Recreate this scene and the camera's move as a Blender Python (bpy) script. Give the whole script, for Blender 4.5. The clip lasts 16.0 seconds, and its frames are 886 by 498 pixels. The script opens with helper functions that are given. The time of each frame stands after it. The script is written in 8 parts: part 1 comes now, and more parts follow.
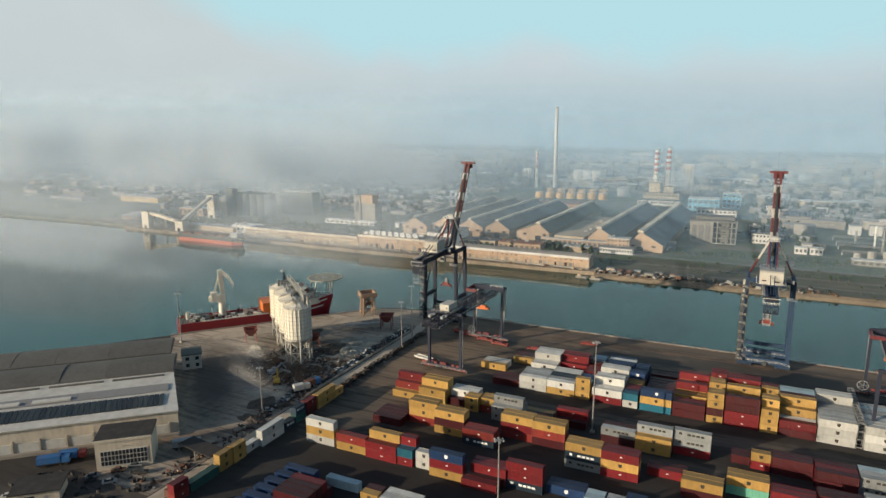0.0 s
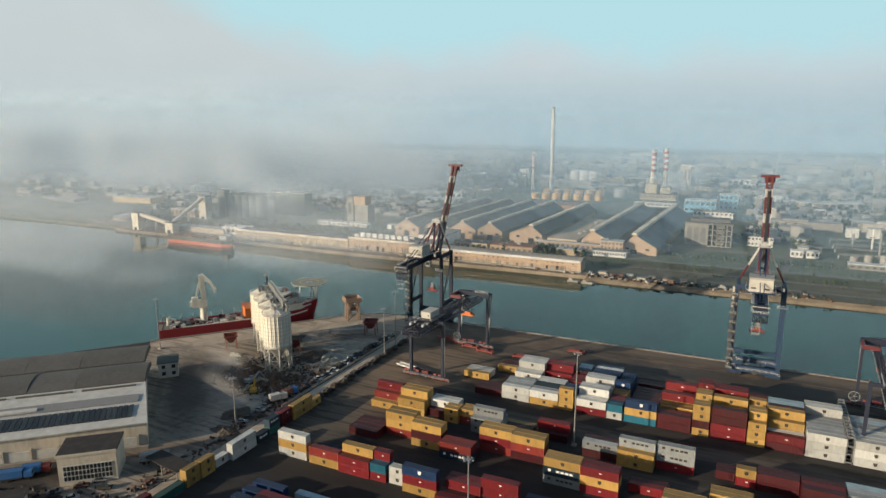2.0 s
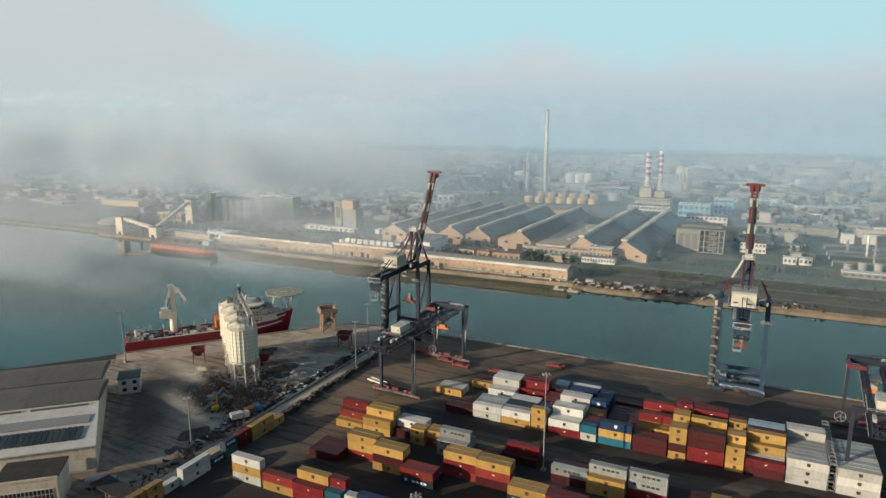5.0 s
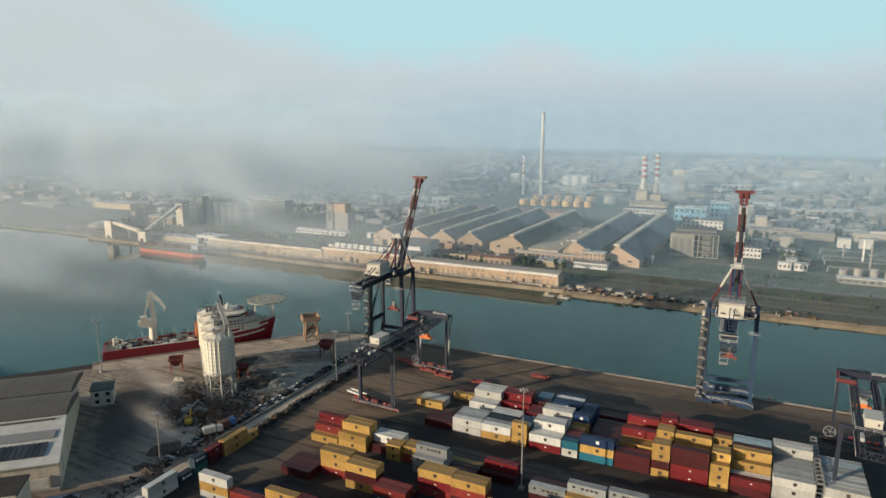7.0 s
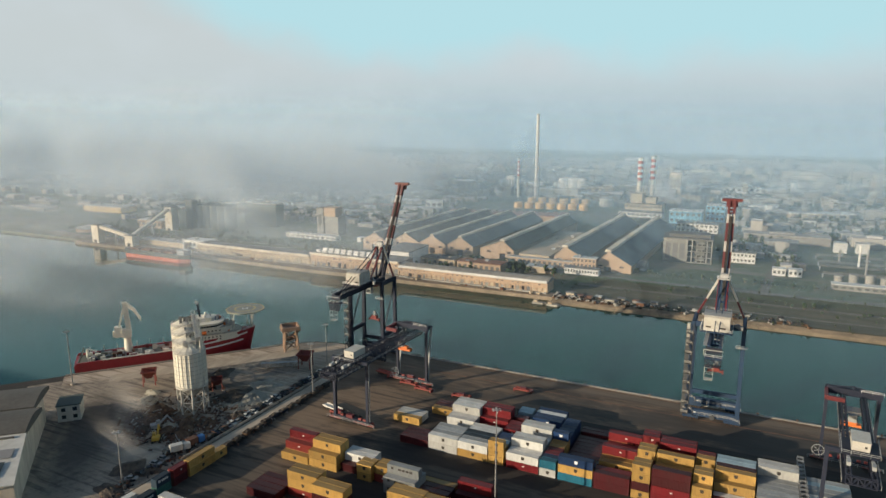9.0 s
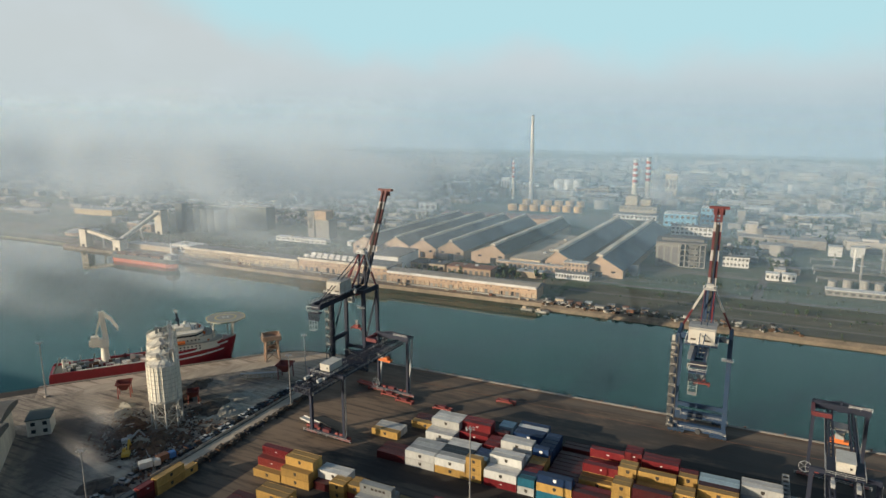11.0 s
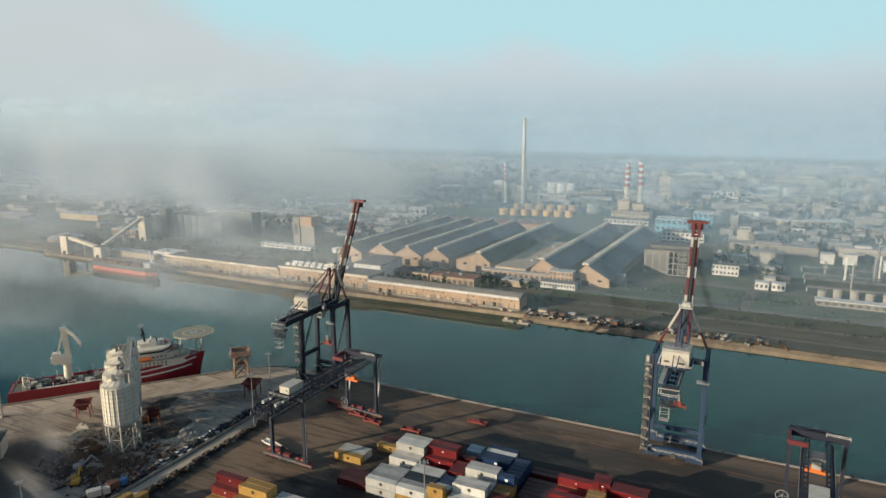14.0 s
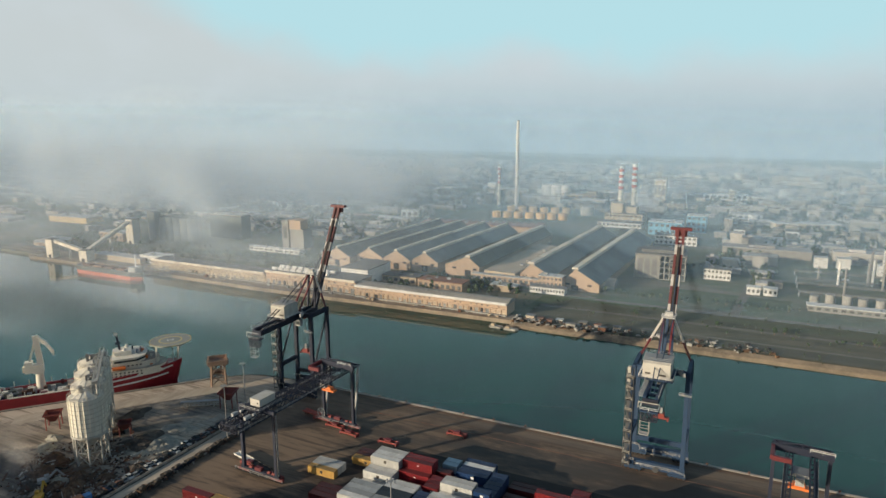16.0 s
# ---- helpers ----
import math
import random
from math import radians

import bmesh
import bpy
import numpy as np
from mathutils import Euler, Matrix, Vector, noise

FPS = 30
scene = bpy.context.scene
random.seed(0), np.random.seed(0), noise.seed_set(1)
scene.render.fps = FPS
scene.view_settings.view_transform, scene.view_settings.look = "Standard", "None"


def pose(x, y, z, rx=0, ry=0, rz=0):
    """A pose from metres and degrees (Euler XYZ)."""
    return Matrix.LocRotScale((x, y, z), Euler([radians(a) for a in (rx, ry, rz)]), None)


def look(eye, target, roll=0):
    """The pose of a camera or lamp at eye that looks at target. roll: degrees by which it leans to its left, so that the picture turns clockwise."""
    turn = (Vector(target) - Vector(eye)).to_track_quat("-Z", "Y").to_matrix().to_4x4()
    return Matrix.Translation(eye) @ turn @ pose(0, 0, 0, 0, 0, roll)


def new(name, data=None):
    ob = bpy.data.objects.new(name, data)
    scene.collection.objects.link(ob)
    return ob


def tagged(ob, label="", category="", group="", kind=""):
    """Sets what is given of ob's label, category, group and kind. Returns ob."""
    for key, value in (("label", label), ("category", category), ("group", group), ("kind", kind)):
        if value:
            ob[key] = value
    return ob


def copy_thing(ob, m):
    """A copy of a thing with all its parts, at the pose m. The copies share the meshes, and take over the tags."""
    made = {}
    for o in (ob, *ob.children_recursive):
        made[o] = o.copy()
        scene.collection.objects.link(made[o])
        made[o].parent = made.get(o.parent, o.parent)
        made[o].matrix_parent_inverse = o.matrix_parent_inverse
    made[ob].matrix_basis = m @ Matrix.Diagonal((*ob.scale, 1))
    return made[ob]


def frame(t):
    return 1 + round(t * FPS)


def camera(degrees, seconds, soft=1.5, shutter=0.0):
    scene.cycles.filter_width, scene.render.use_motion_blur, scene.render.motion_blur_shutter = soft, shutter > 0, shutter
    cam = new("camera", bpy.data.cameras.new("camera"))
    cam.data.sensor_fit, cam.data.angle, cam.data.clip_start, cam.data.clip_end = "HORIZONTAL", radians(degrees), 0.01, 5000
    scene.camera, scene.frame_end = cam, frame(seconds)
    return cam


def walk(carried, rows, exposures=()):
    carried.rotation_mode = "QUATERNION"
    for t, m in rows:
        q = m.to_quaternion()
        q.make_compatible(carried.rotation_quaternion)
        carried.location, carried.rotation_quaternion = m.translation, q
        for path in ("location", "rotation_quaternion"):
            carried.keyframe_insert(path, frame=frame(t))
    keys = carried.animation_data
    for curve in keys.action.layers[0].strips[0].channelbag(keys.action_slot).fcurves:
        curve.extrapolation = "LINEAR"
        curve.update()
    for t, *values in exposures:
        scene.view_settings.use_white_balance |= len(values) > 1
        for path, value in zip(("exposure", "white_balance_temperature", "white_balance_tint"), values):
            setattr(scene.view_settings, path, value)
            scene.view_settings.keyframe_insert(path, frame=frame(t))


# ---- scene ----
cam = camera(68.4, 16.0)
# seconds, place, turn about x, y, z
ROWS = [
    (0.0, 0.00, 0.00, 110.00, 78.428, 0.137, 25.328),
    (0.5, 1.10, 2.40, 110.31, 78.414, 0.129, 25.386),
    (1.0, 2.21, 4.89, 110.68, 78.413, 0.118, 25.402),
    (1.5, 3.24, 7.44, 111.02, 78.395, 0.109, 25.434),
    (2.0, 4.32, 10.09, 111.37, 78.367, 0.098, 25.442),
    (2.5, 5.44, 12.73, 111.77, 78.358, 0.089, 25.467),
    (3.0, 6.59, 15.40, 112.12, 78.348, 0.080, 25.487),
    (3.5, 7.66, 18.04, 112.46, 78.341, 0.074, 25.522),
    (4.0, 8.72, 20.63, 112.95, 78.359, 0.067, 25.535),
    (6.5, 13.97, 32.82, 115.35, 78.438, 0.047, 25.619),
    (7.0, 15.09, 35.49, 115.83, 78.453, 0.045, 25.635),
    (7.5, 16.21, 38.35, 116.24, 78.447, 0.048, 25.661),
    (8.0, 17.32, 41.42, 116.79, 78.465, 0.053, 25.684),
    (8.5, 18.48, 44.47, 117.39, 78.488, 0.061, 25.691),
    (9.0, 19.64, 47.30, 118.02, 78.502, 0.072, 25.691),
    (11.5, 24.93, 59.49, 121.36, 78.465, 0.151, 25.674),
    (12.0, 26.02, 61.86, 122.18, 78.471, 0.163, 25.680),
    (12.5, 27.20, 64.24, 122.97, 78.465, 0.170, 25.676),
    (13.0, 28.43, 66.72, 123.73, 78.460, 0.173, 25.686),
    (13.5, 29.70, 69.41, 124.36, 78.447, 0.173, 25.697),
    (14.0, 30.96, 72.30, 124.92, 78.462, 0.170, 25.691),
    (14.5, 32.19, 75.15, 125.34, 78.481, 0.166, 25.685),
    (15.0, 33.36, 77.78, 125.69, 78.512, 0.160, 25.645),
    (15.5, 34.41, 80.03, 125.89, 78.528, 0.158, 25.614),
    (16.0, 35.42, 82.06, 126.05, 78.548, 0.159, 25.599),
]
walk(cam, [(t, pose(x, y, z, rx, ry, rz)) for t, x, y, z, rx, ry, rz in ROWS],
     exposures=[(0.0, 0.45, 6300, 7), (16.0, 0.45, 6300, 7)])

# ---- sky, sun ----
SUN_AZ = 231.0      # degrees, the way the light comes from, counted from +x
SUN_EL = 12.5
world = bpy.data.worlds.new("morning_sky")
scene.world = world
world.use_nodes = True
wn = world.node_tree.nodes
sky = wn.new("ShaderNodeTexSky")
sky.sky_type = "NISHITA"
sky.sun_disc = False
sky.sun_elevation = radians(SUN_EL)
sky.sun_rotation = radians(90.0 - SUN_AZ)
sky.air_density, sky.dust_density, sky.ozone_density = 1.0, 1.5, 1.6
wn["Background"].inputs["Strength"].default_value = 0.092
world.node_tree.links.new(sky.outputs["Color"], wn["Background"].inputs["Color"])
sun_data = bpy.data.lights.new("sun", "SUN")
sun_data.energy, sun_data.angle, sun_data.color = 4.3, radians(0.6), (1.0, 0.82, 0.61)
sun = new("sun", sun_data)
sa, se = radians(SUN_AZ), radians(SUN_EL)
SUN_DIR = Vector((math.cos(sa) * math.cos(se), math.sin(sa) * math.cos(se), math.sin(se)))
sun.matrix_world = look(SUN_DIR * 600, (0, 0, 0))


# ---- materials ----
def nodes_of(name):
    m = bpy.data.materials.new(name)
    m.use_nodes = True
    return m, m.node_tree.nodes, m.node_tree.links


def mat(name, color, rough=0.7, metal=0.0, grain=2.0, stain=0.12, vary=0.25, bump=0.0, dirt=(0.12, 0.09, 0.07), dirt_amount=0.25, island=False, streak=1.0):
    """Painted, cast or weathered surface: colour with a fine grain, larger stains, and a change from piece to piece."""
    m, n, l = nodes_of(name)
    b = n["Principled BSDF"]
    b.inputs["Roughness"].default_value = rough
    b.inputs["Metallic"].default_value = metal
    geo_n = n.new("ShaderNodeNewGeometry")
    scale_v = n.new("ShaderNodeVectorMath")
    scale_v.operation = "MULTIPLY"
    scale_v.inputs[1].default_value = (1.0, 1.0, streak)
    l.new(geo_n.outputs["Position"], scale_v.inputs[0])
    fine = n.new("ShaderNodeTexNoise")
    fine.inputs["Scale"].default_value = grain
    fine.inputs["Detail"].default_value = 4
    big = n.new("ShaderNodeTexNoise")
    big.inputs["Scale"].default_value = stain
    big.inputs["Detail"].default_value = 5
    big.inputs["Roughness"].default_value = 0.65
    l.new(scale_v.outputs[0], fine.inputs["Vector"])
    l.new(scale_v.outputs[0], big.inputs["Vector"])
    ramp = n.new("ShaderNodeMapRange")
    ramp.inputs["From Min"].default_value, ramp.inputs["From Max"].default_value = 0.42, 0.75
    ramp.inputs["To Max"].default_value = dirt_amount
    l.new(big.outputs["Fac"], ramp.inputs["Value"])
    mix = n.new("ShaderNodeMix")
    mix.data_type = "RGBA"
    mix.inputs["A"].default_value = (*color, 1)
    mix.inputs["B"].default_value = (*dirt, 1)
    l.new(ramp.outputs["Result"], mix.inputs["Factor"])
    hsv = n.new("ShaderNodeHueSaturation")
    l.new(mix.outputs["Result"], hsv.inputs["Color"])
    info = n.new("ShaderNodeObjectInfo")
    val = n.new("ShaderNodeMapRange")
    val.inputs["To Min"].default_value, val.inputs["To Max"].default_value = 1 - vary, 1 + vary * 0.6
    l.new(geo_n.outputs["Random Per Island"] if island else info.outputs["Random"], val.inputs["Value"])
    fin = n.new("ShaderNodeMapRange")
    fin.inputs["To Min"].default_value, fin.inputs["To Max"].default_value = 0.75, 1.25
    l.new(fine.outputs["Fac"], fin.inputs["Value"])
    mul = n.new("ShaderNodeMath")
    mul.operation = "MULTIPLY"
    l.new(val.outputs["Result"], mul.inputs[0])
    l.new(fin.outputs["Result"], mul.inputs[1])
    l.new(mul.outputs[0], hsv.inputs["Value"])
    l.new(hsv.outputs["Color"], b.inputs["Base Color"])
    if bump:
        bn = n.new("ShaderNodeBump")
        bn.inputs["Strength"].default_value = bump
        bn.inputs["Distance"].default_value = 0.2
        l.new(fine.outputs["Fac"], bn.inputs["Height"])
        l.new(bn.outputs["Normal"], b.inputs["Normal"])
    return m


def ground_mat(name, tones, scales=(0.02, 0.15, 1.5), rough=0.9, stretch=(1, 1, 1), bump=0.3, blots=(), tracks=None):
    """Worn ground: three tones mixed by patches, tracks and grain; blots are ragged patches, some of them painted shade
    or sun (x, y, turn, half lengths, tone, strength).
    """
    m, n, l = nodes_of(name)
    b = n["Principled BSDF"]
    b.inputs["Roughness"].default_value = rough
    g = n.new("ShaderNodeNewGeometry")
    sv = n.new("ShaderNodeVectorMath")
    sv.operation = "MULTIPLY"
    sv.inputs[1].default_value = stretch
    l.new(g.outputs["Position"], sv.inputs[0])
    tex = []
    for s, d in zip(scales, (6, 6, 4)):
        t = n.new("ShaderNodeTexNoise")
        t.inputs["Scale"].default_value, t.inputs["Detail"].default_value = s, d
        t.inputs["Roughness"].default_value = 0.68
        l.new(sv.outputs[0] if s < 1 else g.outputs["Position"], t.inputs["Vector"])
        tex.append(t)
    prev = None
    for i, (t, lo, hi) in enumerate(zip(tex, (0.40, 0.42, 0.3), (0.62, 0.66, 0.75))):
        r = n.new("ShaderNodeMapRange")
        r.inputs["From Min"].default_value, r.inputs["From Max"].default_value = lo, hi
        if i == 2:
            r.inputs["To Max"].default_value = 0.45
        l.new(t.outputs["Fac"], r.inputs["Value"])
        mx = n.new("ShaderNodeMix")
        mx.data_type = "RGBA"
        if prev is None:
            mx.inputs["A"].default_value = (*tones[0], 1)
        else:
            l.new(prev, mx.inputs["A"])
        mx.inputs["B"].default_value = (*tones[i + 1], 1)
        l.new(r.outputs["Result"], mx.inputs["Factor"])
        prev = mx.outputs["Result"]
    for x, y, turn, rx, ry, tone, strength in blots:
        mp = n.new("ShaderNodeMapping")
        mp.vector_type = "TEXTURE"
        mp.inputs["Location"].default_value = (x, y, 0)
        mp.inputs["Rotation"].default_value = (0, 0, radians(turn))
        mp.inputs["Scale"].default_value = (rx, ry, 1e6)
        l.new(g.outputs["Position"], mp.inputs["Vector"])
        ln = n.new("ShaderNodeVectorMath")
        ln.operation = "LENGTH"
        l.new(mp.outputs[0], ln.inputs[0])
        rg = n.new("ShaderNodeMath")
        rg.operation = "MULTIPLY_ADD"
        rg.inputs[1].default_value = 2.2
        l.new(tex[1].outputs["Fac"], rg.inputs[0])
        l.new(ln.outputs["Value"], rg.inputs[2])
        fr = n.new("ShaderNodeMapRange")
        fr.interpolation_type = "SMOOTHSTEP"
        for key, v in (("From Min", 2.35), ("From Max", 1.55), ("To Max", strength)):
            fr.inputs[key].default_value = v
        l.new(rg.outputs[0], fr.inputs["Value"])
        mx = n.new("ShaderNodeMix")
        mx.data_type = "RGBA"
        l.new(fr.outputs["Result"], mx.inputs["Factor"])
        l.new(prev, mx.inputs["A"])
        mx.inputs["B"].default_value = (*tone, 1)
        prev = mx.outputs["Result"]
    if tracks:
        # dark wheel marks, long and thin along the turn
        turn, tone, strength = tracks
        mp = n.new("ShaderNodeMapping")
        mp.inputs["Rotation"].default_value = (0, 0, radians(-turn))
        mp.inputs["Scale"].default_value = (0.035, 0.55, 1.0)
        l.new(g.outputs["Position"], mp.inputs["Vector"])
        st = n.new("ShaderNodeTexNoise")
        st.inputs["Scale"].default_value, st.inputs["Detail"].default_value, st.inputs["Roughness"].default_value = 1.0, 5, 0.62
        st.inputs["Distortion"].default_value = 0.6
        l.new(mp.outputs[0], st.inputs["Vector"])
        r = n.new("ShaderNodeMapRange")
        for key, v in (("From Min", 0.50), ("From Max", 0.64), ("To Max", strength)):
            r.inputs[key].default_value = v
        l.new(st.outputs["Fac"], r.inputs["Value"])
        mx = n.new("ShaderNodeMix")
        mx.data_type = "RGBA"
        l.new(r.outputs["Result"], mx.inputs["Factor"])
        l.new(prev, mx.inputs["A"])
        mx.inputs["B"].default_value = (*tone, 1)
        prev = mx.outputs["Result"]
    l.new(prev, b.inputs["Base Color"])
    bn = n.new("ShaderNodeBump")
    bn.inputs["Strength"].default_value = bump
    bn.inputs["Distance"].default_value = 0.3
    l.new(tex[2].outputs["Fac"], bn.inputs["Height"])
    l.new(bn.outputs["Normal"], b.inputs["Normal"])
    return m


def water_mat():
    m, n, l = nodes_of("harbour_water")
    b = n["Principled BSDF"]
    b.inputs["Base Color"].default_value = (0.002, 0.043, 0.037, 1)
    b.inputs["Specular IOR Level"].default_value = 0.36
    b.inputs["Roughness"].default_value = 0.09
    b.inputs["IOR"].default_value = 1.33
    g = n.new("ShaderNodeNewGeometry")
    w1 = n.new("ShaderNodeTexNoise")
    w1.inputs["Scale"].default_value, w1.inputs["Detail"].default_value = 0.22, 4
    w2 = n.new("ShaderNodeTexNoise")
    w2.inputs["Scale"].default_value, w2.inputs["Detail"].default_value = 0.012, 3
    l.new(g.outputs["Position"], w1.inputs["Vector"])
    l.new(g.outputs["Position"], w2.inputs["Vector"])
    mr = n.new("ShaderNodeMapRange")
    mr.inputs["From Min"].default_value, mr.inputs["From Max"].default_value = 0.35, 0.7
    mr.inputs["To Min"].default_value, mr.inputs["To Max"].default_value = 0.03, 0.11
    l.new(w2.outputs["Fac"], mr.inputs["Value"])
    l.new(mr.outputs["Result"], b.inputs["Roughness"])
    bn = n.new("ShaderNodeBump")
    bn.inputs["Strength"].default_value = 0.05
    bn.inputs["Distance"].default_value = 0.25
    l.new(w1.outputs["Fac"], bn.inputs["Height"])
    l.new(bn.outputs["Normal"], b.inputs["Normal"])
    return m


def mist_mat(name, dense, z_lo, z_hi, z_top, z_end, scale=0.004, lo=0.3, hi=0.7, tone=(0.70, 0.80, 0.98), floor_share=0.65, x_range=None, ragged=160.0, facing=(0.0, 0.0, 1.0)):
    """Thin morning mist: lets light through, scatters a part of it; thicker in drifting patches, thinning out upwards and near the ground."""
    m, n, l = nodes_of(name)
    n.remove(n["Principled BSDF"])
    g = n.new("ShaderNodeNewGeometry")
    sep = n.new("ShaderNodeSeparateXYZ")
    l.new(g.outputs["Position"], sep.inputs[0])
    up = n.new("ShaderNodeMapRange")
    up.interpolation_type = "SMOOTHSTEP"
    up.inputs["From Min"].default_value, up.inputs["From Max"].default_value = z_lo, z_hi
    l.new(sep.outputs["Z"], up.inputs["Value"])
    t = n.new("ShaderNodeTexNoise")
    t.inputs["Scale"].default_value, t.inputs["Detail"].default_value = scale, 4
    t.inputs["Roughness"].default_value = 0.5
    flat = n.new("ShaderNodeVectorMath")
    flat.operation = "MULTIPLY"
    flat.inputs[1].default_value = (0.75, 1.0, 1.7)
    l.new(g.outputs["Position"], flat.inputs[0])
    l.new(flat.outputs[0], t.inputs["Vector"])
    patch = n.new("ShaderNodeMapRange")
    patch.inputs["From Min"].default_value, patch.inputs["From Max"].default_value = lo, hi
    patch.inputs["To Min"].default_value = floor_share
    l.new(t.outputs["Fac"], patch.inputs["Value"])
    # the top lies higher towards -x and is ragged
    lift = n.new("ShaderNodeMath")
    lift.operation = "MULTIPLY_ADD"
    lift.inputs[1].default_value = 0.02
    l.new(sep.outputs["X"], lift.inputs[0])
    l.new(sep.outputs["Z"], lift.inputs[2])
    rag = n.new("ShaderNodeMath")
    rag.operation = "MULTIPLY_ADD"
    rag.inputs[1].default_value = -ragged
    l.new(t.outputs["Fac"], rag.inputs[0])
    l.new(lift.outputs[0], rag.inputs[2])
    down = n.new("ShaderNodeMapRange")
    down.interpolation_type = "SMOOTHSTEP"
    down.inputs["From Min"].default_value, down.inputs["From Max"].default_value = z_end - ragged / 2, z_top - ragged / 2
    l.new(rag.outputs[0], down.inputs["Value"])
    a = n.new("ShaderNodeMath")
    a.operation = "MULTIPLY"
    l.new(up.outputs["Result"], a.inputs[0])
    l.new(down.outputs["Result"], a.inputs[1])
    c = n.new("ShaderNodeMath")
    c.operation = "MULTIPLY"
    l.new(a.outputs[0], c.inputs[0])
    l.new(patch.outputs["Result"], c.inputs[1])
    d = n.new("ShaderNodeMath")
    d.operation = "MULTIPLY"
    d.inputs[1].default_value = dense
    if x_range:
        side = n.new("ShaderNodeMapRange")
        side.interpolation_type = "SMOOTHSTEP"
        side.inputs["From Min"].default_value, side.inputs["From Max"].default_value = (x_range[0] - 350, x_range[1] - 350)
        drift = n.new("ShaderNodeMath")
        drift.operation = "MULTIPLY_ADD"
        drift.inputs[1].default_value = -700.0
        l.new(t.outputs["Fac"], drift.inputs[0])
        l.new(sep.outputs["X"], drift.inputs[2])
        l.new(drift.outputs[0], side.inputs["Value"])
        e = n.new("ShaderNodeMath")
        e.operation = "MULTIPLY"
        l.new(c.outputs[0], e.inputs[0])
        l.new(side.outputs["Result"], e.inputs[1])
        c = e
    l.new(c.outputs[0], d.inputs[0])
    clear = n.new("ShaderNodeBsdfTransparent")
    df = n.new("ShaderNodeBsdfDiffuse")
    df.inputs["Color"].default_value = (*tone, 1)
    # fixed shading normal, so the sheet's brightness ignores which way it faces
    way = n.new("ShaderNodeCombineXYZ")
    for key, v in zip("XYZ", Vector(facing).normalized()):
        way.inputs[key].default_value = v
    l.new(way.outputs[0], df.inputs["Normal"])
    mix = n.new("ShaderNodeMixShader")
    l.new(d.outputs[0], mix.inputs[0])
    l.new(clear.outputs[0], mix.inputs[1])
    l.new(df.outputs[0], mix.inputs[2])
    l.new(mix.outputs[0], n["Material Output"].inputs["Surface"])
    return m


# ---- mesh tools ----
class MB:
    """Collects boxes, beams, tubes and prisms into one mesh."""

    def __init__(self):
        self.v, self.f = [], []

    def add(self, verts, faces):
        k = len(self.v)
        self.v += [tuple(p) for p in verts]
        self.f += [tuple(i + k for i in fc) for fc in faces]
        return self

    def box(self, x0, x1, y0, y1, z0, z1):
        return self.add([(x0, y0, z0), (x1, y0, z0), (x1, y1, z0), (x0, y1, z0), (x0, y0, z1), (x1, y0, z1), (x1, y1, z1), (x0, y1, z1)],
                        [(3, 2, 1, 0), (4, 5, 6, 7), (0, 1, 5, 4), (1, 2, 6, 5), (2, 3, 7, 6), (3, 0, 4, 7)])

    def beam(self, p, q, w, h=None):
        """A bar of w x h from p to q."""
        h = h or w
        p, q = Vector(p), Vector(q)
        d = (q - p).normalized()
        side = d.cross(Vector((0, 0, 1)))
        side = Vector((1, 0, 0)) if side.length < 1e-3 else side.normalized()
        up = side.cross(d)
        a, b = side * w / 2, up * h / 2
        return self.add([p - a - b, p + a - b, p + a + b, p - a + b, q - a - b, q + a - b, q + a + b, q - a + b],
                        [(0, 1, 2, 3), (7, 6, 5, 4), (0, 4, 5, 1), (1, 5, 6, 2), (2, 6, 7, 3), (3, 7, 4, 0)])

    def tube(self, p, q, r0, r1=None, n=12, caps=True):
        r1 = r0 if r1 is None else r1
        p, q = Vector(p), Vector(q)
        d = (q - p).normalized()
        a = d.orthogonal().normalized()
        b = d.cross(a)
        ring = [a * math.cos(2 * math.pi * i / n) + b * math.sin(2 * math.pi * i / n) for i in range(n)]
        f = [(i, (i + 1) % n, n + (i + 1) % n, n + i) for i in range(n)]
        if caps:
            f += [tuple(range(n))[::-1], tuple(range(n, 2 * n))]
        return self.add([p + o * r0 for o in ring] + [q + o * r1 for o in ring], f)

    def prism(self, outline, z0, z1):
        """An upright prism over an outline of (x, y), counter-clockwise."""
        n = len(outline)
        return self.add([(x, y, z0) for x, y in outline] + [(x, y, z1) for x, y in outline],
                        [tuple(range(n))[::-1], tuple(range(n, 2 * n))] + [(i, (i + 1) % n, n + (i + 1) % n, n + i) for i in range(n)])

    def extrude(self, profile, x0, x1):
        """A profile of (y, z) drawn along x."""
        n = len(profile)
        return self.add([(x0, y, z) for y, z in profile] + [(x1, y, z) for y, z in profile],
                        [tuple(range(n)), tuple(range(n, 2 * n))[::-1]] + [(i, n + i, n + (i + 1) % n, (i + 1) % n) for i in range(n)])

    def move(self, m):
        self.v = [tuple(m @ Vector(p)) for p in self.v]
        return self

    def mesh(self, name, material, smooth=False):
        me = bpy.data.meshes.new(name)
        me.from_pydata(self.v, [], self.f)
        bmx = bmesh.new()
        bmx.from_mesh(me)
        bmesh.ops.recalc_face_normals(bmx, faces=bmx.faces)
        bmx.to_mesh(me)
        bmx.free()
        if smooth:
            me.polygons.foreach_set("use_smooth", [True] * len(me.polygons))
        me.materials.append(material)
        return me


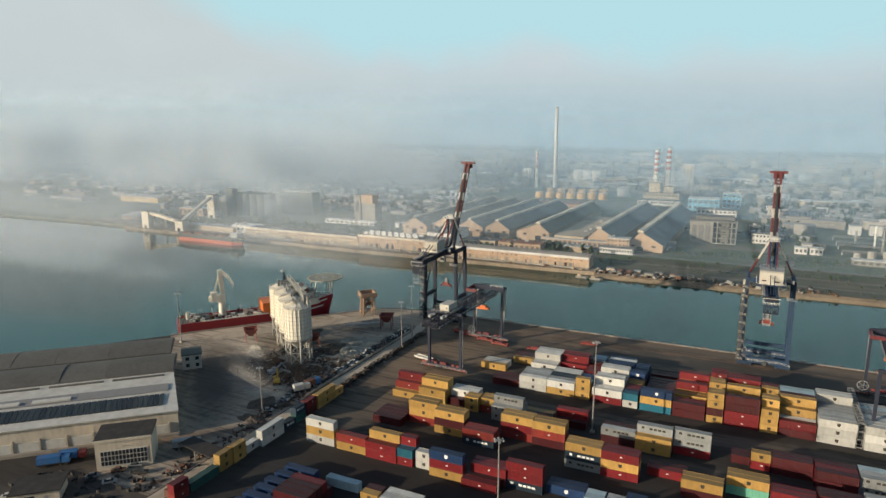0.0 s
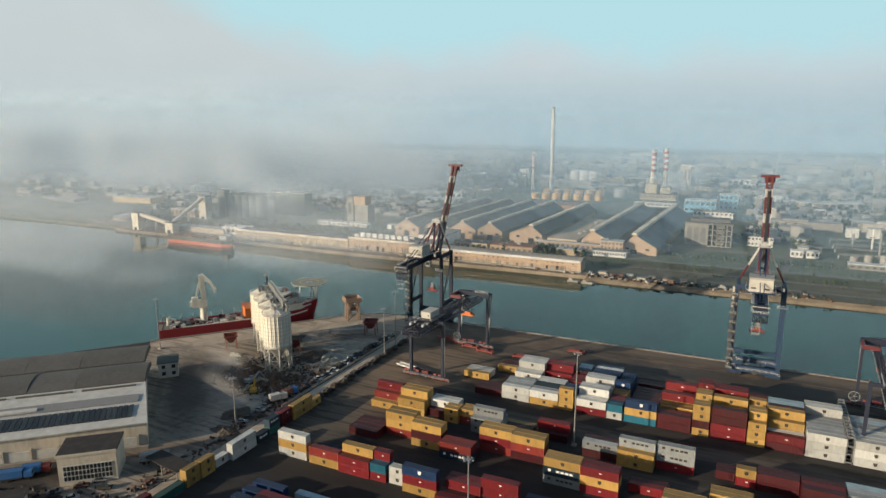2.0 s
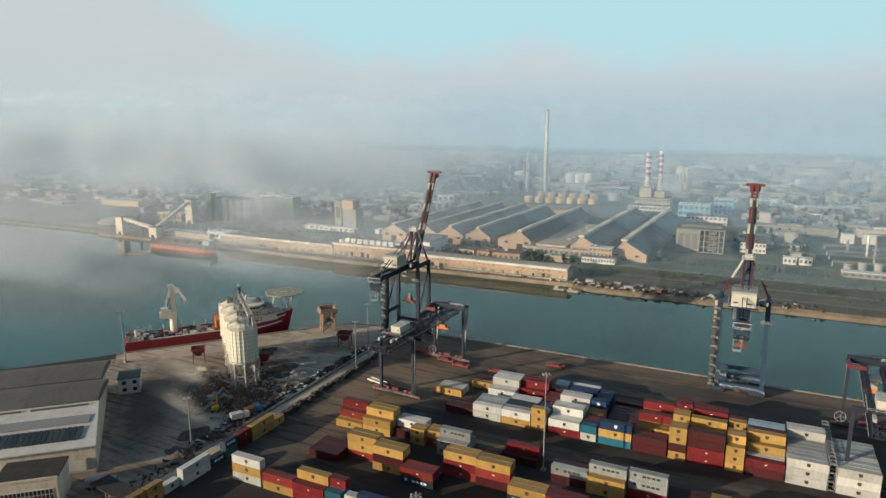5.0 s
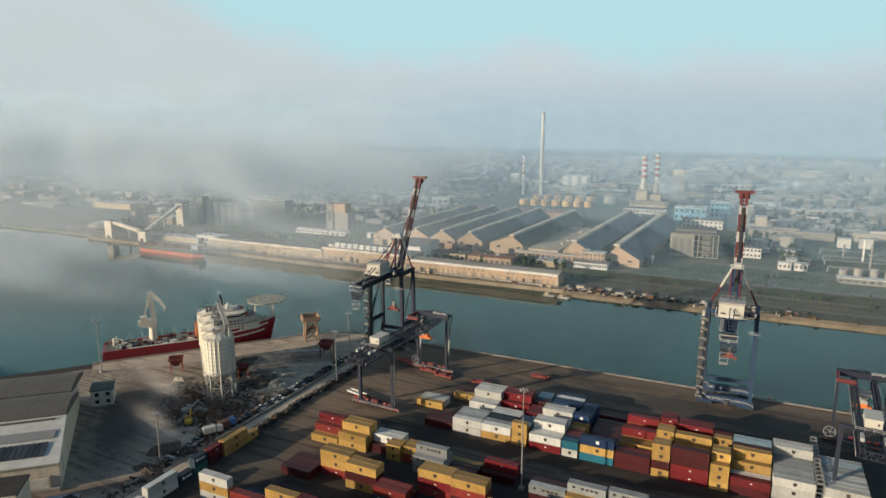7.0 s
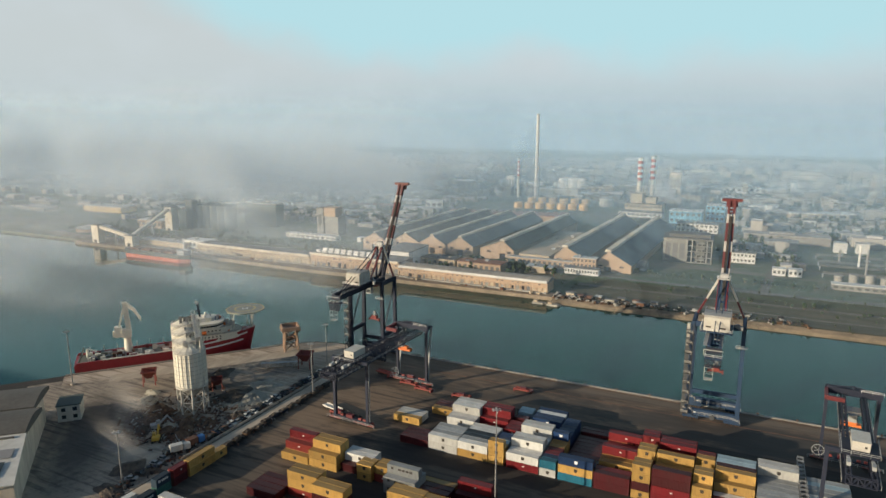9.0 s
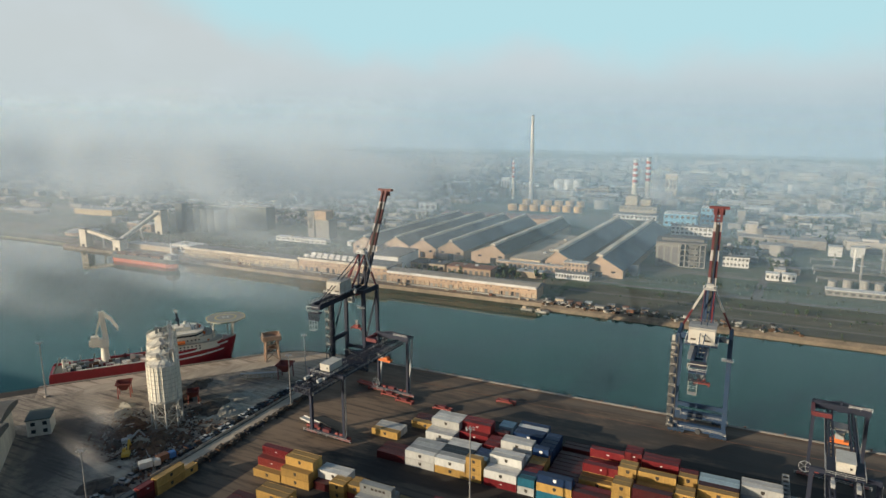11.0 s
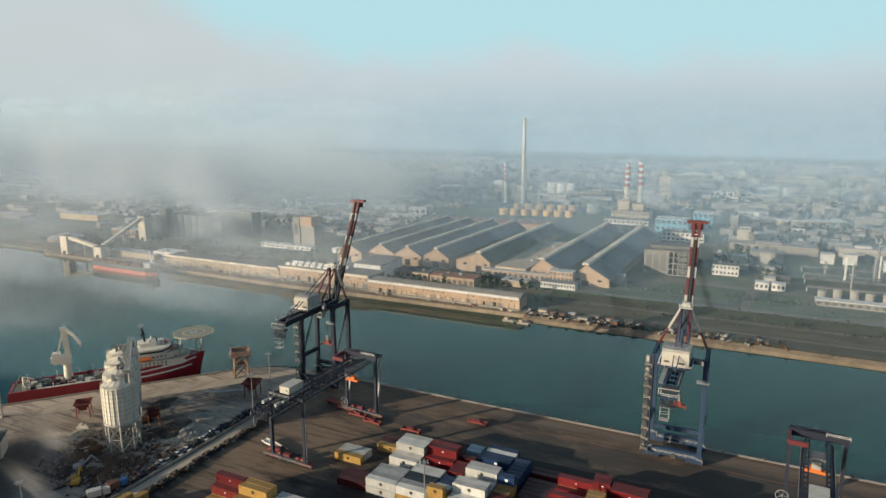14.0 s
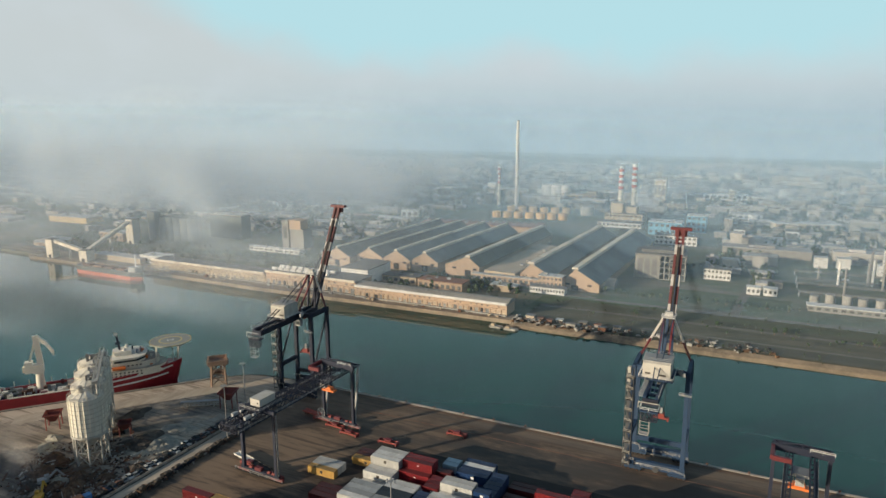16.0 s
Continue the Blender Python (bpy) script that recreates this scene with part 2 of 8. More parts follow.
def part(name, mb, material, parent=None, label="", smooth=False):
    """One mesh object; under a thing or a part when there is a parent."""
    ob = new(name, mb.mesh(name, material, smooth) if isinstance(mb, MB) else mb)
    if parent:
        ob.parent = parent
    return tagged(ob, label) if label else ob


def thing(name, label, category, group="", m=None, kind=""):
    """An Empty at a thing's base."""
    ob = new(name)
    ob.matrix_basis = m or Matrix()
    return tagged(ob, label, category, group, kind)


def structure(name, mb, material, label="", category=""):
    return tagged(part(name, mb, material), label, category or name.replace("_", " "), "", "structure")

# ---- the large structure ----
QUAY_Y, SHORE_Y, WATER_Z = 322.0, 450.5, -2.6
COAL_OR_SHADE, PALE, TAN = (0.022, 0.018, 0.016), (0.44, 0.39, 0.30), (0.20, 0.140, 0.092)
# near dark blots mix dark asphalt with painted stack shade; brown roadside ones painted sun
M_YARD = ground_mat("yard_asphalt", [(0.020, 0.0172, 0.015), (0.048, 0.0405, 0.034), (0.0095, 0.0086, 0.0078), (0.033, 0.0282, 0.024)], (0.03, 0.12, 1.2), stretch=(0.45, 1.5, 1), tracks=(24, (0.018, 0.014, 0.012), 0.6),
                    blots=[(-122, 262, 8, 30, 34, TAN, 0.85), (-128, 222, 12, 16, 40, TAN, 0.75), (-134, 190, 0, 9, 22, (0.10, 0.08, 0.06), 0.6), (-176, 118, 40, 26, 10, (0.12, 0.10, 0.08), 0.4), (-159, 118, 60, 22, 8, (0.12, 0.10, 0.08), 0.4),
                           (-60, 226, 0, 60, 5, (0.13, 0.105, 0.08), 0.6), (-20, 204, 0, 50, 4, (0.12, 0.098, 0.076), 0.55), (20, 228, 0, 60, 6, (0.14, 0.115, 0.09), 0.6), (-106, 140, 10, 30, 20, COAL_OR_SHADE, 0.7), (-20, 145, 0, 100, 38, (0.010, 0.0085, 0.0075), 0.9), (-128, 196, 24, 20, 16, (0.10, 0.08, 0.06), 0.7)])
M_APRON = ground_mat("quay_concrete", [(0.135, 0.094, 0.063), (0.036, 0.026, 0.0195), (0.185, 0.13, 0.088), (0.078, 0.055, 0.038)], (0.03, 0.15, 1.5), stretch=(0.4, 1, 1), tracks=(6, (0.045, 0.033, 0.025), 0.5),
                     blots=[(-180, 300, 20, 42, 22, (0.44, 0.36, 0.275), 0.85), (-230, 258, 50, 60, 14, (0.50, 0.42, 0.33), 0.92), (-60, 294, 3, 70, 4, (0.07, 0.055, 0.042), 0.7), (-120, 292, -6, 16, 7, (0.06, 0.047, 0.038), 0.7), (40, 292, 2, 60, 4, (0.08, 0.062, 0.05), 0.6), (60, 298, 0, 130, 15, (0.046, 0.042, 0.038), 0.9), (10, 316, 0, 90, 4, (0.15, 0.12, 0.092), 0.6)])
M_DIRT = ground_mat("scrap_yard_ground", [(0.27, 0.222, 0.172), (0.42, 0.35, 0.27), (0.12, 0.098, 0.078), (0.36, 0.30, 0.23)], (0.05, 0.2, 1.4), tracks=(52, (0.055, 0.046, 0.038), 0.7),
                    blots=[(-202, 195, -47, 44, 10, (0.062, 0.054, 0.047), 0.86), (-209, 186, -47, 30, 2, (0.13, 0.11, 0.09), 0.6), (-166, 156, 45, 34, 4, (0.15, 0.095, 0.065), 0.7), (-172, 197, 20, 13, 12, (0.30, 0.265, 0.22), 0.8), (-190, 204, -30, 22, 3, (0.14, 0.12, 0.10), 0.6), (-182, 216, 20, 17, 9, (0.06, 0.043, 0.032), 0.75), (-170, 206, 50, 8, 5, COAL_OR_SHADE, 0.7), (-192, 247, 45, 18, 5, COAL_OR_SHADE, 0.6), (-176, 238, 60, 9, 6, COAL_OR_SHADE, 0.7),
                           (-168, 252, 84, 27, 9, PALE, 0.8), (-191, 203, 30, 9, 4, (0.14, 0.125, 0.105), 0.6), (-173, 196, 60, 10, 3.5, PALE, 0.7), (-164, 200, 80, 12, 2.5, PALE, 0.6), (-214, 232, 46, 16, 5, (0.2, 0.165, 0.125), 0.6), (-159, 172, 90, 30, 2.6, (0.25, 0.21, 0.165), 0.8)])
M_ROAD = ground_mat("dusty_road", [(0.42, 0.355, 0.27), (0.29, 0.24, 0.185), (0.50, 0.42, 0.325), (0.33, 0.28, 0.22)], (0.05, 0.25, 1.6), stretch=(1, 0.25, 1))
M_FAR = ground_mat("far_ground", [(0.085, 0.095, 0.058), (0.15, 0.135, 0.10), (0.04, 0.085, 0.04), (0.20, 0.18, 0.14)], (0.008, 0.04, 0.25), stretch=(0.4, 1, 1))
M_GRASS = ground_mat("rough_grass", [(0.075, 0.075, 0.048), (0.115, 0.10, 0.07), (0.04, 0.05, 0.028), (0.13, 0.115, 0.082)], (0.02, 0.07, 0.8), stretch=(0.3, 1.3, 1), blots=[(-40, 532, 0, 46, 13, (0.06, 0.095, 0.045), 0.8), (60, 515, 0, 90, 6, (0.07, 0.09, 0.05), 0.6), (120, 468, 0, 130, 5, (0.06, 0.055, 0.042), 0.6)])
M_SAND = ground_mat("shore_sand", [(0.26, 0.20, 0.135), (0.13, 0.105, 0.075), (0.31, 0.245, 0.17), (0.12, 0.10, 0.07)], (0.03, 0.2, 1.0))
M_CONC = mat("old_concrete", (0.36, 0.32, 0.27), 0.85, grain=1.2, stain=0.15, dirt=(0.12, 0.10, 0.085), dirt_amount=0.6, bump=0.15)
M_WATER = water_mat()

part_land = [(900, -400), (900, QUAY_Y), (-160, QUAY_Y), (-176, 320.5), (-186, 316.8), (-193, 311), (-207, 294.3), (-262.5, 228), (-640, -225), (-860, -400)]
structure("ground", MB().prism(part_land[::-1], -0.6, 0.0), M_YARD, "dark worn asphalt of the container yard", "ground")
structure("apron", MB().prism([(900, 286), (900, QUAY_Y - 0.9), (-160, QUAY_Y - 0.9), (-175.6, 319.6), (-185.4, 316), (-192.2, 310.2), (-196, 302), (-146, 262), (-120, 286)], -0.1, 0.006), M_APRON, "pale worn concrete of the quay apron", "ground")
structure("scrap_ground", MB().prism([(-153.5, 120), (-153.5, 282), (-194, 302), (-204, 288), (-256, 226), (-266, 213), (-176, 120)], -0.1, 0.018), M_DIRT, "dark dirt ground of the scrap yard", "ground")
structure("ship_quay", MB().prism([(-206.6, 293.6), (-192.6, 310.4), (-184, 303), (-196, 287), (-252, 219), (-262, 227.4)], -0.1, 0.026), M_APRON, "pale concrete of the old ship quay", "ground")
structure("road", MB().prism([(-153.0, 60), (-148.0, 60), (-148.0, 284), (-150, 296), (-155.5, 296), (-153.0, 284)], -0.1, 0.032), M_ROAD, "dusty pale service road between the walls", "road")
structure("quay_edge", MB().box(-160, 900, QUAY_Y - 0.9, QUAY_Y + 0.25, -4.0, 0.22), M_CONC, "raised concrete edge of the quay", "kerb")
structure("ship_quay_edge", MB().add([(-262.5, 228, -4), (-193, 311, -4), (-193.8, 311.7, -4), (-263.3, 228.7, -4), (-262.5, 228, 0.2), (-193, 311, 0.2), (-193.8, 311.7, 0.2), (-263.3, 228.7, 0.2)],
                                     [(3, 2, 1, 0), (4, 5, 6, 7), (0, 1, 5, 4), (1, 2, 6, 5), (2, 3, 7, 6), (3, 0, 4, 7)]), M_CONC, "concrete edge of the old ship quay", "kerb")
structure("water", MB().add([(-5000, -1500, WATER_Z), (3000, -1500, WATER_Z), (3000, SHORE_Y + 20, WATER_Z), (-5000, SHORE_Y + 20, WATER_Z)], [(0, 1, 2, 3)]), M_WATER, "calm green harbour water", "water")
structure("far_ground", MB().prism([(-5000, SHORE_Y + 6), (-900, SHORE_Y + 3), (-640, SHORE_Y + 12), (-430, SHORE_Y + 10), (-96, SHORE_Y + 7), (3000, SHORE_Y), (4000, 4900), (-5000, 4900)], -4, -0.4), M_FAR, "flat industrial land across the water", "ground")
structure("shore", MB().extrude([(SHORE_Y - 2, -3.2), (SHORE_Y + 1.5, -1.2), (SHORE_Y + 6, -0.1), (SHORE_Y + 6, -4)], -96, 1400), M_SAND, "sandy bank along the far shore", "shore")
structure("meadow", MB().prism([(-92, SHORE_Y + 6), (1400, SHORE_Y + 6), (1400, 505), (60, 524), (-10, 545), (-56, 545), (-92, 500)], -2, -0.32), M_GRASS, "rough meadow on the far shore", "grass")

# sky far behind everything: bluish haze at the horizon, a pale grey bank over it that climbs towards -x, clear blue above
def backdrop_mat():
    m, n, l = nodes_of("far_sky")
    n.remove(n["Principled BSDF"])
    g = n.new("ShaderNodeNewGeometry")
    # the same bearing and elevation, at one distance
    low_p = n.new("ShaderNodeVectorMath")
    low_p.operation = "SUBTRACT"
    low_p.inputs[1].default_value = (0, 0, 115)
    l.new(g.outputs["Position"], low_p.inputs[0])
    plan = n.new("ShaderNodeVectorMath")
    plan.operation = "MULTIPLY"
    plan.inputs[1].default_value = (1, 1, 0)
    l.new(low_p.outputs[0], plan.inputs[0])
    reach = n.new("ShaderNodeVectorMath")
    reach.operation = "LENGTH"
    l.new(plan.outputs[0], reach.inputs[0])
    share = n.new("ShaderNodeMath")
    share.operation = "DIVIDE"
    share.inputs[0].default_value = 4500
    l.new(reach.outputs["Value"], share.inputs[1])
    unit = n.new("ShaderNodeVectorMath")
    unit.operation = "SCALE"
    l.new(low_p.outputs[0], unit.inputs[0])
    l.new(share.outputs[0], unit.inputs["Scale"])
    far = n.new("ShaderNodeVectorMath")
    far.inputs[1].default_value = (0, 0, 115)
    l.new(unit.outputs[0], far.inputs[0])
    sep = n.new("ShaderNodeSeparateXYZ")
    l.new(far.outputs[0], sep.inputs[0])

    def ramp(src, lo, hi, to_lo=0.0, to_hi=1.0):
        r = n.new("ShaderNodeMapRange")
        r.interpolation_type = "SMOOTHSTEP"
        for key, v in (("From Min", lo), ("From Max", hi), ("To Min", to_lo), ("To Max", to_hi)):
            r.inputs[key].default_value = v
        l.new(src, r.inputs["Value"])
        return r.outputs["Result"]

    def madd(src, k, plus):
        a = n.new("ShaderNodeMath")
        a.operation = "MULTIPLY_ADD"
        a.inputs[1].default_value = k
        l.new(src, a.inputs[0])
        l.new(plus, a.inputs[2])
        return a.outputs[0]

    def blend(fac, a, b):
        x = n.new("ShaderNodeMix")
        x.data_type = "RGBA"
        l.new(fac, x.inputs["Factor"])
        for key, v in (("A", a), ("B", b)):
            if isinstance(v, tuple):
                x.inputs[key].default_value = (*v, 1)
            else:
                l.new(v, x.inputs[key])
        return x.outputs["Result"]

    t = n.new("ShaderNodeTexNoise")
    t.inputs["Scale"].default_value, t.inputs["Detail"].default_value = 0.0013, 5
    squash = n.new("ShaderNodeVectorMath")
    squash.operation = "MULTIPLY"
    squash.inputs[1].default_value = (1.0, 1.0, 1.5)
    l.new(far.outputs[0], squash.inputs[0])
    l.new(squash.outputs[0], t.inputs["Vector"])
    t2 = n.new("ShaderNodeTexNoise")
    t2.inputs["Scale"].default_value, t2.inputs["Detail"].default_value = 0.003, 4
    l.new(squash.outputs[0], t2.inputs["Vector"])
    side = ramp(sep.outputs["X"], -4000.0, -2300.0, -620.0, 0.0)
    high = madd(side, 1.0, sep.outputs["Z"])
    high = madd(t.outputs["Fac"], -520.0, high)
    high = madd(t2.outputs["Fac"], -60.0, high)
    clear = ramp(high, 20.0, 360.0)
    low = ramp(sep.outputs["Z"], 250.0, 620.0)
    foot = ramp(sep.outputs["Z"], -130.0, 430.0)
    left = ramp(sep.outputs["X"], -1400.0, -3600.0, 0.0, 0.8)
    bank = blend(foot, (0.27, 0.365, 0.425), (0.435, 0.492, 0.512))
    bank = blend(low, bank, (0.485, 0.515, 0.53))
    bank = blend(left, bank, (0.455, 0.485, 0.485))
    puff = ramp(t2.outputs["Fac"], 0.42, 0.72, 0.0, 0.2)
    bank = blend(puff, bank, (0.50, 0.54, 0.565))
    em = n.new("ShaderNodeEmission")
    em.inputs["Strength"].default_value = 0.93
    l.new(blend(clear, bank, (0.385, 0.575, 0.615)), em.inputs["Color"])
    l.new(em.outputs[0], n["Material Output"].inputs["Surface"])
    return m


bd = MB()
ring = [(2300, 1200), (1700, 1900), (900, 2250), (-600, 2350), (-2200, 2350), (-4600, 2250)]
bd.add([(x, y, -5) for x, y in ring] + [(x, y, 1400) for x, y in ring], [(i, i + 1, len(ring) + i + 1, len(ring) + i) for i in range(len(ring) - 1)])
structure("backdrop", bd, backdrop_mat(), "pale hazy sky behind the works", "sky")

scene.cycles.transparent_max_bounces = 64
# morning haze over the far side, painted on tinted sheets, layer behind layer: distance, thickness, tone
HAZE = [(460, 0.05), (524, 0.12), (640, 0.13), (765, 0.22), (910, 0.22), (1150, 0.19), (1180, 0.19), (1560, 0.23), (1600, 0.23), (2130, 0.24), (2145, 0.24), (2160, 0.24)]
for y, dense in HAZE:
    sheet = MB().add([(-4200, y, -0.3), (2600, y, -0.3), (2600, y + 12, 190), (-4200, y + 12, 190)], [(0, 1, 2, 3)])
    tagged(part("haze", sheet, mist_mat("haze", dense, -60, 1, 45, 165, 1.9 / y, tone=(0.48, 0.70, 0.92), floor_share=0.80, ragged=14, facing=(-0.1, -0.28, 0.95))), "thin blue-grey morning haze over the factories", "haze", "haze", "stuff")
# the sheets before y 450 stand in for pale reflections on the water
for y, dense, sheets, top, x_full, x_none in ((286, 0.17, 2, 34, -420, -290), (352, 0.23, 2, 46, -400, -185), (412, 0.17, 2, 56, -500, -160), (480, 0.24, 1, 90, -800, -60), (552, 0.16, 1, 70, -520, -380),
                                              (700, 0.22, 3, 130, -700, -270), (830, 0.20, 3, 170, -800, -330), (960, 0.23, 3, 200, -850, -300)):
    near = y < 450
    m = mist_mat("smoke_bank", dense, -2 if near else -50, 0.35 * top if near else 4, top * 0.3, top * 0.85, 0.0042 if y > 600 else 0.006, 0.1 if near else 0.34, 0.85 if near else 0.66, (0.70, 0.82, 0.94), 0.08 if near else 0.5, (x_none, x_full), top * 0.6, (-0.12, -0.35, 0.93))
    for k in range(sheets):
        bank = MB().add([(-4200, y + 9 * k, -0.3), (-40, y + 9 * k, -0.3), (-40, y + 9 * k + 8, top), (-4200, y + 9 * k + 8, top)], [(0, 1, 2, 3)])
        tagged(part("smoke_bank", bank, m), "white drifting smoke and low cloud over the works, and painted water reflections", "smoke", "smoke", "stuff")


def plume_mat(name, dense, tone, scale, drift):
    """A puff of smoke: thick at its heart, ragged and thin towards its rim."""
    m, n, l = nodes_of(name)
    n.remove(n["Principled BSDF"])
    tc = n.new("ShaderNodeTexCoord")
    g = n.new("ShaderNodeNewGeometry")
    t = n.new("ShaderNodeTexNoise")
    t.inputs["Scale"].default_value, t.inputs["Detail"].default_value, t.inputs["Roughness"].default_value = scale, 5, 0.55
    off = n.new("ShaderNodeVectorMath")
    off.inputs[1].default_value = (drift, 0, drift * 0.7)
    l.new(g.outputs["Position"], off.inputs[0])
    l.new(off.outputs[0], t.inputs["Vector"])
    ln = n.new("ShaderNodeVectorMath")
    ln.operation = "LENGTH"
    l.new(tc.outputs["Object"], ln.inputs[0])
    rag = n.new("ShaderNodeMath")
    rag.operation = "MULTIPLY_ADD"
    rag.inputs[1].default_value = -1.9
    l.new(t.outputs["Fac"], rag.inputs[0])
    l.new(ln.outputs["Value"], rag.inputs[2])
    body = n.new("ShaderNodeMapRange")
    body.interpolation_type = "SMOOTHSTEP"
    body.inputs["From Min"].default_value, body.inputs["From Max"].default_value = 0.1, -1.0
    l.new(rag.outputs[0], body.inputs["Value"])
    rim = n.new("ShaderNodeMapRange")
    rim.interpolation_type = "SMOOTHSTEP"
    rim.inputs["From Min"].default_value, rim.inputs["From Max"].default_value, rim.inputs["To Max"].default_value = 0.98, 0.2, dense
    l.new(ln.outputs["Value"], rim.inputs["Value"])
    d = n.new("ShaderNodeMath")
    d.operation = "MULTIPLY"
    l.new(body.outputs["Result"], d.inputs[0])
    l.new(rim.outputs["Result"], d.inputs[1])
    clear = n.new("ShaderNodeBsdfTransparent")
    df = n.new("ShaderNodeBsdfDiffuse")
    df.inputs["Color"].default_value = (*tone, 1)
    way = n.new("ShaderNodeCombineXYZ")
    for key, v in zip("XYZ", Vector((-0.2, -0.45, 0.87)).normalized()):
        way.inputs[key].default_value = v
    l.new(way.outputs[0], df.inputs["Normal"])
    mix = n.new("ShaderNodeMixShader")
    l.new(d.outputs[0], mix.inputs[0])
    l.new(clear.outputs[0], mix.inputs[1])
    l.new(df.outputs[0], mix.inputs[2])
    l.new(mix.outputs[0], n["Material Output"].inputs["Surface"])
    return m


def plume(x, y, z, w, h, lean, dense, tone=(0.70, 0.80, 0.90)):
    """Layers of thin smoke, one close behind another, w wide and h high."""
    layers = max(1, math.ceil(math.log(1 - dense) / math.log(1 - 0.23)))
    m = plume_mat("smoke_puff", 1 - (1 - dense) ** (1 / layers), tone, 2.3 / max(w, h), abs(x) * 3.1 + y)
    for i in range(layers):
        ob = part("smoke_puff", MB().add([(-1, 0, -1), (1, 0, -1), (1, 0, 1), (-1, 0, 1)], [(0, 1, 2, 3)]), m)
        ob.matrix_basis = pose(x - 0.05 * w * i, y + 0.06 * w * i, z, 0, lean, 0) @ Matrix.Diagonal((w / 2, 1.0, h / 2, 1.0))
        tagged(ob, "pale drifting smoke over the works", "smoke", "smoke", "stuff")


for x, y, z, w, h, lean, dense in ((-1180, 680, 46, 480, 190, -8, 0.7), (-900, 690, 52, 330, 170, 10, 0.8), (-760, 690, 40, 260, 120, -10, 0.65), (-640, 692, 42, 240, 110, 12, 0.75), (-530, 862, 40, 300, 110, 8, 0.8), (-435, 842, 32, 240, 84, 6, 0.75), (-452, 546, 24, 170, 64, -10, 0.4),
                                   (-395, 1010, 46, 90, 100, -22, 0.22), (-205, 905, 30, 90, 46, 10, 0.3), (-84, 915, 22, 50, 50, -26, 0.6), (-20, 1240, 70, 150, 130, -30, 0.13), (-66, 1000, 30, 90, 44, 0, 0.3), (60, 1010, 30, 120, 50, 8, 0.2)):
    plume(x, y, z, w, h, lean, dense)
# dust and smoke over the scrap yard
plume(-190, 205, 8, 40, 26, 20, 0.42, (0.46, 0.45, 0.44))
plume(-176, 186, 6, 46, 22, 12, 0.38, (0.46, 0.45, 0.44))

# ---- containers ----
L40, L20, CW, CH, TIER = 11.35, 5.55, 2.50, 2.73, 2.90
PAINT = {"Y": (0.43, 0.265, 0.075), "R": (0.155, 0.008, 0.012), "D": (0.062, 0.005, 0.008), "O": (0.21, 0.026, 0.02), "W": (0.46, 0.46, 0.435), "G": (0.27, 0.285, 0.285),
         "B": (0.008, 0.034, 0.105), "T": (0.012, 0.030, 0.05), "L": (0.26, 0.35, 0.39), "M": (0.16, 0.45, 0.33), "C": (0.015, 0.12, 0.18), "N": (0.03, 0.10, 0.085)}
WORDS = {"Y": "yellow", "R": "red", "D": "dark maroon", "O": "faded orange-red", "W": "white refrigerated", "G": "light grey", "B": "deep blue", "T": "dark navy",
         "L": "pale blue-grey", "M": "mint green", "C": "bright teal blue", "N": "dark green"}
M_BOX = {k: mat("container_paint_" + WORDS[k].replace(" ", "_"), c, 0.5, grain=1.6, stain=0.35, vary=0.3, dirt=tuple(0.55 * a + 0.012 for a in c), dirt_amount=0.55, streak=0.35) for k, c in PAINT.items()}
# coloured roofs painted darker than their sides, the low sun's shading in the paint
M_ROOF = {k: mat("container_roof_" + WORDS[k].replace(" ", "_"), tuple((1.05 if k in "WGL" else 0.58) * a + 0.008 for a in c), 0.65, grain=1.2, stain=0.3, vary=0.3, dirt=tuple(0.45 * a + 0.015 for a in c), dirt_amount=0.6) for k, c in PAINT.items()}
M_DARK = mat("dark_marking", (0.03, 0.025, 0.02), 0.7, vary=0.05)
M_PALE = mat("pale_marking", (0.72, 0.72, 0.70), 0.6, vary=0.05)
M_STEEL = mat("galvanised_steel", (0.24, 0.24, 0.235), 0.6, 0.3, vary=0.1)


def container_body(length, smooth_side):
    """Corner posts, rails and corrugated sides as one folded shell, open at the top for the roof sheet."""
    w, h = CW / 2, CH
    n = 8 if smooth_side else max(10, int(length / 0.42))
    depth = 0.03 if smooth_side else 0.10
    xs = [0.0, 0.16] + list(np.linspace(0.2, length - 0.2, 2 * n + 1)) + [length - 0.16, length]

    def ring(z, sunk):
        near, back = [], []
        for i, x in enumerate(xs):
            d = (0.02 + depth * (i % 2)) if sunk and 1 < i < len(xs) - 2 else 0.0
            near.append((x, -w + d, z))
            back.append((x, w - d, z))
        return near + back[::-1]

    levels = [(-0.11, 0), (0.16, 0), (0.18, 1), (h - 0.16, 1), (h - 0.14, 0), (h, 0)]
    mb = MB()
    verts = [v for z, sunk in levels for v in ring(z, sunk)]
    k = 2 * len(xs)
    faces = [(j * k + i, j * k + (i + 1) % k, (j + 1) * k + (i + 1) % k, (j + 1) * k + i) for j in range(len(levels) - 1) for i in range(k)]
    m = len(xs)
    faces += [(i + 1, i, k - 1 - i, k - 2 - i) for i in range(m - 1)]
    return mb.add(verts, faces)


def container_roof(length):
    mb = MB()
    n = 10
    xs = np.linspace(0.1, length - 0.1, 2 * n + 1)
    pts = []
    for i, x in enumerate(xs):
        z = CH - (0.03 if i % 2 else 0.05)
        pts += [(x, -CW / 2 + 0.1, z), (x, CW / 2 - 0.1, z)]
    return mb.add(pts, [(2 * i, 2 * i + 2, 2 * i + 3, 2 * i + 1) for i in range(len(xs) - 1)])


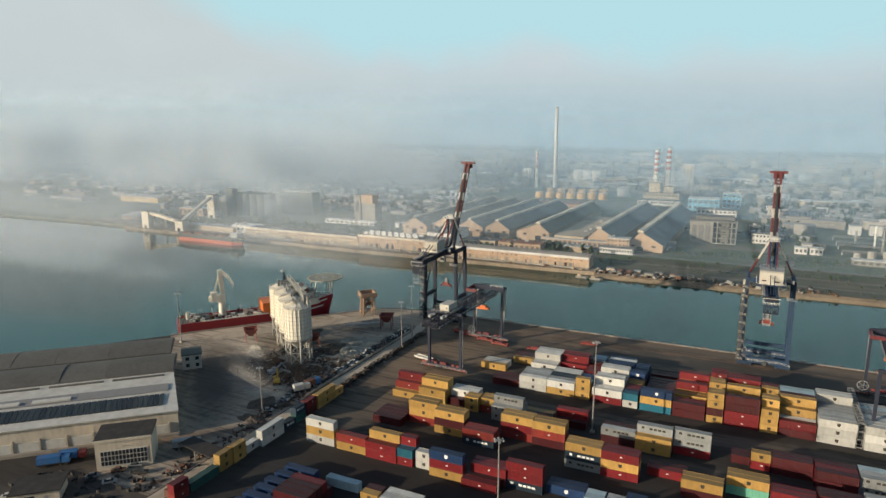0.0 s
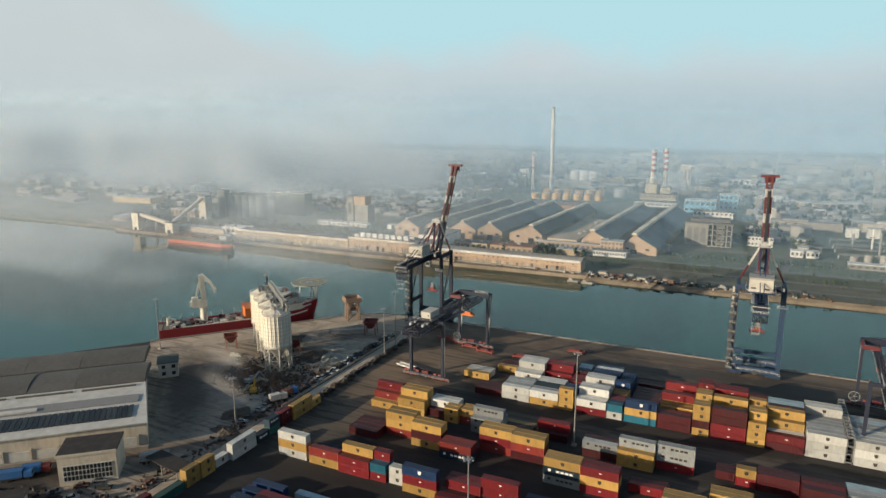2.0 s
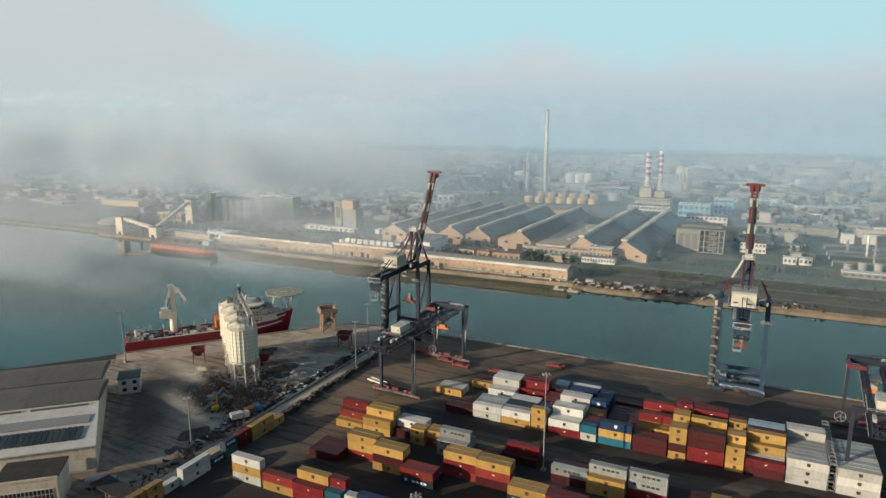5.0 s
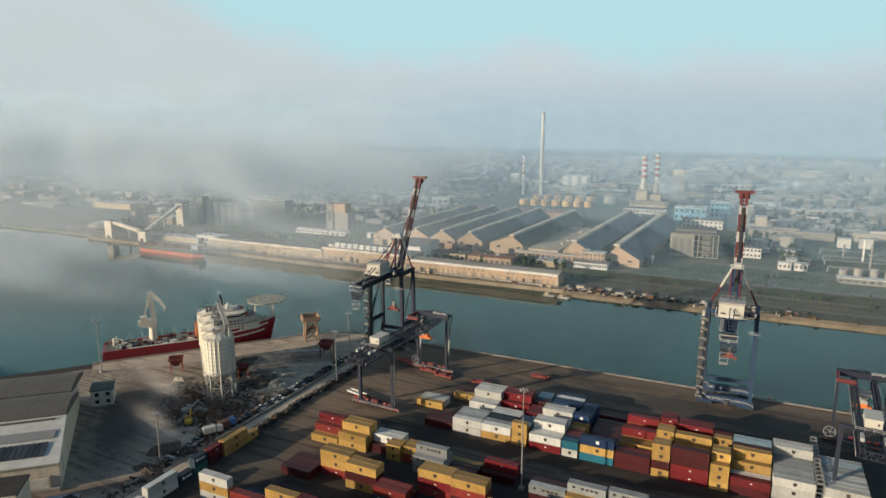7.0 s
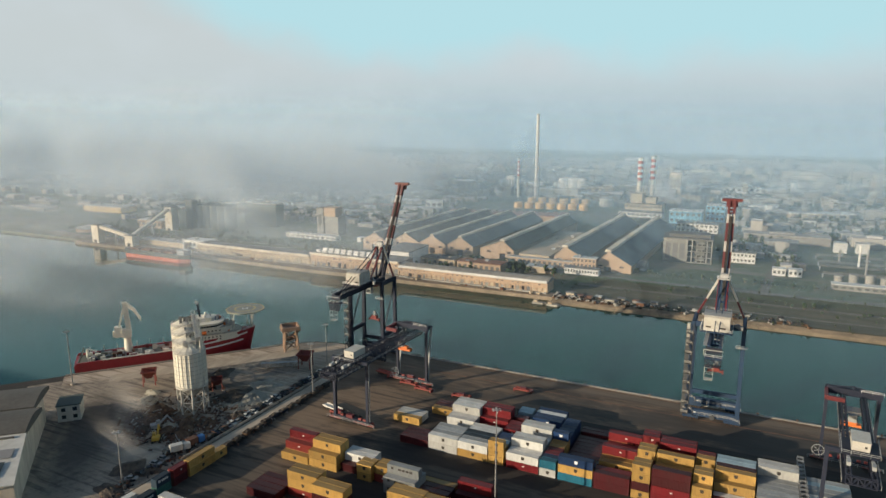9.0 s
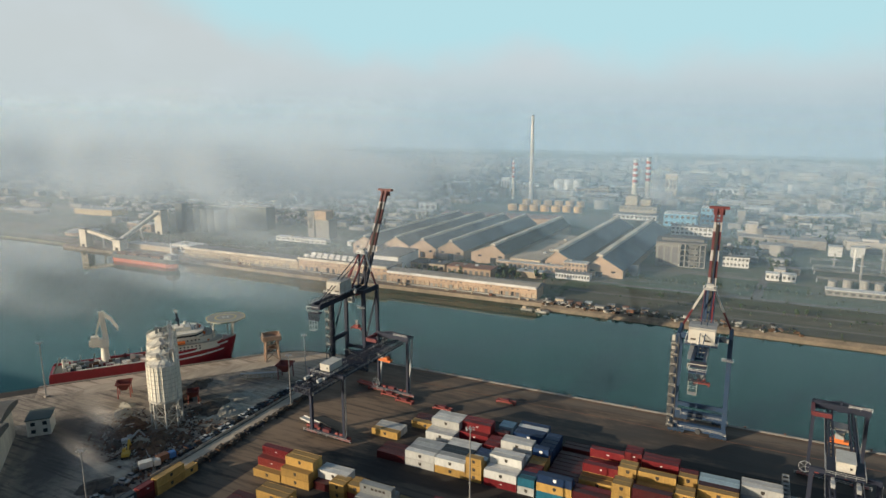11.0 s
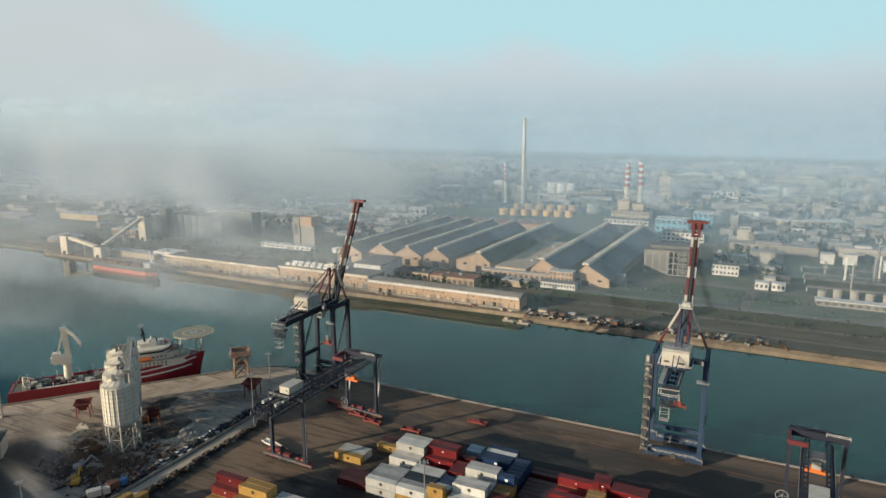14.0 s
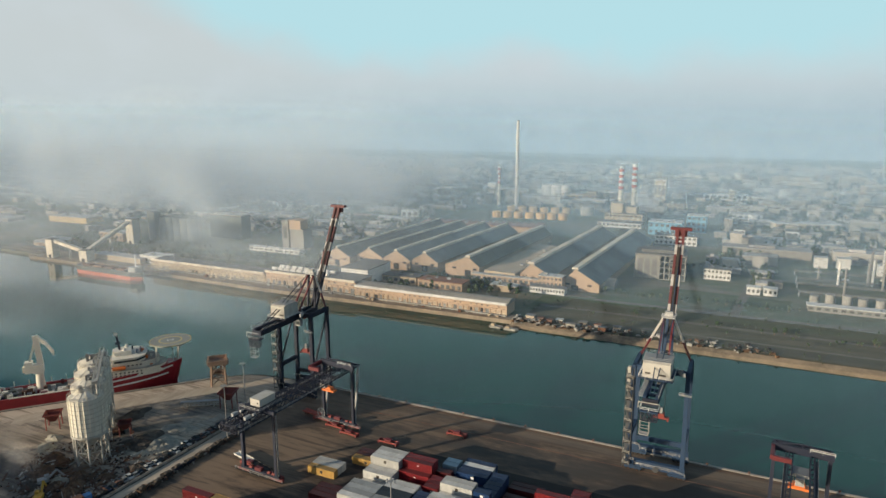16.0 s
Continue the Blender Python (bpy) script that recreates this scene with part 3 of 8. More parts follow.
def container_doors(length):
    """Both door leaves with their upright lock rods, drawn in plan and raised."""
    x0, x1 = length - 0.10, length - 0.05
    front = []
    for y in (-CW / 2 + 0.17, 0.02):
        for k in (0.3, 0.75):
            front += [(x1, y + k - 0.05), (x1 + 0.045, y + k - 0.03), (x1 + 0.045, y + k + 0.03), (x1, y + k + 0.05)]
        if y < 0:
            front += [(x1, -0.03), (x0 + 0.01, -0.02), (x0 + 0.01, 0.02), (x1, 0.03)]
    outline = [(x0, -CW / 2 + 0.17), (x1, -CW / 2 + 0.17)] + front + [(x1, CW / 2 - 0.17), (x0, CW / 2 - 0.17)]
    return MB().prism(outline, 0.12, CH - 0.12)


def emblem(length, style):
    """Plain shapes where the shipping lines' marks stand, each a mesh of its own."""
    a, b = -CW / 2 - 0.024, -CW / 2 - 0.012
    if style == "square":
        c = length * 0.52
        outline = [(c - 0.28, 0.9), (c + 0.28, 0.9), (c + 0.55, 1.3), (c + 0.55, 2.05), (c - 0.55, 2.05), (c - 0.55, 1.3)]
        n = len(outline)
        return [MB().add([(x, a, z) for x, z in outline] + [(x, b, z) for x, z in outline], [tuple(range(n)), tuple(range(2 * n - 1, n - 1, -1))] + [(k, n + k, n + (k + 1) % n, (k + 1) % n) for k in range(n)])]
    if style == "bars":
        return [MB().box(length * (0.36 + 0.12 * i), length * (0.45 + 0.12 * i), a, b, 1.25, 1.95) for i in range(4)] + [MB().box(length * 0.13, length * 0.13 + 0.9, a, b, 1.3, 2.1)]
    return [MB().box(length * 0.5, length * 0.5 + 0.7, a, b, 1.35, 1.7)]


STYLE = {"Y": ("square", M_DARK, "dark square mark"), "W": ("square", M_DARK, "dark square mark"), "G": ("bars", M_DARK, "dark lettering bar"), "R": ("small", M_PALE, "small pale mark"), 
         "O": ("small", M_PALE, "small pale mark"), "B": ("square", M_PALE, "pale square mark"), "T": ("bars", M_PALE, "pale lettering bar")}
CONTAINERS = {}
BODY = {(n, s): container_body(n, s) for n in (L40, L20) for s in (True, False)}


def container(kind, long, m):
    """A shipping container with its low end corner at the pose's origin, along x."""
    key = kind, long
    if key in CONTAINERS:
        return copy_thing(CONTAINERS[key], m)
    length = L40 if long else L20
    ob = part("container", BODY[length, kind == "W"], M_BOX[kind])
    ob.matrix_basis = m
    tagged(ob, "%s steel shipping container %s" % (WORDS[kind], "forty feet long, with smooth insulated sides" if kind == "W" and long else "forty feet long, with corrugated sides" if long else "twenty feet long, with corrugated sides"),
           "container", "shipping containers in the yard")
    part("roof", container_roof(length), M_ROOF[kind], ob, "weathered roof sheet toned for the low sun")
    part("door", container_doors(length), M_BOX[kind], ob)
    if kind in STYLE:
        style, paint, words = STYLE[kind]
        for mark in emblem(length, style):
            part("marking", mark, paint, ob, words)
    CONTAINERS[key] = ob
    return ob


jitter = random.Random(4)
rt0 = random.Random(9)
UNSEEN = {}


def add_unseen(k, long, x, y, z):
    """A container hidden inside a block, and those of the unseen shading stacks, joined with its like."""
    length = L40 if long else L20
    UNSEEN.setdefault(k, MB()).box(x + 0.02, x + length - 0.02, y - CW / 2 + 0.02, y + CW / 2 - 0.02, z, z + CH)


def stack(x, y, tiers, long=True, turn=0.0, seen_from=0):
    """Containers one on another, the lowest first; those below seen_from stand hidden behind others."""
    for i, k in enumerate(tiers):
        if i < seen_from and i < len(tiers) - 1:
            add_unseen(k, long, x, y + CW / 2, 0.01 + i * TIER)
        else:
            container(k, long, pose(x + jitter.uniform(-0.06, 0.06), y + CW / 2 + jitter.uniform(-0.05, 0.05), 0.01 + i * TIER, 0, 0, turn))


ROW = 2.62
# each bay: x, long, the rows from the front to the back, each from the ground up
FAR_BLOCK = [
    (-91.2, True, "D D D - - - - - - - Y D D"),
    (-79.6, True, "WW GG GG GG W W WW WW WWW WWW WWW - D"),
    (-68.1, True, "YW TG TT TT GW WW W R RR RRR RRR D D"),
    (-56.3, False, "YYY YY BL BB TB B YR RR RR R DD B BL BL"),
    (-49.7, True, "RW RW RWW WWW WW BW WWW WWW TB B B RB RB BW RB"),
    (-37.9, False, "WC RB RR RR YY YY YYB BB BB BB BB BB BB"),
    (-31.6, True, "CYB BB D D D D D D D D D - D D"),
    (-19.9, True, "DD DR D DY DY YYR D D YR YYR DD D"),
    (-8.0, False, "YDYY YDYY YDY YDD DDYY DDYY D YYD YYYR YYYR"),
    (-2.0, True, "RRDD RRY RRY RRY YYYY YYD YYD YYYR YYYR"),
    (9.8, False, "YYY YYDY YYDY YYD YYD YYDY YYDR D"),
    (15.7, True, "DR DW DDY DDYY DDYD DDYL DDYL DDD"),
    (27.5, True, "WWW WWG WGG WWG WGG WWG WWGW WWGW"),
    (41.3, True, "WWW WWW WGG WWW WGG WWG WWL WWG"),
]
for x, long, rows_of in FAR_BLOCK:
    before = 0
    for i, tiers in enumerate(rows_of.split()):
        if tiers != "-":
            stack(x, 241.0 + i * ROW, tiers, long, 0.0, before)
        before = 0 if tiers == "-" else len(tiers)

# loose stacks of the nearer rows: x, front, long, rows
NEAR = [
    (-102.1, 255.0, True, "Y W W"), (-123.2, 212.4, True, "Y YO YOR"), (-111.5, 212.8, True, "YY YYY YYY"), (-99.6, 214.6, True, "D DW DW"), (-91.8, 212.6, False, "YY YY"), (-85.8, 214.0, False, "OY OY"),
    (-79.8, 209.6, True, "GG GGG GG"), (-69.6, 212.4, True, "D D Y"), (-57.3, 215.0, True, "D DR D"), (-39.6, 209.8, True, "DG DD"), (-28.0, 208.4, True, "YY YYG"), (-16.2, 212.0, True, "RGG RG"),
    (1.3, 214.0, False, "D D"), (7.1, 212.4, False, "RY D"), (12.9, 211.8, True, "DD DD D"), (24.5, 208.6, True, "DD DR DD"), (36.2, 210.0, True, "GG LG LL"), (48.0, 210.0, True, "WW GG"),
    (-118.5, 189.8, True, "D D D D"), (-106.5, 195.4, True, "OYY OYY"), (-94.6, 192.0, True, "YDY YDY"), (-82.2, 188.6, True, "TO TO D"), (-72.0, 198.8, True, "ORY ORY"), (-60.6, 198.2, True, "DOY DOY"),
    (-46.6, 188.6, True, "GTY GTY"), (-35.1, 188.2, True, "RYR RYR"), (-22.0, 194.8, True, "R D"), (-11.4, 186.8, True, "DY DY"), (0.6, 194.4, True, "MY DY"), (12.4, 190.6, True, "RR DR"), (24.2, 194.0, True, "RD RD"), (36.0, 196.0, True, "GW GG"),
    (-131.8, 167.6, True, "WYW"), (-119.2, 167.4, True, "YO B B"), (-107.4, 166.8, True, "RR RRY"), (-95.8, 167.2, False, "RC RCR"), (-89.4, 168.0, False, "WW"), (-83.6, 165.8, True, "YRB"), (-72.0, 164.2, True, "R D"),
    (-70.8, 169.0, True, "DR DR"), (-59.6, 169.6, True, "TRR"), (-47.6, 172.0, True, "B B"), (-36.0, 170.0, False, "L L"), (-30.0, 170.0, False, "G G"), (-24.4, 168.0, False, "YB YB"),
    (-93.0, 141.0, False, "TY DD"), (-86.6, 136.6, True, "WW WW WW WW"), (-116.0, 131.2, True, "DD DD DD DR D"),
]
for x, y, long, rows_of in NEAR:
    before = 0
    for i, tiers in enumerate(rows_of.split()):
        stack(x, y + i * ROW, tiers, long, 0.0, before)
        before = len(tiers)
for i in range(8):
    stack(-127.6 + i * 0.4, 117.0 + i * 4.3, "B", True)
stack(-109.5, 147.4, "L")
# unseen stacks added outside the view, to cast shade over the near yard
for i in range(5):
    for k in range(3):
        for z, paint in enumerate(rt0.choice(("DYRD", "RDYY", "WDRB", "BBDR"))):
            add_unseen(paint, True, -163.0 + i * 12.2, 84.0 + i * 3.2 + k * ROW, 0.01 + z * TIER)

hidden = thing("stacked_containers", "containers packed inside the blocks, and unseen stacks added for shade", "containers", "", None, "stuff")
for k, mb in UNSEEN.items():
    tagged(part("container_rows", mb, M_BOX[k], hidden), "", "", "", "stuff")

# containers lined up along the service road
for x, y, tiers, long in ((-143.2, 120.5, "OR", False), (-143.4, 126.8, "N", True), (-143.6, 139.0, "YY", False), (-143.4, 145.0, "YY", False), (-144.0, 151.6, "W", False), (-142.4, 157.4, "WW", True), (-142.6, 170.0, "T", False),
                          (-143.0, 176.4, "NT", False), (-142.8, 183.0, "DR", False), (-142.6, 189.4, "YY", True), (-142.8, 201.0, "Y", False)):
    for i, k in enumerate(tiers):
        container(k, long, pose(x - CW / 2, y, 0.04 + i * TIER, 0, 0, 90))

# ---- cranes ----
M_NAVY = mat("navy_crane_paint", (0.008, 0.013, 0.032), 0.75, grain=0.8, stain=0.3, vary=0.12, dirt=(0.022, 0.022, 0.028), dirt_amount=0.5)
M_BLUE = mat("blue_crane_paint", (0.011, 0.036, 0.085), 0.7, grain=0.8, stain=0.3, vary=0.12, dirt=(0.03, 0.045, 0.06), dirt_amount=0.45)
M_RED = mat("red_crane_paint", (0.115, 0.017, 0.021), 0.55, stain=0.4, vary=0.15, dirt=(0.10, 0.02, 0.02), dirt_amount=0.5)
M_ORANGE = mat("orange_spreader_paint", (0.62, 0.16, 0.03), 0.55, stain=0.5, vary=0.1)
M_SPRED = mat("orange_red_spreader_paint", (0.21, 0.035, 0.027), 0.55, stain=0.5, vary=0.1)
M_WHITE = mat("white_steel_paint", (0.55, 0.53, 0.48), 0.55, stain=0.5, vary=0.08, dirt=(0.3, 0.26, 0.2), dirt_amount=0.4)
M_BOOMW = mat("dulled_white_boom_paint", (0.36, 0.35, 0.335), 0.6, stain=0.5, vary=0.1, dirt=(0.18, 0.15, 0.13), dirt_amount=0.5)
M_BOOMR = mat("dull_red_boom_paint", (0.085, 0.016, 0.018), 0.6, stain=0.5, vary=0.15, dirt=(0.06, 0.02, 0.02), dirt_amount=0.5)
M_CREAM = mat("cream_cabin_paint", (0.46, 0.445, 0.40), 0.6, stain=0.4, vary=0.08, dirt=(0.32, 0.27, 0.2), dirt_amount=0.4)
M_GREYST = mat("grey_steel_paint", (0.30, 0.31, 0.31), 0.6, stain=0.4, vary=0.15)
M_RUST = mat("rusty_steel", (0.16, 0.075, 0.045), 0.85, grain=2.0, stain=0.6, vary=0.3, dirt=(0.07, 0.04, 0.03), dirt_amount=0.7)
M_LEG = mat("pale_grey_steel", (0.40, 0.39, 0.35), 0.65, stain=0.5, vary=0.1, dirt=(0.18, 0.13, 0.1), dirt_amount=0.5)
M_DARKST = mat("dark_stair_steel", (0.05, 0.055, 0.06), 0.7, stain=0.5, vary=0.1)
M_RUBBER = mat("black_rubber", (0.02, 0.02, 0.02), 0.85, vary=0.1)
M_GLASS = mat("dark_window_glass", (0.02, 0.03, 0.035), 0.12, vary=0.1)


def rail_run(points, height=1.1, step=2.2, r=0.05):
    """A handrail along a bent line."""
    mb = MB()
    for p, q in zip(points, points[1:]):
        p, q = Vector(p), Vector(q)
        for h in (height * 0.55, height):
            mb.beam(p + Vector((0, 0, h)), q + Vector((0, 0, h)), r * 2)
        n = max(1, int((q - p).length / step))
        for i in range(n + 1):
            a = p.lerp(q, i / n)
            mb.beam(a, a + Vector((0, 0, height)), r * 2)
    return mb


def truss(p, q, width, height, bays, chord=0.35, web=0.18):
    """A box truss from p to q (its lower middle line)."""
    mb = MB()
    p, q = Vector(p), Vector(q)
    d = (q - p).normalized()
    s = d.cross(Vector((0, 0, 1))).normalized() * width / 2
    up = Vector((0, 0, height))
    for off in (s, -s):
        mb.beam(p + off, q + off, chord)
        mb.beam(p + off + up, q + off + up, chord)
        for i in range(bays):
            a, b = p.lerp(q, i / bays) + off, p.lerp(q, (i + 1) / bays) + off
            mb.beam(a, a + up, web)
            mb.beam(a if i % 2 else a + up, b + up if i % 2 else b, web)
        mb.beam(q + off, q + off + up, web)
    for i in range(bays + 1):
        a = p.lerp(q, i / bays)
        mb.beam(a + s, a - s, web)
        mb.beam(a + s + up, a - s + up, web)
    return mb


def bogie(parent, x, y, paint, length=5.0):
    b = part("bogie", MB().box(x - length / 2, x + length / 2, y - 0.55, y + 0.55, 0.75, 1.5).box(x - length / 4, x + length / 4, y - 0.45, y + 0.45, 1.5, 2.1), paint, parent)
    for i in range(4):
        cx = x - length / 2 + length * (i + 0.5) / 4
        part("wheel", MB().tube((cx, y - 0.3, 0.48), (cx, y + 0.3, 0.48), 0.46, n=14), M_RUBBER, b)
    return b


def quay_crane(cx, paint, word, house):
    """Ship-to-shore crane with its boom raised; y runs from the land side (0) to the water side (12)."""
    c = thing("quay_crane", "%s ship-to-shore container crane with its red and white boom raised" % word, "crane", "quay cranes", pose(cx, 307.5, 0.0))
    w, g, top = 9.2, 12.0, 40.0
    for sx in (-1, 1):
        for y in (0.0, g):
            mb = MB().beam((sx * w, y, 2.4), (sx * (w - 0.2), y, top), 1.5, 1.5)
            part("leg", mb, paint, c)
        part("leg_brace", MB().beam((sx * w, 0.4, 14.5), (sx * w, g - 0.2, 37.5), 0.55, 0.55), paint, c)
        part("side_beam", MB().box(sx * w - 0.6, sx * w + 0.6, 0.75, g - 0.75, 12.6, 14.4), paint, c)
        part("top_side_beam", MB().box(sx * (w - 0.2) - 0.55, sx * (w - 0.2) + 0.55, -1.0, g + 1.2, top - 1.6, top + 0.4), paint, c)
    for y in (0.0, g):
        part("sill_beam", MB().box(-w - 1.0, w + 1.0, y - 0.9, y + 0.9, 1.9, 4.4), paint, c)
        part("handrail", rail_run([(-w - 1.2, y - 1.3, 4.0), (-w + 2, y - 1.3, 4.0), (-w + 2.2, y - 1.3, 2.6), (w - 2, y - 1.3, 2.6), (w + 1.2, y - 1.3, 1.8)]), M_WHITE, c, "white handrail")
        part("portal_beam", MB().box(-w, w, y - 0.55, y + 0.55, 6.2 if y else 38.6, 7.8 if y else 40.4), paint, c)
        for sx in (-1, 1):
            bogie(c, sx * (w - 1.6), y, paint, 6.0)
        part("lamp", MB().box(-w + 3, -w + 3.5, y - 1.0, y - 0.8, 3.1, 3.4), M_PALE, c)
    part("cable_reel", MB().tube((0.4, -1.1, 2.4), (0.4, -1.6, 2.4), 1.0, n=18), M_DARKST, c)
    # girder from the tail to the hinge
    for sx in (-1, 1):
        part("girder", MB().box(sx * 1.9 - 0.5, sx * 1.9 + 0.5, -24.0, g + 2.5, top - 3.2, top - 0.9), paint, c)
    for i in range(9):
        part("girder_tie", MB().box(-1.4, 1.4, -23.6 + i * 4.4, -23.1 + i * 4.4, top - 2.6, top - 1.6), paint, c)
    part("girder_walkway", MB().box(-3.6, -2.5, -24.0, g, top - 1.0, top - 0.85), M_GREYST, c)
    part("handrail", rail_run([(-3.6, -24.0, top - 0.85), (-3.6, g, top - 0.85)]), M_GREYST, c)
    part("handrail", rail_run([(2.4, -24.0, top - 0.9), (2.4, -14.0, top - 0.9)]), M_GREYST, c)
    # tail platform with its counterweight frame
    part("tail_platform", MB().box(-2.8, 2.8, -27.0, -23.6, top - 4.8, top - 4.5), paint, c)
    part("tail_frame", truss((-2.6, -26.0, top - 7.6), (2.6, -26.0, top - 7.6), 1.4, 2.8, 4, 0.3, 0.2).box(-2.4, 2.4, -25.0, -24.4, top - 3.4, top - 1.2), M_NAVY, c)
    part("tail_rail", rail_run([(-2.8, -23.6, top - 4.4), (-2.8, -27.0, top - 4.4), (2.8, -27.0, top - 4.4), (2.8, -23.6, top - 4.4)], 1.2), M_PALE if house else M_GREYST, c)
    hang = MB()
    for i in range(9):
        y0 = -22.5 + i * 2.3
        pts = [(-2.9, y0 + 2.3 * k / 6, top - 3.3 - 1.7 * math.sin(math.pi * k / 6)) for k in range(7)]
        for p, q in zip(pts, pts[1:]):
            hang.beam(p, q, 0.12)
    part("festoon_cables", hang, M_RUBBER, c)
    # machinery house
    hl, hr = (4.8, 4.1) if house else (4.2, 3.2)
    hs = part("machinery_house", MB().extrude([(-10.5, top + 0.3), (-1.2, top + 0.3), (-1.2, top + 5.4), (-2.2, top + 5.9), (-9.5, top + 5.9), (-10.5, top + 5.4)], -hl, hr), M_CREAM if house else M_LEG, c, "%s machinery house" % ("cream" if house else "grey"))
    part("roof_sheet", MB().box(-hl - 0.3, hr + 0.3, -9.8, -1.9, top + 5.92, top + 6.1), M_GREYST, hs)
    part("vent", MB().box(-4.0, -2.2, -10.58, -10.46, top + 1.6, top + 2.2), M_DARK, hs)
    part("vent", MB().box(0.6, 2.8, -10.58, -10.46, top + 1.4, top + 2.0), M_DARK, hs)
    part("house_floor", MB().box(-hl - 1.1, hr + 1.1, -11.6, 0.4, top - 0.1, top + 0.28), paint, c)
    part("handrail", rail_run([(-hl - 1.1, 0.4, top + 0.28), (-hl - 1.1, -11.6, top + 0.28), (hr + 1.1, -11.6, top + 0.28), (hr + 1.1, 0.4, top + 0.28)]), M_PALE, c)
    # A-frame
    apex = Vector((0.0, g + 2.0, 55.0))
    for sx in (-1, 1):
        foot = Vector((sx * (w - 0.6), g, top + 0.2))
        tip = apex + Vector((sx * 1.6, 0, 0))
        mid = foot.lerp(tip, 0.42)
        part("a_frame_leg", MB().beam(foot, mid, 0.65), M_RED, c, "red A-frame leg")
        part("a_frame_leg", MB().beam(mid, tip, 0.65), M_WHITE, c, "white A-frame leg")
        part("back_stay", MB().beam(tip, (sx * 0.5, -22.0, top - 0.9), 0.3), paint, c)
        part("inner_stay", MB().beam(tip, (sx * 1.9, 0.0, top - 0.9), 0.6), M_RED, c)
        part("post", MB().beam((sx * 1.9, g + 0.8, top - 1), tip, 0.8), paint, c)
    part("a_frame_head", MB().box(-2.4, 2.4, g + 0.6, g + 3.2, 54.6, 55.2).box(-1.4, 1.4, g + 1.0, g + 2.6, 55.2, 57.0), M_GREYST, c)
    part("handrail", rail_run([(-2.4, g + 0.6, 55.2), (2.4, g + 0.6, 55.2), (2.4, g + 3.2, 55.2)]), M_PALE, c)
    # raised boom
    h0, h1 = Vector((0, g + 2.6, top - 1.2)), Vector((0, g + 25.0, 83.0))
    white, red = "white band of the boom", "red band of the boom"
    bands = [(0.0, 0.34, paint, ""), (0.34, 0.41, M_BOOMW, white), (0.41, 0.55, M_BOOMR, red), (0.55, 0.64, M_BOOMW, white), (0.64, 0.80, M_BOOMR, red), (0.80, 0.88, M_BOOMW, white), (0.88, 1.0, M_BOOMR, red)]
    for a, b, paint_b, words in bands:
        p, q = h0.lerp(h1, a), h0.lerp(h1, b)
        mb = MB()
        for sx in (-1, 1):
            o = Vector((sx * 1.1, 0, 0))
            mb.beam(p + o, q + o, 0.95, 1.6)
        for k in range(4):
            r = p.lerp(q, (k + 0.5) / 4)
            mb.box(-0.7, 0.7, r.y - 0.25, r.y + 0.25, r.z - 0.4, r.z + 0.4)
        part("boom", mb, paint_b, c, words)
    part("boom_head", MB().box(-3.9, 3.9, h1.y - 0.6, h1.y + 1.6, h1.z, h1.z + 1.1).box(-2.2, 2.2, h1.y - 0.4, h1.y + 1.4, h1.z - 2.4, h1.z), M_RED, c, "red cross head of the boom")
    part("boom_ropes", MB().beam(h0.lerp(h1, 0.18) + Vector((0.1, -1.3, 0.5)), h0.lerp(h1, 0.86) + Vector((0.1, -1.1, 0.4)), 1.0, 0.5), M_RUBBER, c, "dark hoist ropes")
    part("boom_stay", MB().beam(apex + Vector((0.6, 0, 0)), h0.lerp(h1, 0.72) + Vector((0.6, -0.9, 0)), 0.24).beam(h0.lerp(h1, 0.72) + Vector((0.6, -0.9, 0)), h0.lerp(h1, 0.9) + Vector((0.6, -0.9, 0)), 0.3), paint, c)
    # trolley, cabin, spreader
    part("trolley", MB().box(-2.8, 2.8, 4.6, 10.2, top - 4.0, top - 3.3), M_SPRED, c)
    cab = part("cabin", MB().box(-1.3, 1.3, 2.2, 4.4, top - 7.2, top - 4.2), M_GREYST, c)
    part("window", MB().box(-1.1, 1.1, 2.14, 2.19, top - 6.4, top - 4.9), M_GLASS, cab)
    for sx in (-1, 1):
        for y in (6.2, 8.8):
            part("rope", MB().beam((sx * 1.2, y, top - 3.9), (sx * 1.2, y, 20.6), 0.09), M_RUBBER, c)
    sp = part("spreader", MB().box(-3.0, 3.0, 6.6, 8.4, 18.4, 19.0).box(-3.0, -2.4, 6.3, 8.7, 17.9, 18.6).box(2.4, 3.0, 6.3, 8.7, 17.9, 18.6), M_SPRED, c, "orange-red spreader")
    part("head_block", MB().box(-1.4, 1.4, 6.4, 8.6, 19.0, 20.4), M_SPRED, sp)
    part("sheave_frame", MB().box(-0.7, 0.7, 7.0, 8.0, 20.4, 22.6), M_GREYST, sp)
    # stair tower on one leg
    for i in range(9):
        z = 3.0 + i * 4.1
        part("stair_landing", MB().box(-w - 1.9, -w + 0.8, -3.2, -0.9, z, z + 0.14), M_DARKST, c)
        part("handrail", rail_run([(-w - 1.9, -0.9, z + 0.14), (-w - 1.9, -3.2, z + 0.14), (-w + 0.4, -3.2, z + 0.14)], 1.1, 1.6, 0.07), M_LEG, c)
        if i < 8:
            a = (-w - 1.2, -2.0, z + 0.1) if i % 2 else (-w + 0.3, -2.0, z + 0.1)
            b = (-w + 0.3, -2.0, z + 4.1) if i % 2 else (-w - 1.2, -2.0, z + 4.1)
            part("stair_flight", MB().beam(a, b, 0.9, 0.2), M_DARKST, c)
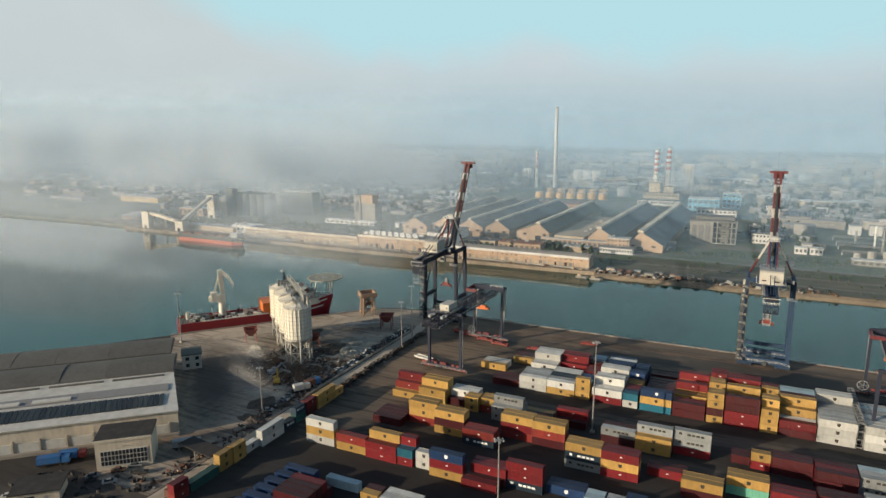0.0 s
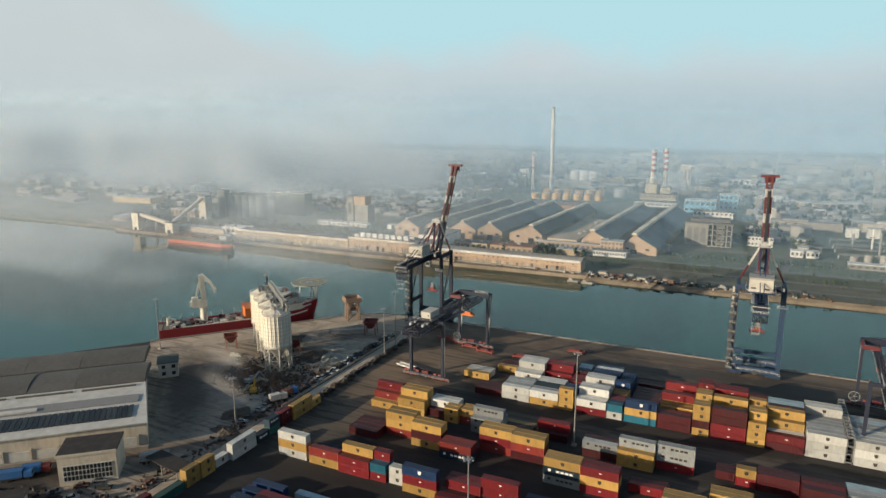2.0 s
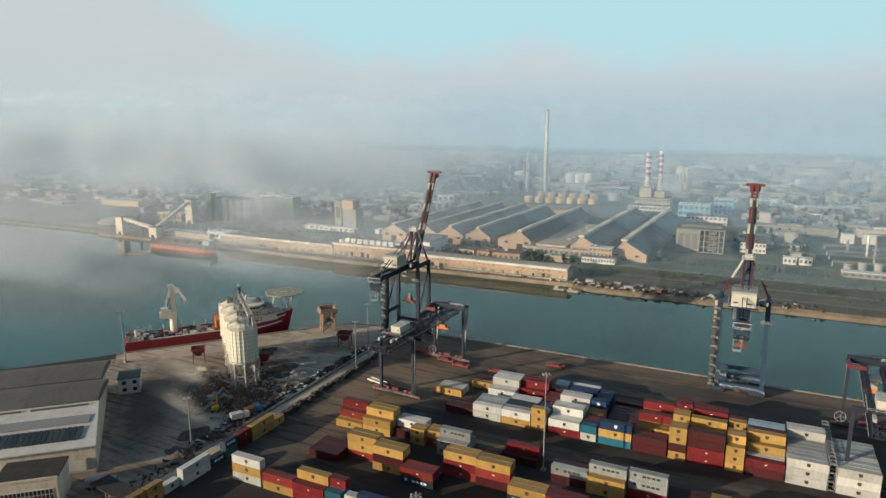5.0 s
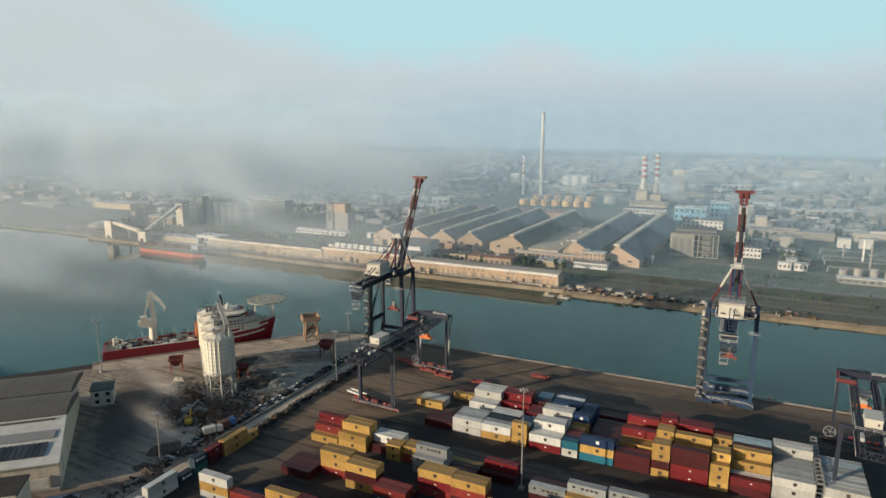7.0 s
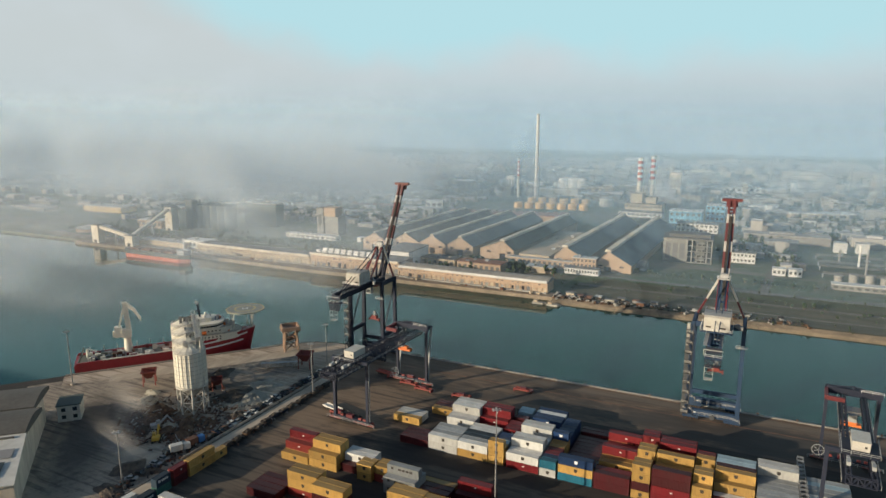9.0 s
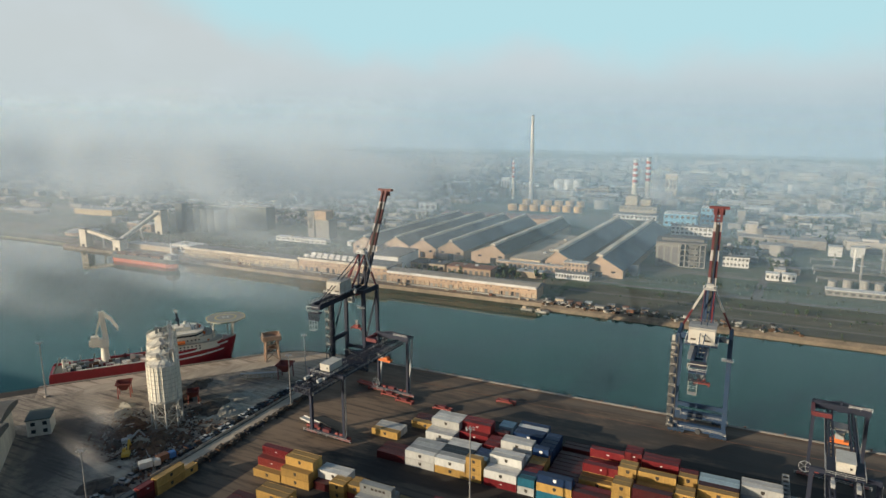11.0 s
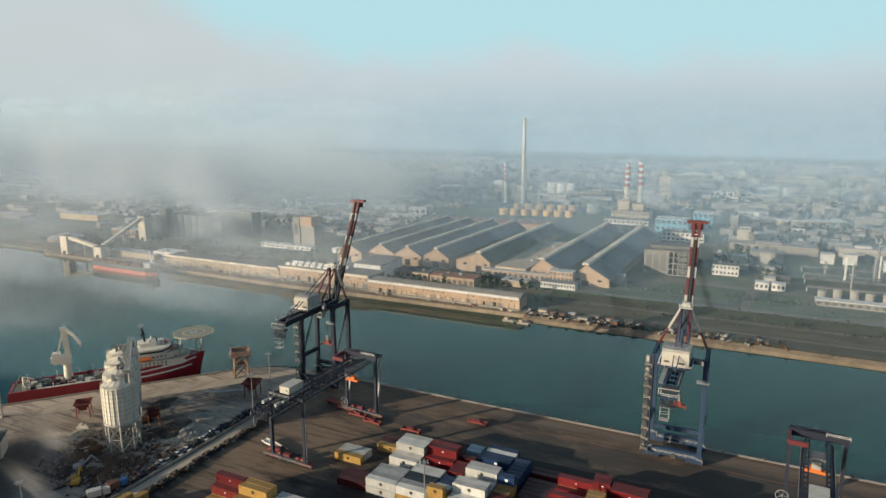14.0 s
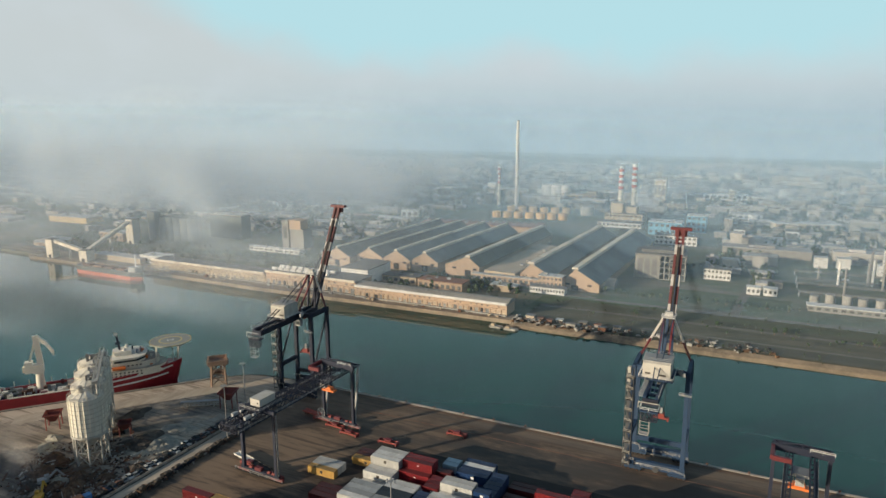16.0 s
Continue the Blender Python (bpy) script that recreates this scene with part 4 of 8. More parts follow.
    for dx in (-1.8, 0.7):
        part("stair_post", MB().beam((-w + dx, -3.1, 2.2), (-w + dx, -3.1, top), 0.22), M_DARKST, c)
    part("lift_shaft", MB().box(-w - 2.0, -w - 0.85, 1.15, 2.6, 2.4, top - 3), M_DARKST, c, "dark lift shaft")
    for k in range(3):
        part("cabinet", MB().box(-w - 1.9, -w - 0.85, -0.6, 1.0, 30.2 + 3.4 * k, 32.4 + 3.4 * k), M_LEG, c)
    # service cage hung below the tail, and small platforms
    cage = MB()
    for x in (-2.6, 0.2):
        for y in (-26.4, -24.4):
            cage.beam((x, y, top - 12.6), (x, y, top - 7.0), 0.1)
    for z in (top - 12.6, top - 10.4, top - 8.2):
        cage.beam((-2.6, -26.4, z), (0.2, -26.4, z), 0.09).beam((-2.6, -24.4, z), (0.2, -24.4, z), 0.09).beam((-2.6, -26.4, z), (-2.6, -24.4, z), 0.09).beam((0.2, -26.4, z), (0.2, -24.4, z), 0.09)
    part("service_cage", cage, M_LEG if house else M_GREYST, c)
    part("cage_floor", MB().box(-2.6, 0.2, -26.4, -24.4, top - 12.8, top - 12.66), M_GREYST, c)
    part("tail_gate", MB().beam((-3.2, -27.2, top - 1.4), (3.2, -27.2, top - 1.4), 0.26).beam((-3.2, -27.2, top - 3.4), (-3.2, -27.2, top - 1.4), 0.22), M_LEG if house else M_GREYST, c)
    part("leg_platform", MB().box(w - 2.6, w + 1.4, -1.9, -0.8, top - 8.0, top - 7.85), M_GREYST, c)
    part("handrail", rail_run([(w - 2.6, -1.9, top - 7.85), (w + 1.4, -1.9, top - 7.85)]), M_PALE, c)
    for k in range(5):
        a = (w - 3.6 + 0.5 * k, -2.2 - 0.9 * k, top + 0.3)
        part("deck_gear", MB().box(a[0], a[0] + 0.9, a[1], a[1] + 0.8, a[2], a[2] + 1.0 + 0.4 * (k % 3)), M_GREYST, c)
    part("roof_rail", rail_run([(-hl, -9.4, top + 6.1), (hr, -9.4, top + 6.1), (hr, -2.2, top + 6.1), (-hl, -2.2, top + 6.1), (-hl, -9.4, top + 6.1)], 1.0, 2.4, 0.04), M_GREYST, c)
    return c


quay_crane(11.2, M_BLUE, "blue", True)
quay_crane(-147.3, M_NAVY, "dark navy", False)


def gantry_crane(m):
    """Yard gantry crane that spans the container rows along y (0 to 43)."""
    c = thing("gantry_crane", "dark blue yard gantry crane with a lattice girder and red bogies", "crane", "yard gantry cranes", m)
    hw, span, top = 7.8, 45.5, 25.6
    for sx in (-1, 1):
        part("leg", MB().beam((sx * hw, 0, 1.6), (sx * hw, 0, top), 1.1, 1.2), M_NAVY, c)
        part("leg", MB().beam((sx * (hw - 0.3), span, 1.6), (sx * (hw - 0.3), span, top), 1.0, 1.2), M_NAVY, c)
        part("leg_brace", MB().beam((sx * (hw - 0.3), span + 0.7, 2.2), (sx * (hw - 0.3), span + 4.4, top + 0.4), 0.8, 0.6), M_GREYST, c, "grey slanting brace")
    for y in (0.0, span):
        part("sill_beam", MB().box(-hw - 1.2, hw + 1.2, y - 0.55, y + 0.55, 1.5, 2.4), M_NAVY, c)
        for sx in (-1, 1):
            bogie(c, sx * hw, y, M_SPRED, 5.4)
        part("end_beam", MB().box(-hw - 0.6, hw + 0.6, y - 0.55, y + 0.55, top, top + (1.2 if y == 0 else 2.2)), M_NAVY, c)
        part("sill_rail", rail_run([(-hw - 3.4, y - 1.2, 0.9), (hw + 3.4, y - 1.2, 0.9)], 1.2, 3.2, 0.05), M_GREYST, c)
        part("sill_step", MB().box(-hw - 3.4, hw + 3.4, y - 1.3, y - 0.62, 0.75, 0.88), M_RUBBER, c)
        for xx in (-5.2, 3.4, 5.6):
            part("motor", MB().tube((xx, y, 2.7), (xx + 1.3, y, 2.7), 0.5, n=10), M_SPRED, c)
        part("power_box", MB().box(-2.2, 0.8, y - 0.7, y + 0.7, 2.4, 3.6), M_RED, c)
    part("end_brace", MB().beam((-hw, span + 0.8, top + 0.8), (-hw, span + 4.6, top + 0.8), 0.6).beam((hw, span + 0.8, top + 0.8), (hw, span + 4.6, top + 0.8), 0.6).beam((-hw, span + 4.6, top + 0.8), (hw, span + 4.6, top + 0.8), 0.6), M_NAVY, c)
    part("end_frame", MB().box(-hw - 0.6, -hw + 0.4, span - 8, span, top + 0.4, top + 1.8).box(-hw, -2.6, span - 8.6, span - 7.6, top + 0.4, top + 1.8), M_RED, c, "red end frame")
    for sx in (-1, 1):
        part("girder", truss((sx * 2.9, -13.0, top - 2.4), (sx * 2.9, span + 3.0, top - 2.4), 1.1, 2.8, 20, 0.28, 0.2), M_NAVY, c)
        part("walkway", MB().box(sx * 4.1 - 0.35, sx * 4.1 + 0.35, -13.0, span + 2.0, top - 2.3, top - 2.2), M_NAVY, c)
        part("handrail", rail_run([(sx * 4.45, -13.0, top - 2.2), (sx * 4.45, span + 2.0, top - 2.2)], 1.1, 2.6), M_GREYST, c)
    part("girder_end", truss((-3.6, -13.0, top - 2.2), (3.6, -13.0, top - 2.2), 0.8, 2.2, 5, 0.25, 0.18), M_NAVY, c)
    hs = part("machinery_house", MB().box(-2.2, 2.2, -0.6, 7.0, top + 1.7, top + 4.3).box(-2.35, 2.35, -0.75, 7.15, top + 4.3, top + 4.45), M_CREAM, c, "cream machinery house")
    part("vent", MB().box(0.9, 1.5, -0.68, -0.6, top + 2.7, top + 3.3), M_DARK, hs)
    part("platform", MB().box(-4.6, 4.6, -3.4, 7.6, top + 1.3, top + 1.5), M_NAVY, c)
    part("handrail", rail_run([(-4.6, 7.6, top + 1.5), (-4.6, -3.4, top + 1.5), (4.6, -3.4, top + 1.5), (4.6, 7.6, top + 1.5)]), M_GREYST, c)
    part("trolley", MB().box(-2.6, 2.6, span - 8, span - 3, top - 3.4, top - 2.5).box(-1.2, 1.2, span - 9.6, span - 8, top - 5.4, top - 3.0), M_GREYST, c)
    for sx in (-1, 1):
        for y in (span - 6.6, span - 4.4):
            part("rope", MB().beam((sx * 1.6, y, top - 3.3), (sx * 1.6, y, top - 7.4), 0.1), M_RUBBER, c)
    part("spreader", MB().box(-2.9, 2.9, span - 6.6, span - 4.4, top - 8.2, top - 7.4).box(-1.5, 1.5, span - 6.4, span - 4.6, top - 7.4, top - 6.4), M_ORANGE, c, "orange spreader")
    reel = MB()
    for i in range(20):
        a, b = 2 * math.pi * i / 20, 2 * math.pi * (i + 1) / 20
        pa, pb = (-hw - 0.4 + 1.9 * math.cos(a), span - 1.3, 4.4 + 1.9 * math.sin(a)), (-hw - 0.4 + 1.9 * math.cos(b), span - 1.3, 4.4 + 1.9 * math.sin(b))
        reel.beam(pa, pb, 0.16)
        if i % 4 == 0:
            reel.beam((-hw - 0.4, span - 1.3, 4.4), pa, 0.1)
    part("cable_reel", reel, M_GREYST, c, "open grey cable reel")
    for sx in (-1, 1):
        part("girder_gear", MB().box(sx * 2.9 - 0.5, sx * 2.9 + 0.5, -8.5, -6.0, top + 0.5, top + 1.6).box(sx * 2.9 - 0.4, sx * 2.9 + 0.4, -4.8, -3.6, top + 0.5, top + 1.2), M_GREYST, c)
    part("handrail", rail_run([(2.0, span - 2.0, top + 2.3), (hw + 0.6, span - 2.0, top + 2.3)]), M_PALE, c)
    part("end_stay", MB().beam((0, span, top + 3.4), (-hw, span, top + 2.2), 0.3).beam((0, span, top + 3.4), (hw, span, top + 2.2), 0.3), M_NAVY, c)
    part("king_post", MB().beam((0, span, top + 2.2), (0, span, top + 3.6), 0.5), M_NAVY, c)
    ladder = MB()
    for dy in (-0.3, 0.3):
        ladder.beam((hw + 0.9, dy, 2.4), (hw + 0.9, dy, top), 0.1)
    for i in range(36):
        ladder.beam((hw + 0.9, -0.3, 2.8 + i * 0.64), (hw + 0.9, 0.3, 2.8 + i * 0.64), 0.06)
    part("ladder", ladder, M_GREYST, c)
    return c


g1 = gantry_crane(pose(-115.5, 245.4, 0, 0, 0, -3.0))
copy_thing(g1, pose(51.8, 246.5, 0, 0, 0, -4.0))

# crane rails let into the apron
for y in (307.5, 319.5):
    structure("crane_rail", MB().box(-154, 900, y - 0.12, y + 0.12, 0.0, 0.05), M_RUST, "steel crane rail in the apron", "rail")

# ---- silos ----
M_SILO = mat("cream_silo_steel", (0.66, 0.63, 0.54), 0.55, grain=0.6, stain=0.25, vary=0.05, dirt=(0.38, 0.33, 0.25), dirt_amount=0.45, streak=0.3)


# silo cream made darker, the rings' shade put into the colour
M_RING = mat("shaded_silo_ring", (0.45, 0.42, 0.35), 0.6, vary=0.05)


def silo(m):
    c = thing("silo", "tall cream steel silo with ribbed walls on a braced steel frame", "silo", "silos of the scrap yard", m)
    r, z0, z1 = 6.0, 11.6, 25.6
    n = 48
    shell = MB()
    for i in range(n):
        a, b = 2 * math.pi * i / n, 2 * math.pi * (i + 1) / n
        shell.add([(r * math.cos(a), r * math.sin(a), z0), (r * math.cos(b), r * math.sin(b), z0), (r * math.cos(b), r * math.sin(b), z1), (r * math.cos(a), r * math.sin(a), z1)], [(0, 1, 2, 3)])
    part("shell", shell, M_SILO, c)
    for k in range(9):
        z = z0 + (z1 - z0) * k / 8
        part("ring", MB().tube((0, 0, z - 0.10), (0, 0, z + 0.10), r + 0.13, n=n), M_RING, c)
    for i in range(24):
        a = 2 * math.pi * i / 24
        part("rib", MB().beam(((r + 0.08) * math.cos(a), (r + 0.08) * math.sin(a), z0), ((r + 0.08) * math.cos(a), (r + 0.08) * math.sin(a), z1), 0.22), M_SILO, c)
    part("roof", MB().tube((0, 0, z1), (0, 0, z1 + 2.4), r + 0.2, 1.2, n=n), M_SILO, c)
    for i in range(12):
        a = 2 * math.pi * i / 12
        part("roof_rib", MB().beam(((r + 0.1) * math.cos(a), (r + 0.1) * math.sin(a), z1 + 0.1), (1.2 * math.cos(a), 1.2 * math.sin(a), z1 + 2.48), 0.16), M_SILO, c)
    part("collar", MB().tube((0, 0, z0 - 0.7), (0, 0, z0), r + 0.35, n=n), M_LEG, c)
    part("hopper", MB().tube((0, 0, z0 - 5.6), (0, 0, z0 - 0.7), 0.8, r - 0.3, n=32), M_LEG, c)
    pts = [Vector(((r - 0.2) * math.cos(a), (r - 0.2) * math.sin(a), 0)) for a in [2 * math.pi * i / 8 for i in range(8)]]
    for i, p in enumerate(pts):
        part("leg", MB().beam(p, p + Vector((0, 0, z0 - 0.5)), 0.5), M_LEG, c)
        q = pts[(i + 1) % 8]
        part("brace", MB().beam(p + Vector((0, 0, 0.4)), q + Vector((0, 0, 5.0)), 0.2).beam(q + Vector((0, 0, 0.4)), p + Vector((0, 0, 5.0)), 0.2)
             .beam(p + Vector((0, 0, 5.1)), q + Vector((0, 0, 5.1)), 0.28).beam(p + Vector((0, 0, 5.2)), q + Vector((0, 0, z0 - 1)), 0.2).beam(q + Vector((0, 0, 5.2)), p + Vector((0, 0, z0 - 1)), 0.2), M_LEG, c)
    part("handrail", rail_run([((r + 0.1) * math.cos(2 * math.pi * i / 16), (r + 0.1) * math.sin(2 * math.pi * i / 16), z1 + 0.1) for i in range(17)], 1.1, 3.0, 0.05), M_LEG, c)
    return c


SN = Vector((-0.757, 0.653))
s1 = silo(pose(-181.2, 228.0, 0))
for k in range(1, 4):
    copy_thing(s1, pose(-181.2 + SN.x * 12.4 * k, 228.0 + SN.y * 12.4 * k, 0, 0, 0, 7 * k))
conv = thing("conveyor_bridge", "grey steel conveyor bridge running over the silo tops", "conveyor", "", pose(-181.2, 228.0, 1.3, 0, 0, math.degrees(math.atan2(SN.y, SN.x))))
part("gallery", truss((-1.0, -3.6, 28.2), (38.0, -3.6, 28.2), 1.6, 1.6, 12, 0.22, 0.14), M_LEG, conv)
part("belt", MB().box(-1.0, 38.0, -4.0, -3.2, 28.3, 28.45), M_GREYST, conv)
part("drive_head", MB().box(-2.2, -0.6, -4.6, -2.6, 27.4, 30.0), M_LEG, conv)
part("pipe", MB().tube((-4.0, -4.4, 9.6), (-2.4, -4.2, 28.8), 0.4, n=8), M_LEG, conv)
for k in range(4):
    part("spout", MB().beam((12.0 * k, -3.4, 28.2), (12.0 * k, -0.4, 27.4), 0.6), M_LEG, conv)
    part("support", MB().beam((12.0 * k, -3.6, 25.2), (12.0 * k, -3.6, 28.2), 0.4), M_LEG, conv)

rgear = random.Random(8)
for k in range(4):
    for i in range(7):
        x, y, a, h = 12.4 * k + rgear.uniform(-3, 3), rgear.uniform(-4.6, 1.5), rgear.uniform(0.5, 1.3), rgear.uniform(0.8, 2.6)
        part("top_gear", MB().box(x, x + a, y, y + a, 25.0, 26.2 + h), rgear.choice([M_LEG, M_GREYST, M_STEEL]), conv)
    part("handrail", rail_run([(12.4 * k - 5, -5.2, 26.0), (12.4 * k + 5, -5.2, 26.0)], 1.1, 1.6, 0.06), M_LEG, conv)

# ---- lamp masts ----
def lamp_mast(x, y, h):
    c = thing("lamp_mast", "tall grey steel lamp mast with a ring of floodlights", "street lamp", "lamp masts", pose(x, y, 0))
    part("pole", MB().tube((0, 0, 0), (0, 0, h), 0.30, 0.15, n=10), M_STEEL, c)
    part("base", MB().box(-0.8, 0.8, -0.8, 0.8, 0, 0.7), M_CONC, c)
    part("head_ring", MB().tube((0, 0, h - 0.1), (0, 0, h + 0.1), 0.62, n=14), M_GREYST, c)
    for i in range(6):
        a = 2 * math.pi * i / 6
        part("bracket", MB().beam((0.5 * math.cos(a), 0.5 * math.sin(a), h), (1.15 * math.cos(a), 1.15 * math.sin(a), h + 0.1), 0.09), M_STEEL, c)
        part("floodlight", MB().extrude([(-0.24, -0.16), (0.24, -0.22), (0.24, 0.10), (-0.24, 0.18)], -0.2, 0.2).move(pose(1.2 * math.cos(a), 1.2 * math.sin(a), h + 0.05, 0, 20, math.degrees(a))), M_GREYST, c)
    part("crown", MB().tube((0, 0, h + 0.1), (0, 0, h + 0.8), 0.12, 0.05, n=8), M_STEEL, c)
    return c


for x, y, h in ((-43.6, 215.0, 33.4), (-52.1, 142.7, 29.8), (-249.5, 222.8, 25.0), (-145.6, 260.8, 23.2), (-146.2, 272.4, 28.2), (-158.0, 175.6, 19.1)):
    lamp_mast(x, y, h)

# ---- big warehouse, office and huts of the scrap yard ----
M_VAULT = mat("weathered_fibre_cement", (0.105, 0.10, 0.09), 0.85, grain=0.7, stain=0.12, vary=0.12, dirt=(0.06, 0.056, 0.05), dirt_amount=0.6, bump=0.2)
M_LIGHTROOF = mat("white_roof_membrane", (0.52, 0.51, 0.47), 0.7, grain=0.5, stain=0.15, vary=0.06, dirt=(0.36, 0.34, 0.3), dirt_amount=0.5)
M_WALL = mat("stained_render", (0.54, 0.48, 0.385), 0.85, grain=0.8, stain=0.25, vary=0.06, dirt=(0.28, 0.235, 0.18), dirt_amount=0.65, streak=0.3)
M_SOLAR = mat("solar_panel_glass", (0.030, 0.040, 0.042), 0.3, vary=0.35)
M_TAR = mat("black_roofing_felt", (0.018, 0.016, 0.016), 0.9, stain=0.3, vary=0.1)
WH = pose(-175.4, 152.3, 0, 0, 0, 42.8)    # x along the long front away from the corner is negative, y into the building
wh = thing("warehouse", "long warehouse with white roof, solar panels and dark vaults", "warehouse", "", WH)
LEN = 150.0
part("front_wall", MB().box(-LEN, 0, 0, 0.5, 0, 9.0), M_WALL, wh)
SL = 0.125    # the end wall leans back by this share
part("end_wall", MB().add([(dx - SL * y, y, z) for dx in (0, -0.5) for y, z in ((0.5, 0), (66, 0), (66, 13.0), (26, 13.2), (0.5, 9.0))],
                          [(0, 1, 2, 3, 4), (9, 8, 7, 6, 5), (0, 5, 6, 1), (1, 6, 7, 2), (2, 7, 8, 3), (3, 8, 9, 4), (4, 9, 5, 0)]), M_WALL, wh)
part("back_wall", MB().box(-LEN, -SL * 66, 65.5, 66, 0, 13), M_WALL, wh)
part("membrane_roof", MB().add([(x, y, z) for y, z in ((-0.7, 8.9), (26, 13.2), (26, 13.6), (-0.7, 9.3)) for x in (-LEN, 0.3 - SL * y)], [(0, 1, 3, 2), (2, 3, 5, 4), (4, 5, 7, 6), (6, 7, 1, 0), (1, 7, 5, 3), (0, 2, 4, 6)]), M_LIGHTROOF, wh, "white membrane roof")
for i in range(84):
    x = -5.0 - i * 1.7
    part("solar_panel", MB().extrude([(3.4, 9.3 + 0.75 + 0.12), (10.6, 9.3 + 1.98 + 0.12), (10.6, 9.3 + 2.13 + 0.12), (3.4, 9.3 + 0.9 + 0.12)], x - 1.5, x), M_SOLAR, wh)
part("roof_band", MB().extrude([(12.6, 11.68), (17.4, 12.5), (17.4, 12.56), (12.6, 11.74)], -LEN, -4.0), mat("grey_roof_band", (0.22, 0.22, 0.22), 0.7, vary=0.05), wh, "grey roof band")
for k, x in enumerate((-36, -52, -70)):
    part("skylight", MB().extrude([(13.4, 11.9), (15.0, 12.18), (15.0, 12.7), (13.4, 12.4)], x - 12, x), M_LIGHTROOF, wh)
for k in range(7):
    part("ridge_vent", MB().box(-6 - 21 * k - 18, -6 - 21 * k, 23.6, 24.4, 13.2, 13.7), M_VAULT, wh)


def vault(x0, x1, y0, y1, z0, rise, n=9):
    prof = []
    for i in range(n + 1):
        a = i / n
        prof.append((y0 + (y1 - y0) * a, z0 + rise * math.sin(math.pi * (0.12 + 0.76 * a))))
    prof += [(y1, z0 - 0.3), (y0, z0 - 0.3)]
    return MB().extrude(prof, x0, x1)


rv = random.Random(2)
for row, (y0, y1) in enumerate(((26.0, 46.0), (46.2, 66.0))):
    x = 0.2 - SL * y0
    while x > -LEN:
        w = 18 + rv.uniform(-3, 6)
        part("vault_roof", vault(max(x - w, -LEN), x - 0.15, y0, y1, 13.0 + 0.5 * row, 2.6 + rv.uniform(-0.12, 0.25)), M_VAULT, wh, "grey vaulted fibre-cement roof")
        x -= w
for i in range(18):
    x = -3.0 - i * 8.0
    part("loading_bay", MB().box(x - 6.6, x - 0.5, -0.35, 0.0, 0.4, 4.2), M_LIGHTROOF, wh, "white loading door")
    part("buttress", MB().box(x - 0.3, x + 0.1, -0.6, 0.0, 0, 5.0), M_WALL, wh)
part("dock", MB().box(-LEN, 0, -1.8, -0.6, 0, 1.1), M_CONC, wh)

office = thing("gatehouse", "pale gatehouse with black felt roof and small window grid", "building", "", pose(-167.0, 133.6, 0, 0, 0, 41.0))
part("wall", MB().box(-16.4, 0, 0, 11.8, 0, 9.6), M_WALL, office)
part("roof", MB().box(-16.7, 0.3, -0.3, 12.1, 9.6, 10.2), M_TAR, office, "black felt roof")
part("parapet", MB().box(-16.75, 0.35, -0.36, -0.1, 9.5, 10.35), M_WALL, office)
M_OPEN0 = mat("unlit_window", (0.012, 0.012, 0.012), 0.5, vary=0.1)
grid = part("window_grid", MB().box(-15.2, -1.2, -0.12, 0.0, 1.2, 6.6), M_LIGHTROOF, office, "pale window frame")
for i in range(13):
    for k in range(3):
        x, z = -14.9 + i * 1.06, 1.6 + k * 1.65
        part("pane", MB().box(x, x + 0.78, -0.17, -0.10, z, z + 1.4), M_OPEN0, grid)
part("lamp", MB().box(-8.4, -7.6, -0.3, 0, 7.6, 7.8), M_GREYST, office)

cano = thing("open_shelter", "open shelter with a black felt roof by the road", "shelter", "", pose(-163.5, 147.6, 0.02, 0, 0, -8))
part("roof", MB().box(0, 16.5, -6.0, 0, 3.7, 4.0), M_TAR, cano)
for x in (0.3, 8.2, 16.2):
    for y in (-5.7, -0.3):
        part("post", MB().beam((x, y, 0), (x, y, 3.7), 0.25), M_STEEL, cano)

hut = thing("hut", "low flat-roofed hut with a dark roof beside the yard", "building", "", pose(-175.0, 107.5, 0, 0, 0, 42.0))
part("wall", MB().box(-12.5, 0, 0, 9.0, 0, 3.6), M_WALL, hut)
part("roof", MB().box(-13.2, 0.6, -0.6, 9.6, 3.6, 4.0), M_TAR, hut, "black felt roof")
part("window", MB().box(-9, -6.5, -0.06, 0.02, 1.2, 2.6), M_GLASS, hut)
part("door", MB().box(-4.2, -3.0, -0.06, 0.02, 0.1, 2.3), M_GREYST, hut)

lodge = thing("lodge", "small white two-storey lodge with a green-grey roof", "building", "", pose(-214.6, 201.8, 0, 0, 0, 47.0))
M_LODGE = mat("white_lodge_render", (0.55, 0.54, 0.47), 0.8, stain=0.4, vary=0.05, dirt=(0.28, 0.25, 0.2), dirt_amount=0.5)
part("wall", MB().box(-8.0, 0, 0, 9.5, 0, 6.6), M_LODGE, lodge)
part("roof", MB().box(-8.4, 0.4, -0.4, 9.9, 6.6, 7.0), mat("green_grey_roof", (0.075, 0.095, 0.085), 0.8, vary=0.05), lodge, "green-grey roof")
for x in (-6.6, -2.6):
    for z in (1.2, 4.2):
        part("window", MB().box(x, x + 1.5, -0.08, 0.02, z, z + 1.5), M_GLASS, lodge)

